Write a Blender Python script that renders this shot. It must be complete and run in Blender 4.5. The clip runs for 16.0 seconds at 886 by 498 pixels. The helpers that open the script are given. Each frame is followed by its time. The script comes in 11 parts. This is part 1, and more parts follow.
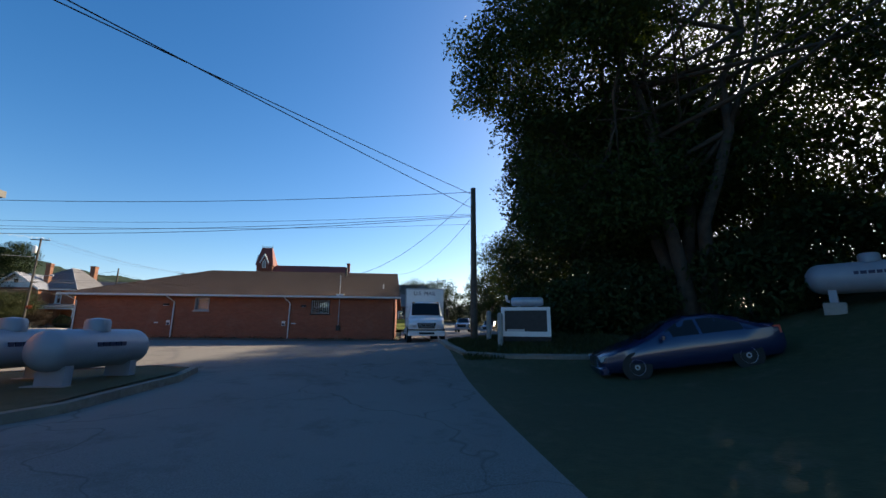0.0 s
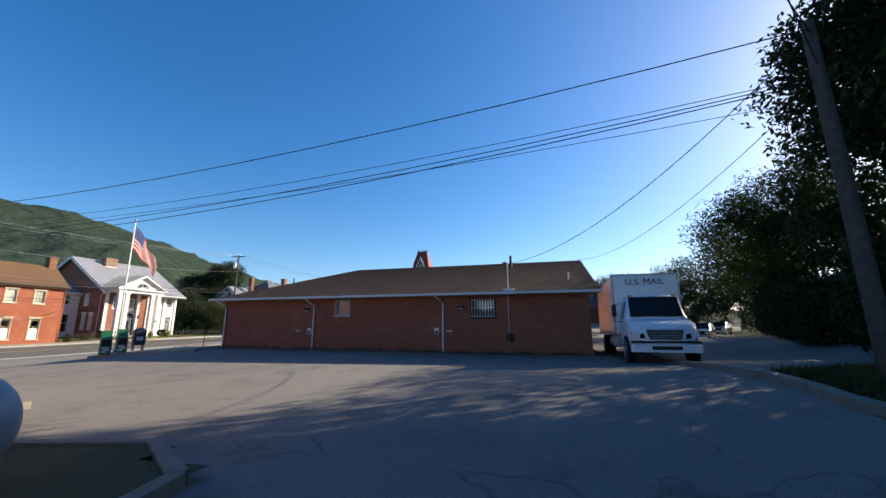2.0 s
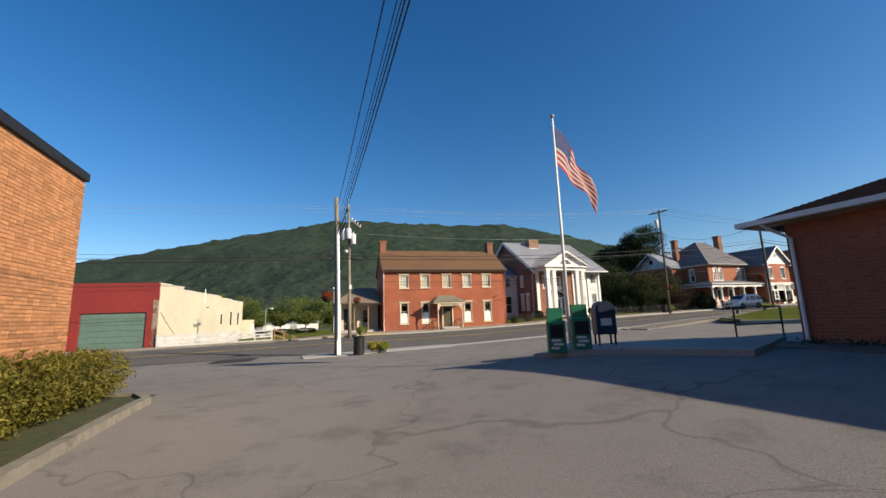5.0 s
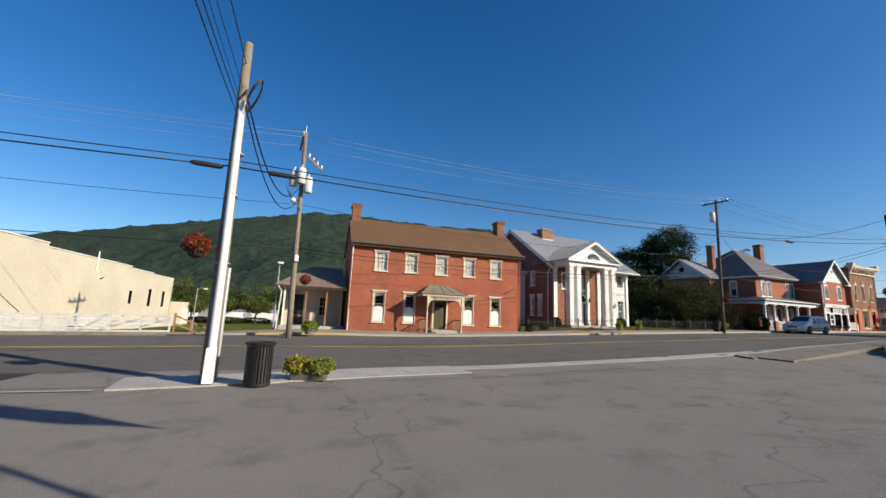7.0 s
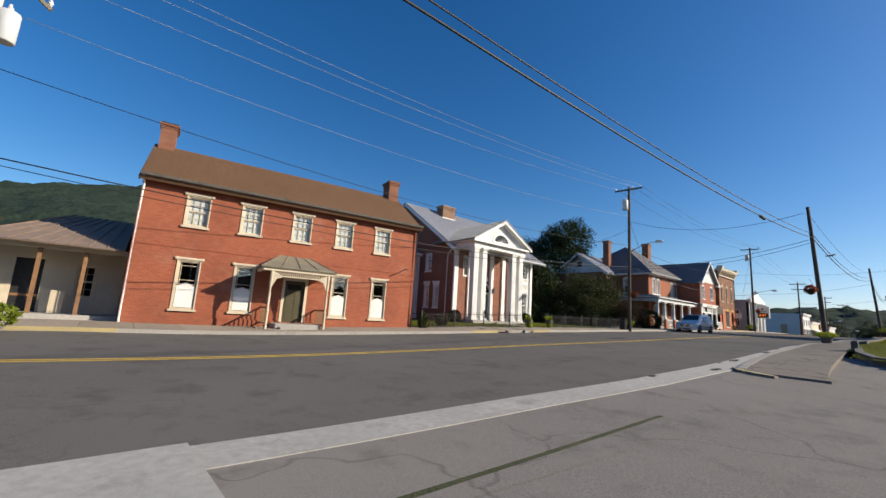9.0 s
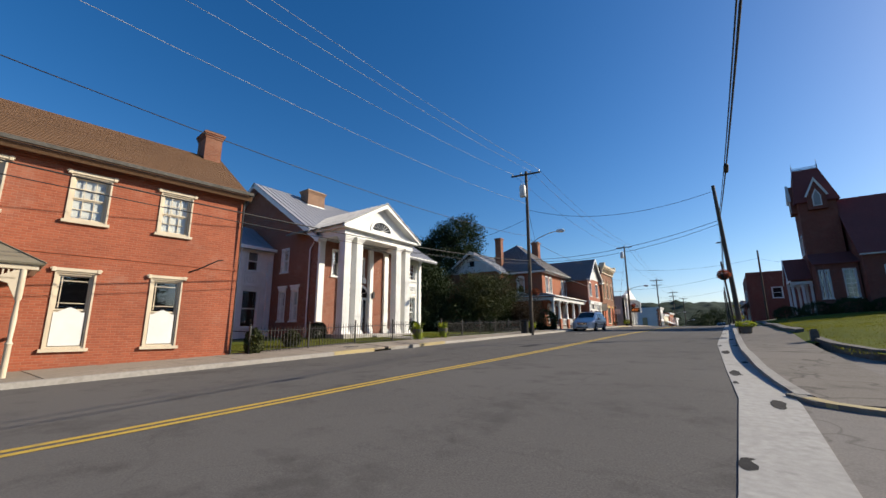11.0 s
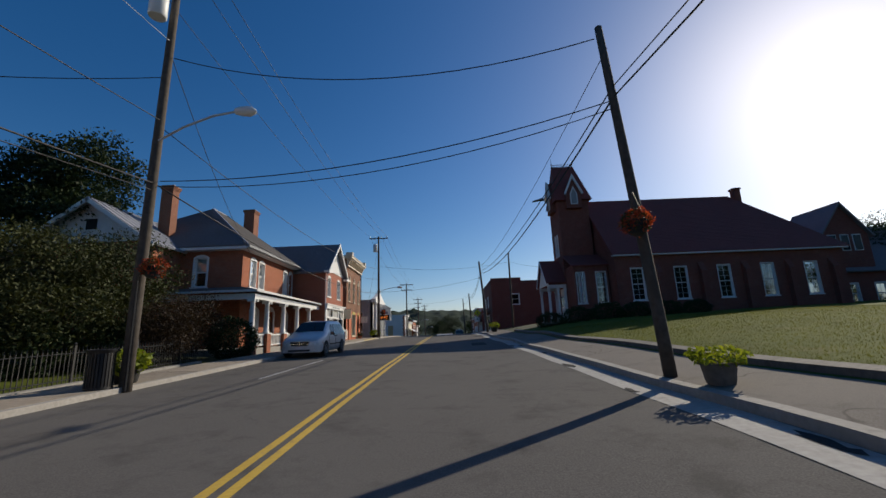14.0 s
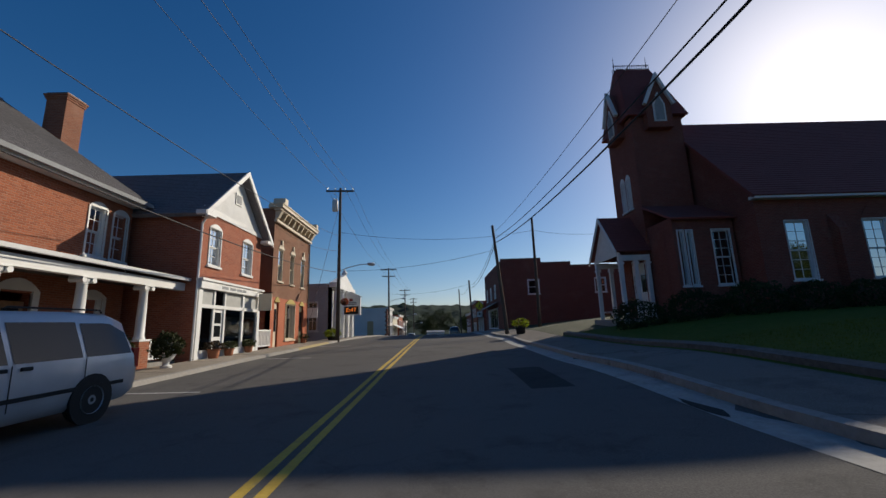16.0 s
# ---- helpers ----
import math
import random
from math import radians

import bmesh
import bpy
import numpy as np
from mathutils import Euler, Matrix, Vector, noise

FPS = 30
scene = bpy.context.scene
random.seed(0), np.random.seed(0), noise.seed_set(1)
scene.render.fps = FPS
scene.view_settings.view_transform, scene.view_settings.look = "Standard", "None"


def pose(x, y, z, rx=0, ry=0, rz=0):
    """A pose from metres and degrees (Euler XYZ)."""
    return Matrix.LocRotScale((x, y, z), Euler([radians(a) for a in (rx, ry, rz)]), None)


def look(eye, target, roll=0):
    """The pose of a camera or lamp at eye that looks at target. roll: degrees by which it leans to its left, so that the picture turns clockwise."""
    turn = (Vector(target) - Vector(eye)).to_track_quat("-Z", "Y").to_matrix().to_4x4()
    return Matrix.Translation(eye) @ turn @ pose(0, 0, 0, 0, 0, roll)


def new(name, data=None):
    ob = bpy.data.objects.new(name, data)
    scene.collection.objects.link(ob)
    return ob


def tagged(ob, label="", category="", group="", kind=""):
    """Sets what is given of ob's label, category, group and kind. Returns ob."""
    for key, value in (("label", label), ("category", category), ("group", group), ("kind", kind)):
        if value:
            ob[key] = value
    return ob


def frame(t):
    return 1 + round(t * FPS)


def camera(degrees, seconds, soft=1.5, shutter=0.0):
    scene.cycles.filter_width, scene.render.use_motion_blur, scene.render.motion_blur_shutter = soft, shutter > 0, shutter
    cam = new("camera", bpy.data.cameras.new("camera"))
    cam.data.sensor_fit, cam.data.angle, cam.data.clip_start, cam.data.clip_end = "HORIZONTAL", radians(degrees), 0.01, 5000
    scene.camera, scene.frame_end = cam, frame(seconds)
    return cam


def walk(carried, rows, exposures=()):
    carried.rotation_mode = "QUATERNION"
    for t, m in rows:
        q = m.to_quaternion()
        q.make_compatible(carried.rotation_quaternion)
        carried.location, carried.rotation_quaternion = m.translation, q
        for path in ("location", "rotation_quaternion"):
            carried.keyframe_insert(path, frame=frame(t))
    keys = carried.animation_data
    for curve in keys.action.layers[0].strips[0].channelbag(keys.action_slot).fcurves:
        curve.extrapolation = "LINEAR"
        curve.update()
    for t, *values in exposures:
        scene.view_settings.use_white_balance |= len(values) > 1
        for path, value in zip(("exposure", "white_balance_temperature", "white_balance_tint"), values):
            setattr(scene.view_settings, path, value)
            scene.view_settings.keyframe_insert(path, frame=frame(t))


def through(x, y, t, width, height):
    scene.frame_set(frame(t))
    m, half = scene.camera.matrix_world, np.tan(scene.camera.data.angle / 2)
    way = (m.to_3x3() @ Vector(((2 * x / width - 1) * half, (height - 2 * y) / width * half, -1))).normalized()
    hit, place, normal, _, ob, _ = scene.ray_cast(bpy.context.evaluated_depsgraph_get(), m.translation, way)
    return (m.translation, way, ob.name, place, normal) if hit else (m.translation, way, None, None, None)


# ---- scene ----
cam = camera(95.67, 16.0)
ROWS = [
    (0, 45.200, 8.434, 1.655, -5.48, 11.37, 0.35),
    (0.5, 44.937, 10.741, 1.723, -0.65, 11.29, 0.69),
    (1, 44.603, 12.925, 1.788, 4.01, 11.32, 0.37),
    (1.5, 44.035, 14.988, 1.841, 9.29, 11.46, 0.67),
    (2, 43.208, 16.967, 1.952, 16.12, 11.68, 0.11),
    (2.5, 42.008, 18.896, 2.038, 24.10, 11.44, -0.45),
    (3, 40.298, 20.732, 2.050, 33.70, 10.78, -0.53),
    (3.5, 38.226, 22.353, 1.979, 43.66, 9.92, -1.93),
    (4, 35.719, 23.886, 1.942, 53.92, 9.37, -1.15),
    (4.5, 33.022, 24.845, 1.932, 62.36, 9.20, -2.43),
    (5.75, 25.400, 26.850, 1.800, 72.90, 9.39, 0.00),
    (7, 18.270, 29.163, 1.671, 66.29, 9.57, 2.34),
    (7.5, 15.897, 30.351, 1.669, 61.85, 9.63, 3.72),
    (8, 13.936, 31.715, 1.629, 57.54, 9.47, 4.69),
    (9.35, 10.030, 34.900, 1.520, 49.10, 9.19, 3.60),
    (10.5, 7.550, 38.075, 1.477, 41.01, 9.28, 3.57),
    (11, 6.294, 39.971, 1.595, 35.00, 11.42, -0.27),
    (11.5, 5.024, 42.223, 1.793, 30.43, 13.21, 2.38),
    (12, 4.143, 44.874, 1.956, 23.19, 13.04, -5.71),
    (12.5, 3.190, 47.722, 2.052, 16.04, 12.81, 0.55),
    (13, 2.748, 50.887, 2.160, 8.59, 12.26, -1.17),
    (13.5, 2.545, 54.311, 2.245, 2.96, 12.00, -2.17),
    (14, 2.475, 57.902, 2.353, 0.29, 11.80, -2.20),
    (14.5, 2.298, 61.723, 2.561, -0.86, 11.58, -2.14),
    (15, 2.077, 65.908, 2.681, -1.16, 11.53, -2.45),
    (15.5, 2.067, 70.224, 2.767, -1.10, 11.33, -2.12),
    (16, 2.028, 74.424, 2.809, -1.01, 11.08, -1.84),
]
EXPOSURES = [(0.0, 1.25, 7450, 10), (1.5, 1.28, 7200, 10), (2.4, 1.15, 6800, 10), (3.0, 1.15, 6900, 10), (3.6, 1.25, 7300, 10), (4.6, 0.85, 7200, 10), (7.0, 0.64, 6700, 10), (11.5, 0.68, 6700, 10), (13.0, 0.26, 6600, 10), (14.5, -0.04, 6600, 10), (16.0, -0.08, 6600, 10)]
SKY_STRENGTH = 0.088


def aim(x, y, z, yaw, pitch, roll):
    a, p = radians(yaw), radians(pitch)
    return look((x, y, z), (x - 2 * math.sin(a) * math.cos(p), y + 2 * math.cos(a) * math.cos(p), z + 2 * math.sin(p)), roll)


walk(cam, [(t, aim(*r)) for t, *r in ROWS], EXPOSURES)

# ---- world, sun ----
SUN_DIR = Vector((0.662, 0.612, 0.430)).normalized()
SUN_ELEV = math.asin(SUN_DIR.z)
world = bpy.data.worlds.new("sky")
scene.world = world
world.use_nodes = True
wn = world.node_tree.nodes
wn.clear()
sky = wn.new("ShaderNodeTexSky")
sky.sky_type, sky.sun_disc = "NISHITA", False
sky.sun_elevation, sky.sun_rotation = SUN_ELEV, math.atan2(SUN_DIR.x, SUN_DIR.y)
sky.altitude, sky.air_density, sky.dust_density, sky.ozone_density = 300, 1.0, 0.85, 3.3
wb, wo = wn.new("ShaderNodeBackground"), wn.new("ShaderNodeOutputWorld")
wb.inputs["Strength"].default_value = SKY_STRENGTH
deep = wn.new("ShaderNodeHueSaturation")
deep.inputs["Hue"].default_value, deep.inputs["Saturation"].default_value = 0.505, 1.33
world.node_tree.links.new(sky.outputs[0], deep.inputs["Color"])
sky_dir, sky_xyz, low = wn.new("ShaderNodeTexCoord"), wn.new("ShaderNodeSeparateXYZ"), wn.new("ShaderNodeMapRange")
low.inputs["From Min"].default_value, low.inputs["From Max"].default_value = 0.16, 0.0
haze = wn.new("ShaderNodeMix")
haze.data_type, haze.blend_type = "RGBA", "MULTIPLY"
haze_in = [i for i in haze.inputs if i.type == "RGBA"]
haze_in[1].default_value = (1.0, 0.94, 1.12, 1)
world.node_tree.links.new(sky_dir.outputs["Generated"], sky_xyz.inputs[0])
world.node_tree.links.new(sky_xyz.outputs["Z"], low.inputs["Value"])
world.node_tree.links.new(low.outputs[0], haze.inputs[0])
world.node_tree.links.new(deep.outputs[0], haze_in[0])
world.node_tree.links.new([o for o in haze.outputs if o.type == "RGBA"][0], wb.inputs[0])
world.node_tree.links.new(wb.outputs[0], wo.inputs[0])
sun_data = bpy.data.lights.new("sun", "SUN")
sun_data.energy, sun_data.angle, sun_data.color = 4.5, radians(0.55), (1.0, 0.90, 0.74)
sun = new("sun", sun_data)
sun.matrix_world = look(SUN_DIR * 300, (0, 0, 0))


# ---- materials ----
def node(nt, kind, **kw):
    n = nt.nodes.new(kind)
    for k, v in kw.items():
        if k in n.inputs:
            n.inputs[k].default_value = v
        else:
            setattr(n, k, v)
    return n


def base_mat(name, rough=0.6, metal=0.0, spec=0.5):
    m = bpy.data.materials.new(name)
    m.use_nodes = True
    nt = m.node_tree
    b = nt.nodes["Principled BSDF"]
    b.inputs["Roughness"].default_value = rough
    b.inputs["Metallic"].default_value = metal
    b.inputs["Specular IOR Level"].default_value = spec
    return m, nt, b


def ramp(nt, fac, stops):
    r = nt.nodes.new("ShaderNodeValToRGB")
    while len(r.color_ramp.elements) < len(stops):
        r.color_ramp.elements.new(0.5)
    for e, (p, c) in zip(r.color_ramp.elements, stops):
        e.position, e.color = p, (*c, 1)
    nt.links.new(fac, r.inputs[0])
    return r.outputs[0]


def mixc(nt, fac, a, b, mode="MIX"):
    n = nt.nodes.new("ShaderNodeMix")
    n.data_type, n.blend_type = "RGBA", mode
    for s, v in ((n.inputs[0], fac), (n.inputs[6], a), (n.inputs[7], b)):
        if isinstance(v, (int, float)):
            s.default_value = v
        elif isinstance(v, tuple):
            s.default_value = (*v, 1)
        else:
            nt.links.new(v, s)
    return n.outputs[2]


def noise_tex(nt, co, scale, detail=4, rough=0.55):
    n = nt.nodes.new("ShaderNodeTexNoise")
    n.inputs["Scale"].default_value, n.inputs["Detail"].default_value, n.inputs["Roughness"].default_value = scale, detail, rough
    nt.links.new(co, n.inputs["Vector"])
    return n.outputs["Fac"]


def bump(nt, b, height, dist, strength=0.6, normal=None):
    n = nt.nodes.new("ShaderNodeBump")
    n.inputs["Distance"].default_value, n.inputs["Strength"].default_value = dist, strength
    nt.links.new(height, n.inputs["Height"])
    if normal is not None:
        nt.links.new(normal, n.inputs["Normal"])
    nt.links.new(n.outputs[0], b.inputs["Normal"])
    return n.outputs[0]


def coords(nt, which="Object"):
    return nt.nodes.new("ShaderNodeTexCoord").outputs[which]


def worldpos(nt):
    return nt.nodes.new("ShaderNodeNewGeometry").outputs["Position"]


def rough_mat(name, c0, c1, rough=0.7, scale=6.0, big=0.4, metal=0.0, bump_d=0.004, spec=0.4, stain=None, rand=0.0):
    """A mottled surface: two noise scales of colour, a fine bump, optional stains."""
    m, nt, b = base_mat(name, rough, metal, spec)
    co = worldpos(nt)
    fine, wide = noise_tex(nt, co, scale), noise_tex(nt, co, big, 5)
    col = ramp(nt, fine, [(0.3, c0), (0.7, c1)])
    mid = tuple(0.5 * (p + q) for p, q in zip(c0, c1))
    col = mixc(nt, ramp(nt, wide, [(0.35, (0, 0, 0)), (0.65, (0.6, 0.6, 0.6))]), col, tuple(v * 0.8 for v in mid))
    if stain:
        col = mixc(nt, ramp(nt, noise_tex(nt, co, big * 2.7, 6, 0.7), [(0.55, (0, 0, 0)), (0.7, (0.7, 0.7, 0.7))]), col, stain)
    if rand:
        oi = nt.nodes.new("ShaderNodeObjectInfo").outputs["Random"]
        col = mixc(nt, 1.0, col, ramp(nt, oi, [(0, (1 - rand,) * 3), (1, (1 + rand * 0.4,) * 3)]), "MULTIPLY")
    nt.links.new(col, b.inputs["Base Color"])
    if bump_d:
        bump(nt, b, noise_tex(nt, co, scale * 4, 3), bump_d)
    return m


def wall_uv(nt):
    """Coordinates on an upright wall of any of the two directions: along the wall, and up."""
    s = nt.nodes.new("ShaderNodeSeparateXYZ")
    nt.links.new(coords(nt), s.inputs[0])
    a = nt.nodes.new("ShaderNodeMath")
    nt.links.new(s.outputs[0], a.inputs[0]), nt.links.new(s.outputs[1], a.inputs[1])
    c = nt.nodes.new("ShaderNodeCombineXYZ")
    nt.links.new(a.outputs[0], c.inputs[0]), nt.links.new(s.outputs[2], c.inputs[1])
    return c.outputs[0]


def brick_mat(name, c0, c1, mortar, w=0.21, h=0.072, stain=(0.05, 0.03, 0.025), worn=0.35, joint=0.009, pale=0.25):
    m, nt, b = base_mat(name, 0.85, 0, 0.25)
    uv = wall_uv(nt)
    t = nt.nodes.new("ShaderNodeTexBrick")
    t.inputs["Scale"].default_value = 1.0
    t.inputs["Brick Width"].default_value, t.inputs["Row Height"].default_value = w, h
    t.inputs["Mortar Size"].default_value, t.inputs["Mortar Smooth"].default_value = joint, 0.3
    t.inputs["Color1"].default_value, t.inputs["Color2"].default_value, t.inputs["Mortar"].default_value = (*c0, 1), (*c1, 1), (*mortar, 1)
    nt.links.new(uv, t.inputs["Vector"])
    co = worldpos(nt)
    wide = noise_tex(nt, co, 0.55, 6, 0.65)
    col = mixc(nt, ramp(nt, wide, [(0.42, (0, 0, 0)), (0.75, (worn,) * 3)]), t.outputs["Color"], stain)
    col = mixc(nt, ramp(nt, noise_tex(nt, co, 9, 3), [(0.3, (0.35,) * 3), (0.7, (0, 0, 0))]), col, tuple(v * 0.72 for v in c0))
    col = mixc(nt, ramp(nt, noise_tex(nt, co, 0.8, 8, 0.72), [(0.54, (0, 0, 0)), (0.72, (pale,) * 3)]), col, tuple(0.5 * v + 0.5 * q for v, q in zip(mortar, (0.42, 0.30, 0.24))))
    nt.links.new(col, b.inputs["Base Color"])
    n1 = bump(nt, b, t.outputs["Fac"], -0.006, 0.7)
    bump(nt, b, noise_tex(nt, co, 60, 3), 0.003, 0.5, n1)
    return m


def siding_mat(name, c, pitch=0.11):
    m, nt, b = base_mat(name, 0.55, 0, 0.4)
    s = nt.nodes.new("ShaderNodeSeparateXYZ")
    nt.links.new(coords(nt), s.inputs[0])
    d = node(nt, "ShaderNodeMath", operation="DIVIDE")
    nt.links.new(s.outputs[2], d.inputs[0])
    d.inputs[1].default_value = pitch
    f = node(nt, "ShaderNodeMath", operation="FRACT")
    nt.links.new(d.outputs[0], f.inputs[0])
    co = worldpos(nt)
    col = ramp(nt, noise_tex(nt, co, 1.3, 6), [(0.3, tuple(v * 0.86 for v in c)), (0.65, c)])
    nt.links.new(col, b.inputs["Base Color"])
    bump(nt, b, f.outputs[0], 0.02, 0.8)
    return m


def glass_mat(name="window_glass"):
    m = bpy.data.materials.new(name)
    m.use_nodes = True
    nt = m.node_tree
    nt.nodes.clear()
    out, mix = nt.nodes.new("ShaderNodeOutputMaterial"), nt.nodes.new("ShaderNodeMixShader")
    fr, tr, gl = nt.nodes.new("ShaderNodeFresnel"), nt.nodes.new("ShaderNodeBsdfTransparent"), nt.nodes.new("ShaderNodeBsdfGlossy")
    fr.inputs["IOR"].default_value = 1.5
    tr.inputs["Color"].default_value = (0.91, 0.93, 0.93, 1)
    gl.inputs["Roughness"].default_value = 0.02
    add = node(nt, "ShaderNodeMath", operation="MULTIPLY_ADD")
    add.inputs[1].default_value, add.inputs[2].default_value = 1.3, 0.04
    nt.links.new(fr.outputs[0], add.inputs[0])
    nt.links.new(add.outputs[0], mix.inputs[0])
    nt.links.new(tr.outputs[0], mix.inputs[1]), nt.links.new(gl.outputs[0], mix.inputs[2])
    nt.links.new(mix.outputs[0], out.inputs[0])
    return m


def leaf_mat(name, dark, light, through=0.35):
    m = bpy.data.materials.new(name)
    m.use_nodes = True
    nt = m.node_tree
    b = nt.nodes["Principled BSDF"]
    g = nt.nodes.new("ShaderNodeNewGeometry")
    co = g.outputs["Position"]
    col = ramp(nt, g.outputs["Random Per Island"], [(0.0, dark), (1.0, light)])
    col = mixc(nt, ramp(nt, noise_tex(nt, co, 0.5, 3), [(0.35, (0, 0, 0)), (0.7, (0.6, 0.6, 0.6))]), col, tuple(0.5 * v for v in dark))
    nt.links.new(col, b.inputs["Base Color"])
    b.inputs["Roughness"].default_value, b.inputs["Specular IOR Level"].default_value = 0.65, 0.15
    t, mix = nt.nodes.new("ShaderNodeBsdfTranslucent"), nt.nodes.new("ShaderNodeMixShader")
    nt.links.new(mixc(nt, 1.0, col, (1.6, 1.5, 0.5), "MULTIPLY"), t.inputs[0])
    mix.inputs[0].default_value = through
    out = nt.nodes["Material Output"]
    nt.links.new(b.outputs[0], mix.inputs[1]), nt.links.new(t.outputs[0], mix.inputs[2])
    nt.links.new(mix.outputs[0], out.inputs[0])
    return m


def asphalt_mat(name, c0, c1, crack=0.5, seed=0.0):
    m, nt, b = base_mat(name, 0.95, 0, 0.08)
    co = worldpos(nt)
    col = ramp(nt, noise_tex(nt, co, 55, 3), [(0.25, tuple(v * 0.75 for v in c0)), (0.75, tuple(v * 1.2 for v in c1))])
    wide = noise_tex(nt, co, 0.16, 6, 0.6)
    col = mixc(nt, ramp(nt, wide, [(0.38, (0, 0, 0)), (0.62, (0.75, 0.75, 0.75))]), col, c1)
    col = mixc(nt, ramp(nt, noise_tex(nt, co, 0.9, 6, 0.7), [(0.52, (0, 0, 0)), (0.66, (0.45, 0.45, 0.45))]), col, tuple(v * 0.6 for v in c0))
    if crack:
        v = nt.nodes.new("ShaderNodeTexVoronoi")
        v.feature = "DISTANCE_TO_EDGE"
        v.inputs["Scale"].default_value = 0.22
        w = node(nt, "ShaderNodeVectorMath", operation="MULTIPLY_ADD")
        nz = nt.nodes.new("ShaderNodeTexNoise")
        nz.inputs["Scale"].default_value = 0.8
        nt.links.new(co, nz.inputs["Vector"])
        nt.links.new(nz.outputs["Color"], w.inputs[0])
        w.inputs[1].default_value = (2.2, 2.2, 0)
        nt.links.new(co, w.inputs[2])
        nt.links.new(w.outputs[0], v.inputs["Vector"])
        k = ramp(nt, v.outputs["Distance"], [(0.0, (crack,) * 3), (0.008, (0, 0, 0))])
        col = mixc(nt, k, col, tuple(v * 0.35 for v in c0))
    nt.links.new(col, b.inputs["Base Color"])
    bump(nt, b, noise_tex(nt, co, 90, 3), 0.006, 0.6)
    return m


def paint(name, c, rough=0.35, coat=0.6, metal=0.0):
    m, nt, b = base_mat(name, rough, metal, 0.5)
    co = worldpos(nt)
    col = ramp(nt, noise_tex(nt, co, 2.5, 5), [(0.3, tuple(v * 0.88 for v in c)), (0.7, c)])
    nt.links.new(col, b.inputs["Base Color"])
    b.inputs["Coat Weight"].default_value, b.inputs["Coat Roughness"].default_value = coat, 0.08
    return m


M_BRICK_H = brick_mat("painted_red_brick", (0.375, 0.108, 0.055), (0.285, 0.076, 0.040), (0.33, 0.15, 0.095), worn=0.42, pale=0.34)
M_BRICK_V = brick_mat("dark_red_brick", (0.38, 0.118, 0.056), (0.25, 0.074, 0.038), (0.33, 0.20, 0.14), worn=0.28)
M_BRICK_W = brick_mat("brown_red_brick", (0.25, 0.085, 0.05), (0.16, 0.052, 0.034), (0.30, 0.21, 0.16), worn=0.2)
M_BRICK_G = brick_mat("orange_red_brick", (0.38, 0.115, 0.06), (0.26, 0.07, 0.04), (0.36, 0.22, 0.16), worn=0.22)
M_BRICK_B = brick_mat("brown_shop_brick", (0.24, 0.105, 0.058), (0.16, 0.068, 0.04), (0.30, 0.20, 0.14), worn=0.25)
M_BRICK_PO = brick_mat("russet_brick", (0.33, 0.105, 0.06), (0.24, 0.074, 0.044), (0.30, 0.15, 0.10), worn=0.3)
M_BRICK_C = brick_mat("church_brick", (0.21, 0.058, 0.042), (0.14, 0.04, 0.031), (0.22, 0.12, 0.09), worn=0.25)
M_BRICK_TAN = brick_mat("grey_brown_brick", (0.27, 0.155, 0.10), (0.19, 0.105, 0.07), (0.30, 0.22, 0.16), worn=0.3)
M_BRICK_CH = brick_mat("chimney_brick", (0.27, 0.105, 0.06), (0.20, 0.075, 0.045), (0.27, 0.18, 0.13), worn=0.3)
M_MORTAR = rough_mat("mortar", (0.30, 0.185, 0.11), (0.38, 0.25, 0.155), 0.9, 20, 0.8)
M_TAN_BRICK = rough_mat("tan_orange_brick", (0.42, 0.188, 0.084), (0.52, 0.25, 0.122), 0.85, 14, 0.9, rand=0.26)
M_WHITE = rough_mat("white_paint", (0.68, 0.68, 0.66), (0.77, 0.77, 0.75), 0.5, 3, 0.5, bump_d=0.001)
M_CREAM = rough_mat("cream_paint", (0.55, 0.47, 0.35), (0.65, 0.56, 0.42), 0.55, 3, 0.6, bump_d=0.001)
M_TAN = rough_mat("tan_paint", (0.42, 0.30, 0.16), (0.50, 0.36, 0.20), 0.6, 3, 0.6, bump_d=0.001)
M_STUCCO = rough_mat("cream_stucco", (0.53, 0.485, 0.375), (0.60, 0.555, 0.435), 0.85, 5, 0.35, stain=(0.5, 0.42, 0.3))
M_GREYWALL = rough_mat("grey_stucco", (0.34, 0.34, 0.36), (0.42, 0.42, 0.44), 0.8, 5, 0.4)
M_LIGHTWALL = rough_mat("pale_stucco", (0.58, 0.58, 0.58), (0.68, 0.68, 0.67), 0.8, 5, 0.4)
M_SIDING = siding_mat("white_clapboard", (0.74, 0.74, 0.73))
M_SHINGLE = rough_mat("brown_shingle", (0.13, 0.072, 0.038), (0.19, 0.105, 0.055), 0.9, 9, 0.35, bump_d=0.01)
M_SHINGLE_PO = rough_mat("dark_brown_shingle", (0.085, 0.05, 0.036), (0.14, 0.085, 0.062), 0.9, 9, 0.35, bump_d=0.01)
M_SHINGLE_G = rough_mat("grey_shingle", (0.125, 0.121, 0.13), (0.20, 0.195, 0.208), 0.85, 9, 0.4, bump_d=0.01)
M_SHINGLE_D = rough_mat("black_shingle", (0.050, 0.051, 0.055), (0.082, 0.083, 0.088), 0.85, 9, 0.4, bump_d=0.01)
M_SHINGLE_C = rough_mat("red_church_slate", (0.16, 0.04, 0.035), (0.22, 0.06, 0.05), 0.75, 8, 0.4, bump_d=0.01)
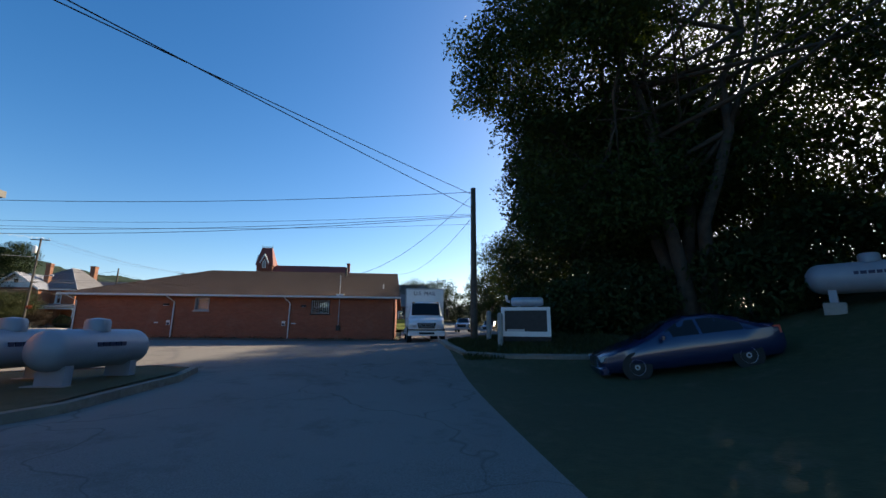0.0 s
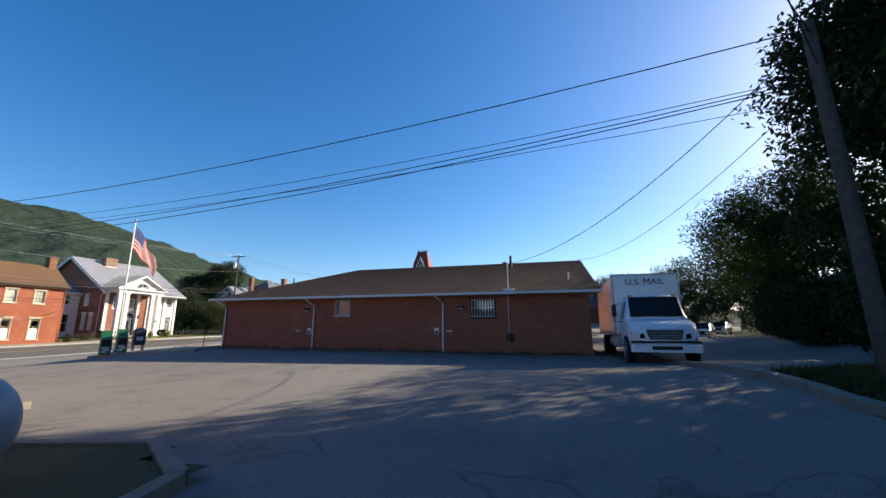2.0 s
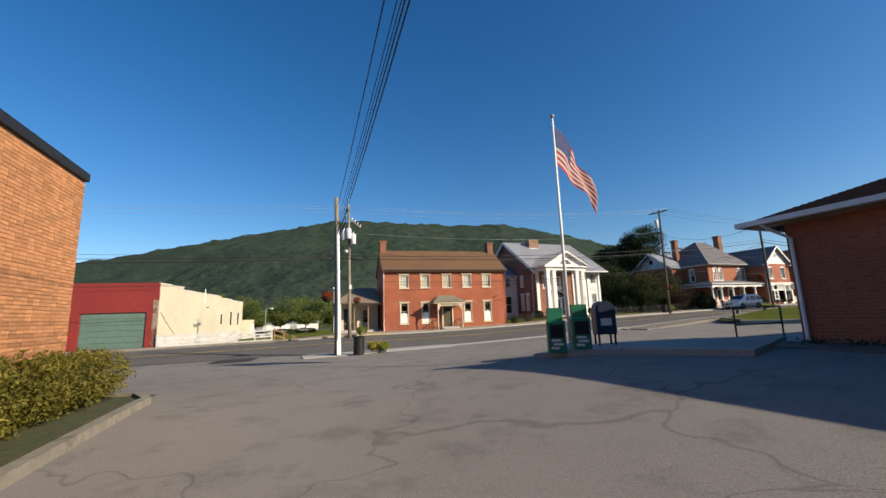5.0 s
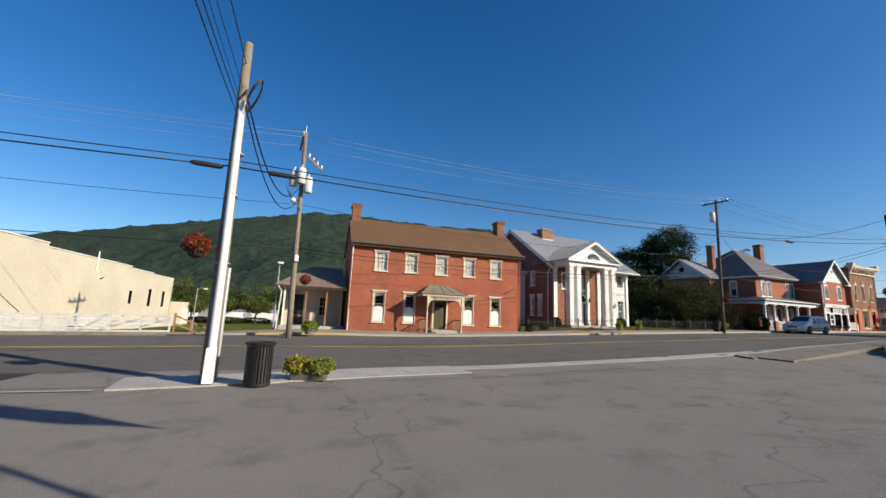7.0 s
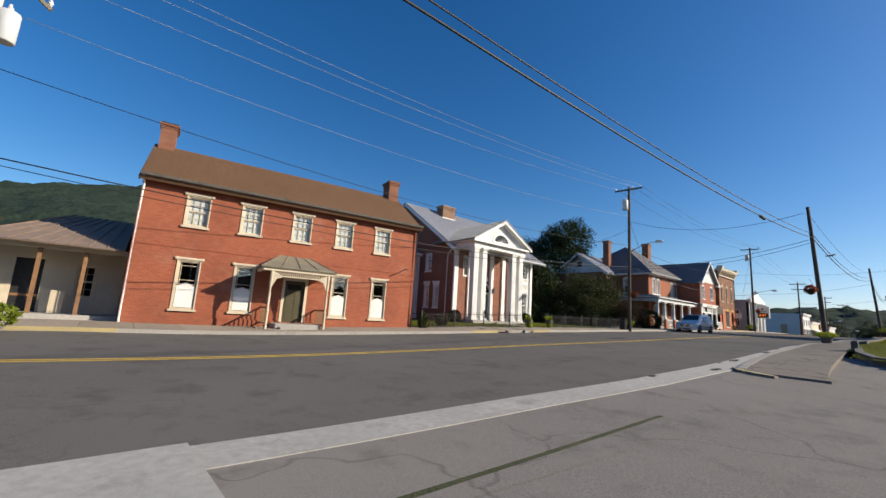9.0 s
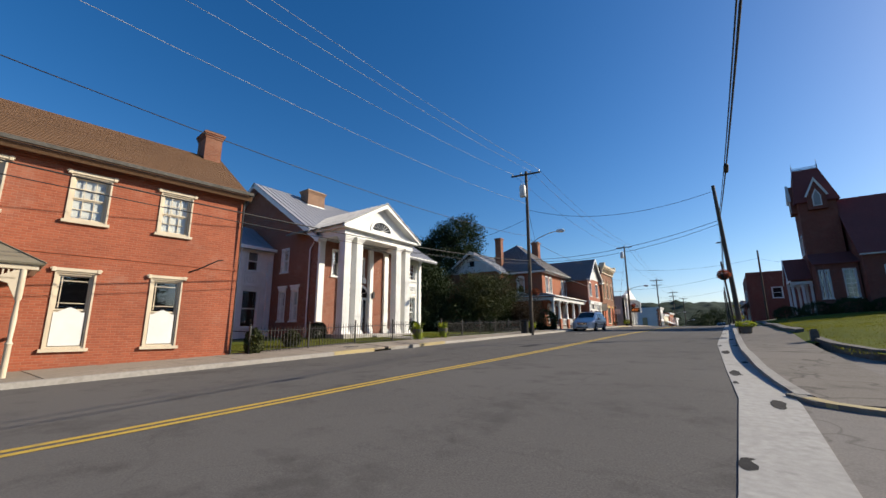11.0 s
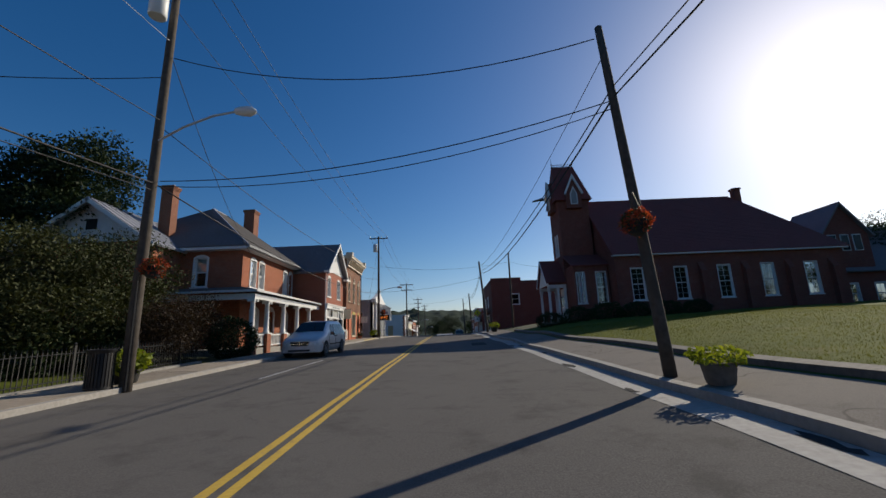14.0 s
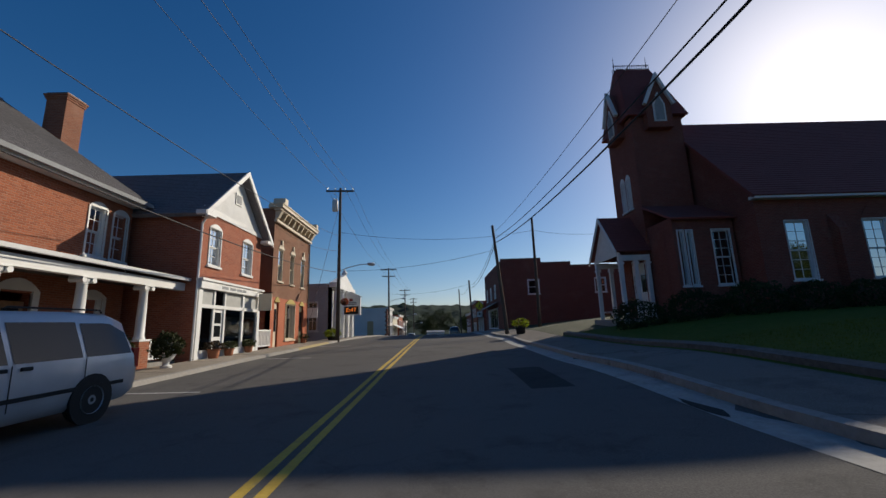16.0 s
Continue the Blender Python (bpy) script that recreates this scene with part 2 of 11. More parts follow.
M_TIN = rough_mat("grey_standing_seam", (0.25, 0.26, 0.29), (0.33, 0.335, 0.37), 0.6, 3, 0.5, metal=0.15, bump_d=0.002)
# Greenish weathered portico tin, darkened because its slope faces away from the sun.
M_TIN_SHADED = rough_mat("shaded_weathered_tin", (0.11, 0.12, 0.11), (0.17, 0.18, 0.165), 0.65, 3, 0.5, metal=0.1, bump_d=0.002)
M_TIN_TAN = rough_mat("tan_tin", (0.20, 0.18, 0.13), (0.27, 0.24, 0.175), 0.6, 3, 0.5, metal=0.1, bump_d=0.002)
M_TIN_RUST = rough_mat("rusty_tin", (0.20, 0.15, 0.12), (0.30, 0.22, 0.17), 0.6, 3, 0.9, metal=0.2, bump_d=0.003)
M_DARKMETAL = rough_mat("black_iron", (0.012, 0.012, 0.013), (0.025, 0.025, 0.026), 0.5, 8, 1.0, bump_d=0.001)
M_GALV = rough_mat("galvanised_grey", (0.36, 0.37, 0.39), (0.46, 0.47, 0.49), 0.45, 6, 1.0, metal=0.5, bump_d=0.001)
M_XFMR = rough_mat("transformer_grey", (0.55, 0.57, 0.58), (0.63, 0.65, 0.66), 0.45, 4, 1.0, bump_d=0.001)
M_WOOD = rough_mat("weathered_pole_wood", (0.16, 0.135, 0.102), (0.265, 0.225, 0.175), 0.9, 7, 0.8, bump_d=0.01)
M_DARKWOOD = rough_mat("creosote_pole_wood", (0.05, 0.04, 0.032), (0.10, 0.085, 0.07), 0.9, 7, 0.8, bump_d=0.01)
M_BROWNWOOD = rough_mat("brown_porch_wood", (0.20, 0.105, 0.05), (0.29, 0.16, 0.08), 0.75, 8, 0.8)
M_DOORGREEN = rough_mat("olive_door_paint", (0.07, 0.06, 0.03), (0.09, 0.078, 0.04), 0.45, 4, 0.7, bump_d=0.001)
M_GREENDOOR = rough_mat("green_garage_paint", (0.09, 0.15, 0.125), (0.12, 0.19, 0.16), 0.6, 4, 0.7, bump_d=0.002)
M_MAROON = rough_mat("maroon_paint", (0.20, 0.022, 0.02), (0.25, 0.032, 0.028), 0.6, 4, 0.5, bump_d=0.002)
M_ORANGEPAINT = rough_mat("orange_paint", (0.36, 0.085, 0.03), (0.44, 0.12, 0.045), 0.7, 4, 0.5, bump_d=0.001)
M_OLDWHITE = rough_mat("worn_white_boards", (0.50, 0.50, 0.50), (0.66, 0.66, 0.65), 0.8, 10, 1.2, stain=(0.30, 0.29, 0.27), bump_d=0.002, rand=0.15)
M_TANWALK = rough_mat("worn_tan_concrete", (0.235, 0.195, 0.150), (0.345, 0.295, 0.235), 0.92, 9, 0.45, stain=(0.13, 0.105, 0.08), rand=0.14, bump_d=0.006)
M_FROSTED = rough_mat("frosted_transom", (0.40, 0.40, 0.38), (0.48, 0.48, 0.46), 0.35, 5, 1.0, bump_d=0.0005)
M_YELLOWTRIM = rough_mat("dull_yellow_paint", (0.36, 0.27, 0.06), (0.46, 0.36, 0.09), 0.6, 6, 1.0, bump_d=0.001)
M_CONC = rough_mat("concrete", (0.33, 0.31, 0.28), (0.44, 0.415, 0.38), 0.9, 12, 0.5, stain=(0.21, 0.19, 0.165), rand=0.18)
M_CONC_D = rough_mat("weathered_concrete", (0.24, 0.23, 0.21), (0.34, 0.32, 0.29), 0.9, 12, 0.6, stain=(0.14, 0.13, 0.115))
M_STAINKERB = rough_mat("stained_kerb_concrete", (0.15, 0.135, 0.11), (0.25, 0.225, 0.185), 0.92, 7, 0.9, stain=(0.07, 0.065, 0.045))
M_YELLOWKERB = rough_mat("faded_yellow_kerb", (0.36, 0.30, 0.17), (0.46, 0.36, 0.16), 0.85, 14, 2.0, stain=(0.30, 0.28, 0.24), bump_d=0.003)
M_YELLOW = rough_mat("worn_yellow_paint", (0.50, 0.33, 0.045), (0.62, 0.42, 0.07), 0.8, 18, 2.0, stain=(0.30, 0.22, 0.09), bump_d=0.002)
M_WHITELINE = rough_mat("worn_white_paint", (0.38, 0.37, 0.35), (0.60, 0.59, 0.57), 0.8, 12, 2.0, stain=(0.22, 0.21, 0.2), bump_d=0.002)
M_ROAD = asphalt_mat("road_asphalt", (0.092, 0.086, 0.081), (0.135, 0.127, 0.119), 0.14)
M_LOT = asphalt_mat("worn_lot_asphalt", (0.155, 0.143, 0.132), (0.225, 0.208, 0.19), 0.42)
M_CURBSTONE = rough_mat("dark_kerb_stone", (0.085, 0.08, 0.072), (0.15, 0.14, 0.125), 0.9, 9, 0.6, stain=(0.045, 0.043, 0.038))
M_GUTTER = rough_mat("gutter_concrete", (0.30, 0.29, 0.27), (0.42, 0.405, 0.375), 0.9, 10, 0.5, stain=(0.17, 0.16, 0.15))
M_WALK = asphalt_mat("brown_pavement_asphalt", (0.15, 0.135, 0.118), (0.215, 0.193, 0.168), 0.55)
M_PATCH = asphalt_mat("patched_asphalt", (0.035, 0.034, 0.034), (0.055, 0.053, 0.052), 0.0)
M_GLASS = glass_mat()
# Near-black for dark panels; behind windows it stands for unlit room depth.
M_DARK = rough_mat("dark_rooms_and_panels", (0.012, 0.011, 0.010), (0.02, 0.018, 0.016), 0.9, 3, 0.5, bump_d=0)
M_BLIND = rough_mat("white_blind", (0.62, 0.61, 0.57), (0.72, 0.71, 0.66), 0.8, 2, 0.8, bump_d=0.001)
M_GREYBLIND = rough_mat("grey_blind", (0.22, 0.23, 0.24), (0.30, 0.31, 0.32), 0.8, 2, 0.8, bump_d=0.001)
M_BLACK = rough_mat("black_rubber", (0.012, 0.012, 0.012), (0.022, 0.022, 0.022), 0.7, 8, 1.0, bump_d=0.002)
M_WIRE = rough_mat("black_cable", (0.01, 0.01, 0.011), (0.018, 0.018, 0.02), 0.6, 8, 1.0, bump_d=0)
M_WIRE_A = rough_mat("aluminium_cable", (0.27, 0.29, 0.32), (0.33, 0.35, 0.38), 0.85, 8, 1.0, spec=0.1, bump_d=0)
M_PORCELAIN = rough_mat("porcelain", (0.5, 0.5, 0.52), (0.6, 0.6, 0.62), 0.25, 4, 1, bump_d=0)
# White tanks: their shade and bluish skylight are put into this paint colour.
M_TANK_SHADED = paint("shaded_tank_paint", (0.23, 0.27, 0.32), 0.45, 0.1)
M_TRUCKWHITE = paint("truck_white", (0.76, 0.77, 0.78), 0.35, 0.4)
M_SILVER = paint("silver_car_paint", (0.56, 0.56, 0.57), 0.38, 0.5, 0.3)
M_BLUECAR = paint("dark_blue_car_paint", (0.012, 0.022, 0.07), 0.25, 1.0, 0.2)
M_BLACKCAR = paint("black_car_paint", (0.012, 0.012, 0.014), 0.25, 1.0)
M_CARGLASS = base_mat("car_glass", 0.05, 0, 0.28)[0]
M_CARGLASS.node_tree.nodes["Principled BSDF"].inputs["Base Color"].default_value = (0.012, 0.014, 0.016, 1)
M_CHROME = base_mat("chrome", 0.12, 1.0)[0]
M_CHROME.node_tree.nodes["Principled BSDF"].inputs["Base Color"].default_value = (0.7, 0.7, 0.72, 1)
M_LENS = base_mat("lamp_lens", 0.1, 0, 0.6)[0]
M_LENS.node_tree.nodes["Principled BSDF"].inputs["Base Color"].default_value = (0.66, 0.67, 0.68, 1)
M_AMBER = base_mat("amber_lens", 0.2, 0, 0.5)[0]
M_AMBER.node_tree.nodes["Principled BSDF"].inputs["Base Color"].default_value = (0.6, 0.2, 0.02, 1)
M_REDLENS = base_mat("red_lens", 0.2, 0, 0.5)[0]
M_REDLENS.node_tree.nodes["Principled BSDF"].inputs["Base Color"].default_value = (0.35, 0.01, 0.01, 1)
M_NAVY = rough_mat("navy_lettering", (0.012, 0.02, 0.06), (0.02, 0.03, 0.08), 0.5, 8, 1, bump_d=0)
M_FLAGRED = rough_mat("flag_red", (0.22, 0.005, 0.010), (0.27, 0.007, 0.013), 0.8, 30, 1, bump_d=0)
M_FLAGWHITE = rough_mat("flag_white", (0.30, 0.29, 0.28), (0.36, 0.35, 0.34), 0.8, 30, 1, bump_d=0)
M_FLAGBLUE = rough_mat("flag_blue", (0.015, 0.025, 0.10), (0.02, 0.035, 0.13), 0.8, 30, 1, bump_d=0)
M_MAILBLUE = rough_mat("mailbox_blue", (0.012, 0.02, 0.045), (0.02, 0.03, 0.065), 0.45, 6, 1, bump_d=0.001)
M_BOXGREEN = rough_mat("green_box_plastic", (0.01, 0.14, 0.075), (0.02, 0.19, 0.10), 0.5, 6, 1, bump_d=0.001)
M_SIGNYELLOW = rough_mat("sign_yellow", (0.80, 0.68, 0.02), (0.86, 0.74, 0.03), 0.5, 6, 1, bump_d=0)
M_TERRACOTTA = rough_mat("terracotta", (0.35, 0.13, 0.06), (0.45, 0.18, 0.09), 0.8, 8, 1)
M_BARK = rough_mat("bark", (0.034, 0.027, 0.021), (0.07, 0.056, 0.044), 0.95, 5, 0.7, bump_d=0.03)
M_LEAF = leaf_mat("broad_leaves", (0.022, 0.038, 0.010), (0.048, 0.074, 0.019), 0.2)
M_LEAF_D = leaf_mat("dark_leaves", (0.016, 0.029, 0.010), (0.034, 0.054, 0.017), 0.1)
M_LEAF_O = leaf_mat("olive_leaves", (0.030, 0.038, 0.014), (0.076, 0.084, 0.030), 0.12)
M_LEAF_W = leaf_mat("wood_leaves", (0.065, 0.09, 0.022), (0.155, 0.175, 0.045), 0.3)
M_LEAF_Y2 = leaf_mat("yellow_leaves", (0.16, 0.16, 0.02), (0.34, 0.30, 0.05))
M_LEAF_Y = leaf_mat("lime_leaves", (0.12, 0.17, 0.02), (0.28, 0.32, 0.05))
M_LEAF_H = leaf_mat("hedge_leaves", (0.055, 0.062, 0.012), (0.30, 0.25, 0.052))
M_LEAF_P = leaf_mat("purple_leaves", (0.024, 0.017, 0.013), (0.062, 0.040, 0.028), 0.2)
M_FLOWER = leaf_mat("red_flowers", (0.25, 0.03, 0.02), (0.50, 0.10, 0.05))
M_GRASSBLADE = leaf_mat("grass_blades", (0.08, 0.095, 0.012), (0.15, 0.155, 0.024), 0.4)
M_GRASS = rough_mat("lawn", (0.066, 0.088, 0.016), (0.13, 0.148, 0.027), 0.95, 8, 0.3, bump_d=0.03, spec=0.05, stain=(0.14, 0.13, 0.045))
M_WEED = rough_mat("rough_verge", (0.032, 0.042, 0.014), (0.066, 0.070, 0.027), 0.95, 6, 0.3, bump_d=0.03, stain=(0.10, 0.085, 0.05))


# ---- mesh helpers ----
class Mesh:
    """Collects vertices and faces of one mesh."""

    def __init__(self):
        self.v, self.f, self.ends, self.walls = [], [], set(), 0

    def add(self, verts, faces):
        n = len(self.v)
        self.v += [tuple(p) for p in verts]
        self.f += [tuple(n + i for i in q) for q in faces]
        return self

    def box(self, x0, y0, z0, x1, y1, z1, m=None):
        p = [(x, y, z) for z in (z0, z1) for y in (y0, y1) for x in (x0, x1)]
        if m is not None:
            p = [m @ Vector(q) for q in p]
        return self.add(p, [(0, 2, 3, 1), (4, 5, 7, 6), (0, 1, 5, 4), (2, 6, 7, 3), (0, 4, 6, 2), (1, 3, 7, 5)])

    def bevel_box(self, x0, y0, z0, x1, y1, z1, b=0.02, m=None):
        """A box whose upright and top edges are chamfered."""
        lo = [(x0 + b, y0), (x1 - b, y0), (x1, y0 + b), (x1, y1 - b), (x1 - b, y1), (x0 + b, y1), (x0, y1 - b), (x0, y0 + b)]
        cx, cy = (x0 + x1) / 2, (y0 + y1) / 2
        sx, sy = 1 - 2 * b / max(x1 - x0, 1e-6), 1 - 2 * b / max(y1 - y0, 1e-6)
        top = [(cx + (x - cx) * sx, cy + (y - cy) * sy) for x, y in lo]
        p = [(*q, z0) for q in lo] + [(*q, z1 - b) for q in lo] + [(*q, z1) for q in top]
        if m is not None:
            p = [m @ Vector(q) for q in p]
        fs = [tuple(range(7, -1, -1)), tuple(range(16, 24))]
        for k in (0, 8):
            fs += [(k + i, k + (i + 1) % 8, k + 8 + (i + 1) % 8, k + 8 + i) for i in range(8)]
        return self.add(p, fs)

    def cyl(self, a, b, r0, r1=None, n=12, caps=True):
        a, b = Vector(a), Vector(b)
        r1 = r0 if r1 is None else r1
        q = (b - a).to_track_quat("Z", "Y").to_matrix()
        ring = [Vector((math.cos(2 * math.pi * i / n), math.sin(2 * math.pi * i / n), 0)) for i in range(n)]
        p = [a + q @ (r * r0) for r in ring] + [b + q @ (r * r1) for r in ring]
        fs = [(i, (i + 1) % n, n + (i + 1) % n, n + i) for i in range(n)]
        if caps:
            fs += [tuple(range(n - 1, -1, -1)), tuple(range(n, 2 * n))]
        return self.add(p, fs)

    def tube(self, pts, r, n=6):
        pts = [Vector(p) for p in pts]
        rs = r if isinstance(r, (list, tuple)) else [r] * len(pts)
        p, fs = [], []
        for i, c in enumerate(pts):
            d = (pts[min(i + 1, len(pts) - 1)] - pts[max(i - 1, 0)]).normalized()
            q = d.to_track_quat("Z", "Y").to_matrix()
            p += [c + q @ Vector((math.cos(2 * math.pi * k / n) * rs[i], math.sin(2 * math.pi * k / n) * rs[i], 0)) for k in range(n)]
        for i in range(len(pts) - 1):
            fs += [(i * n + k, i * n + (k + 1) % n, (i + 1) * n + (k + 1) % n, (i + 1) * n + k) for k in range(n)]
        fs += [tuple(range(n - 1, -1, -1)), tuple(range(len(p) - n, len(p)))]
        return self.add(p, fs)

    def lathe(self, prof, c=(0, 0, 0), n=20, m=None):
        """Turns a profile of (radius, height) about an upright axis through c."""
        p = [(c[0] + r * math.cos(2 * math.pi * k / n), c[1] + r * math.sin(2 * math.pi * k / n), c[2] + z) for r, z in prof for k in range(n)]
        if m is not None:
            p = [m @ Vector(q) for q in p]
        fs = [(i * n + k, i * n + (k + 1) % n, (i + 1) * n + (k + 1) % n, (i + 1) * n + k) for i in range(len(prof) - 1) for k in range(n)]
        fs += [tuple(range(n - 1, -1, -1)), tuple(range(len(p) - n, len(p)))]
        return self.add(p, fs)

    def prism(self, poly, lo, hi, axis="y"):
        """A polygon pushed from lo to hi along an axis; its points lie in the other two axes, in order (xz, yz or xy)."""
        put = {"y": lambda a, b, c: (a, c, b), "x": lambda a, b, c: (c, a, b), "z": lambda a, b, c: (a, b, c)}[axis]
        n = len(poly)
        p = [put(a, b, lo) for a, b in poly] + [put(a, b, hi) for a, b in poly]
        return self.add(p, [tuple(range(n - 1, -1, -1)), tuple(range(n, 2 * n))] + [(i, (i + 1) % n, n + (i + 1) % n, n + i) for i in range(n)])

    def slab(self, quad, t):
        """A flat four-cornered slab (a roof plane) of thickness t, below the corners given."""
        a = [Vector(q) for q in quad]
        nrm = (a[1] - a[0]).cross(a[-1] - a[0]).normalized()
        if nrm.z < 0:
            nrm = -nrm
        n = len(a)
        p = a + [q - nrm * t for q in a]
        return self.add(p, [tuple(range(n)), tuple(range(2 * n - 1, n - 1, -1))] + [(i, n + i, n + (i + 1) % n, (i + 1) % n) for i in range(n)])

    def wall(self, o, u, nd, length, z0, z1, t, holes=()):
        """An upright wall from o along u, outer face in the plane of o, nd pointing out, with openings (u0, u1, z0, z1)."""
        o, u, nd = Vector(o), Vector(u), Vector(nd)
        self.walls += 1
        us = sorted({0.0, length, *[min(max(h[k], 0), length) for h in holes for k in (0, 1)]})
        zs = sorted({z0, z1, *[min(max(h[k], z0), z1) for h in holes for k in (2, 3)]})
        full = {}
        for i in range(len(us) - 1):
            for j in range(len(zs) - 1):
                cu, cz = (us[i] + us[i + 1]) / 2, (zs[j] + zs[j + 1]) / 2
                full[i, j] = not any(h[0] < cu < h[1] and h[2] < cz < h[3] for h in holes)
        at = lambda a, z, d: o + u * a + Vector((0, 0, z)) - nd * d
        for (i, j), ok in full.items():
            if not ok:
                continue
            a, b, c, d = us[i], us[i + 1], zs[j], zs[j + 1]
            self.add([at(a, c, 0), at(b, c, 0), at(b, d, 0), at(a, d, 0)], [(0, 1, 2, 3)])
            self.add([at(a, c, t), at(b, c, t), at(b, d, t), at(a, d, t)], [(3, 2, 1, 0)])
            for (di, dj), (p, q) in (((-1, 0), ((a, c), (a, d))), ((1, 0), ((b, d), (b, c))), ((0, -1), ((b, c), (a, c))), ((0, 1), ((a, d), (b, d)))):
                if not full.get((i + di, j + dj), False):
                    if di and not 0 <= i + di < len(us) - 1:
                        k = len(self.v)
                        self.ends.add((k, k + 1, k + 2, k + 3))
                    self.add([at(*p, 0), at(*q, 0), at(*q, t), at(*p, t)], [(0, 1, 2, 3)])
        return self


def weld(m):
    """Joins corners that lie at one place."""
    at, index, verts = {}, [], []
    for p in m.v:
        k = (round(p[0], 4), round(p[1], 4), round(p[2], 4))
        if k not in at:
            at[k] = len(verts)
            verts.append(p)
        index.append(at[k])
    m.v, m.f = verts, [q for q in (tuple(index[i] for i in f) for f in m.f) if len(set(q)) == len(q)]
    return m


def mesh_data(name, m, mat, smooth=False):
    d = bpy.data.meshes.new(name)
    # where walls meet at a corner their end faces are left out
    d.from_pydata(m.v, [], [q for q in m.f if q not in m.ends] if m.walls > 1 else m.f)
    if isinstance(mat, (list, tuple)):
        for k in mat:
            d.materials.append(k)
    elif mat:
        d.materials.append(mat)
    if smooth:
        d.shade_smooth()
        if smooth != "all":
            d.set_sharp_from_angle(angle=radians(40))
    d.validate()
    return d


def part(name, m, mat, parent, label="", smooth=False):
    ob = new(name, mesh_data(name, m, mat, smooth))
    ob.parent = parent
    return tagged(ob, label)


def thing(name, m, label, category, group="", kind=""):
    ob = new(name)
    ob.empty_display_size = 0.3
    ob.matrix_basis = m
    return tagged(ob, label, category, group, kind)


def solid(name, m, mat, label, category, group="", kind="", smooth=False):
    """A thing that is one mesh."""
    return tagged(new(name, mesh_data(name, m, mat, smooth)), label, category, group, kind)


def text_mesh(words, size, mat, name, parent, m, label="", bold=0.0):
    c = bpy.data.curves.new(name, "FONT")
    c.offset = bold
    c.body, c.size, c.align_x, c.align_y, c.extrude = words, size, "CENTER", "CENTER", 0.004
    tmp = new("t", c)
    d = bpy.data.meshes.new_from_object(tmp.evaluated_get(bpy.context.evaluated_depsgraph_get()))
    bpy.data.objects.remove(tmp)
    d.materials.clear()
    d.materials.append(mat)
    ob = new(name, d)
    ob.parent, ob.matrix_basis = parent, m
    return tagged(ob, label)


# ---- the lie of the land ----
ROAD_Y = [-400, -60, 0, 20, 30, 38, 42, 48, 54, 62, 70, 80, 90, 105, 120, 132, 150, 180, 230, 400]
ROAD_Z = [-3, -1.2, -0.55, -0.2, 0.0, 0.06, 0.27, 0.55, 0.75, 1.03, 1.26, 1.46, 1.70, 1.97, 2.10, 1.95, 1.2, -0.6, -3.0, -8.0]


def smooth_interp(y, ys, zs, w=4.0):
    y = np.asarray(y, float)
    return sum(k * np.interp(y + d, ys, zs) for d, k in ((-w, 0.25), (0, 0.5), (w, 0.25)))


def road_z(y):
    return smooth_interp(y, ROAD_Y, ROAD_Z, 2.5)


def road_c(y):
    return smooth_interp(y, [-400, 0, 25, 35, 45, 56, 400], [-70, -5.0, -2.0, -1.0, -0.35, 0.0, 0.0], 4)


LOT_PTS = [(18, 29, 0.15), (25, 27, 0.28), (33, 25, 0.43), (38, 22.3, 0.48), (42, 19, 0.53), (43.2, 17, 0.45), (44, 15, 0.34), (45, 8.4, 0.15),
           (46, 0, 0.0), (44.5, 35.5, 0.93), (34, 36, 1.0), (24.5, 36.5, 1.05), (21.5, 33.5, 0.86), (46, 33, 0.90), (47, 45, 1.0),
           (20, 21, 0.30), (18, 8, 0.2), (36, 16, 0.38), (28, 20, 0.38), (14, 40, 0.32), (20, 48, 0.8), (12, 52, 0.45)]
BANK_PTS = [(47.8, 25.2, 1.2), (50.5, 23.2, 1.35), (48.5, 20, 0.45), (50.5, 18.5, 0.35), (53.5, 19, 0.65), (58.5, 18.3, 2.5), (58, 23, 2.3), (62, 20, 3.3), (49, 12, 0.25),
            (56, 11, 1.7), (52, 34, 1.1), (57, 66, 1.1), (66, 84, 1.6), (75, 60, 3.5), (80, 30, 4.0), (50, 95, 3.6)]
CHURCH_PTS = [(9.8, 62, 1.45), (9.8, 72, 1.75), (9.8, 84, 2.1), (14, 92, 2.7), (14, 76, 2.1), (20, 74, 2.4), (30, 80, 2.9), (22, 92, 3.0), (36, 92, 3.3),
              (16, 60, 1.25), (24, 58, 1.4), (36, 62, 2.2), (12, 104, 3.0), (12, 120, 2.8), (30, 120, 4.0), (50, 110, 4.5)]
WEST_PTS = [(-11, 32, 0.5), (-10, 48, 0.75), (-9, 54, 1.05), (-10, 60, 1.25), (-11, 68, 1.35), (-10, 76, 1.55), (-12, 90, 1.95), (-12, 106, 2.15), (-25, 58, 1.4),
            (-25, 85, 2.0), (-25, 34, -0.2), (-16, 27, -0.25), (-26, 26, -0.65), (-43, 25, -0.4), (-40, 34, -0.4), (-16, 20, -0.15), (-14, 10, -0.1), (-40, 10, -0.9), (-60, 50, -0.4), (-66, 22, -0.4), (-60, 90, 1.0)]


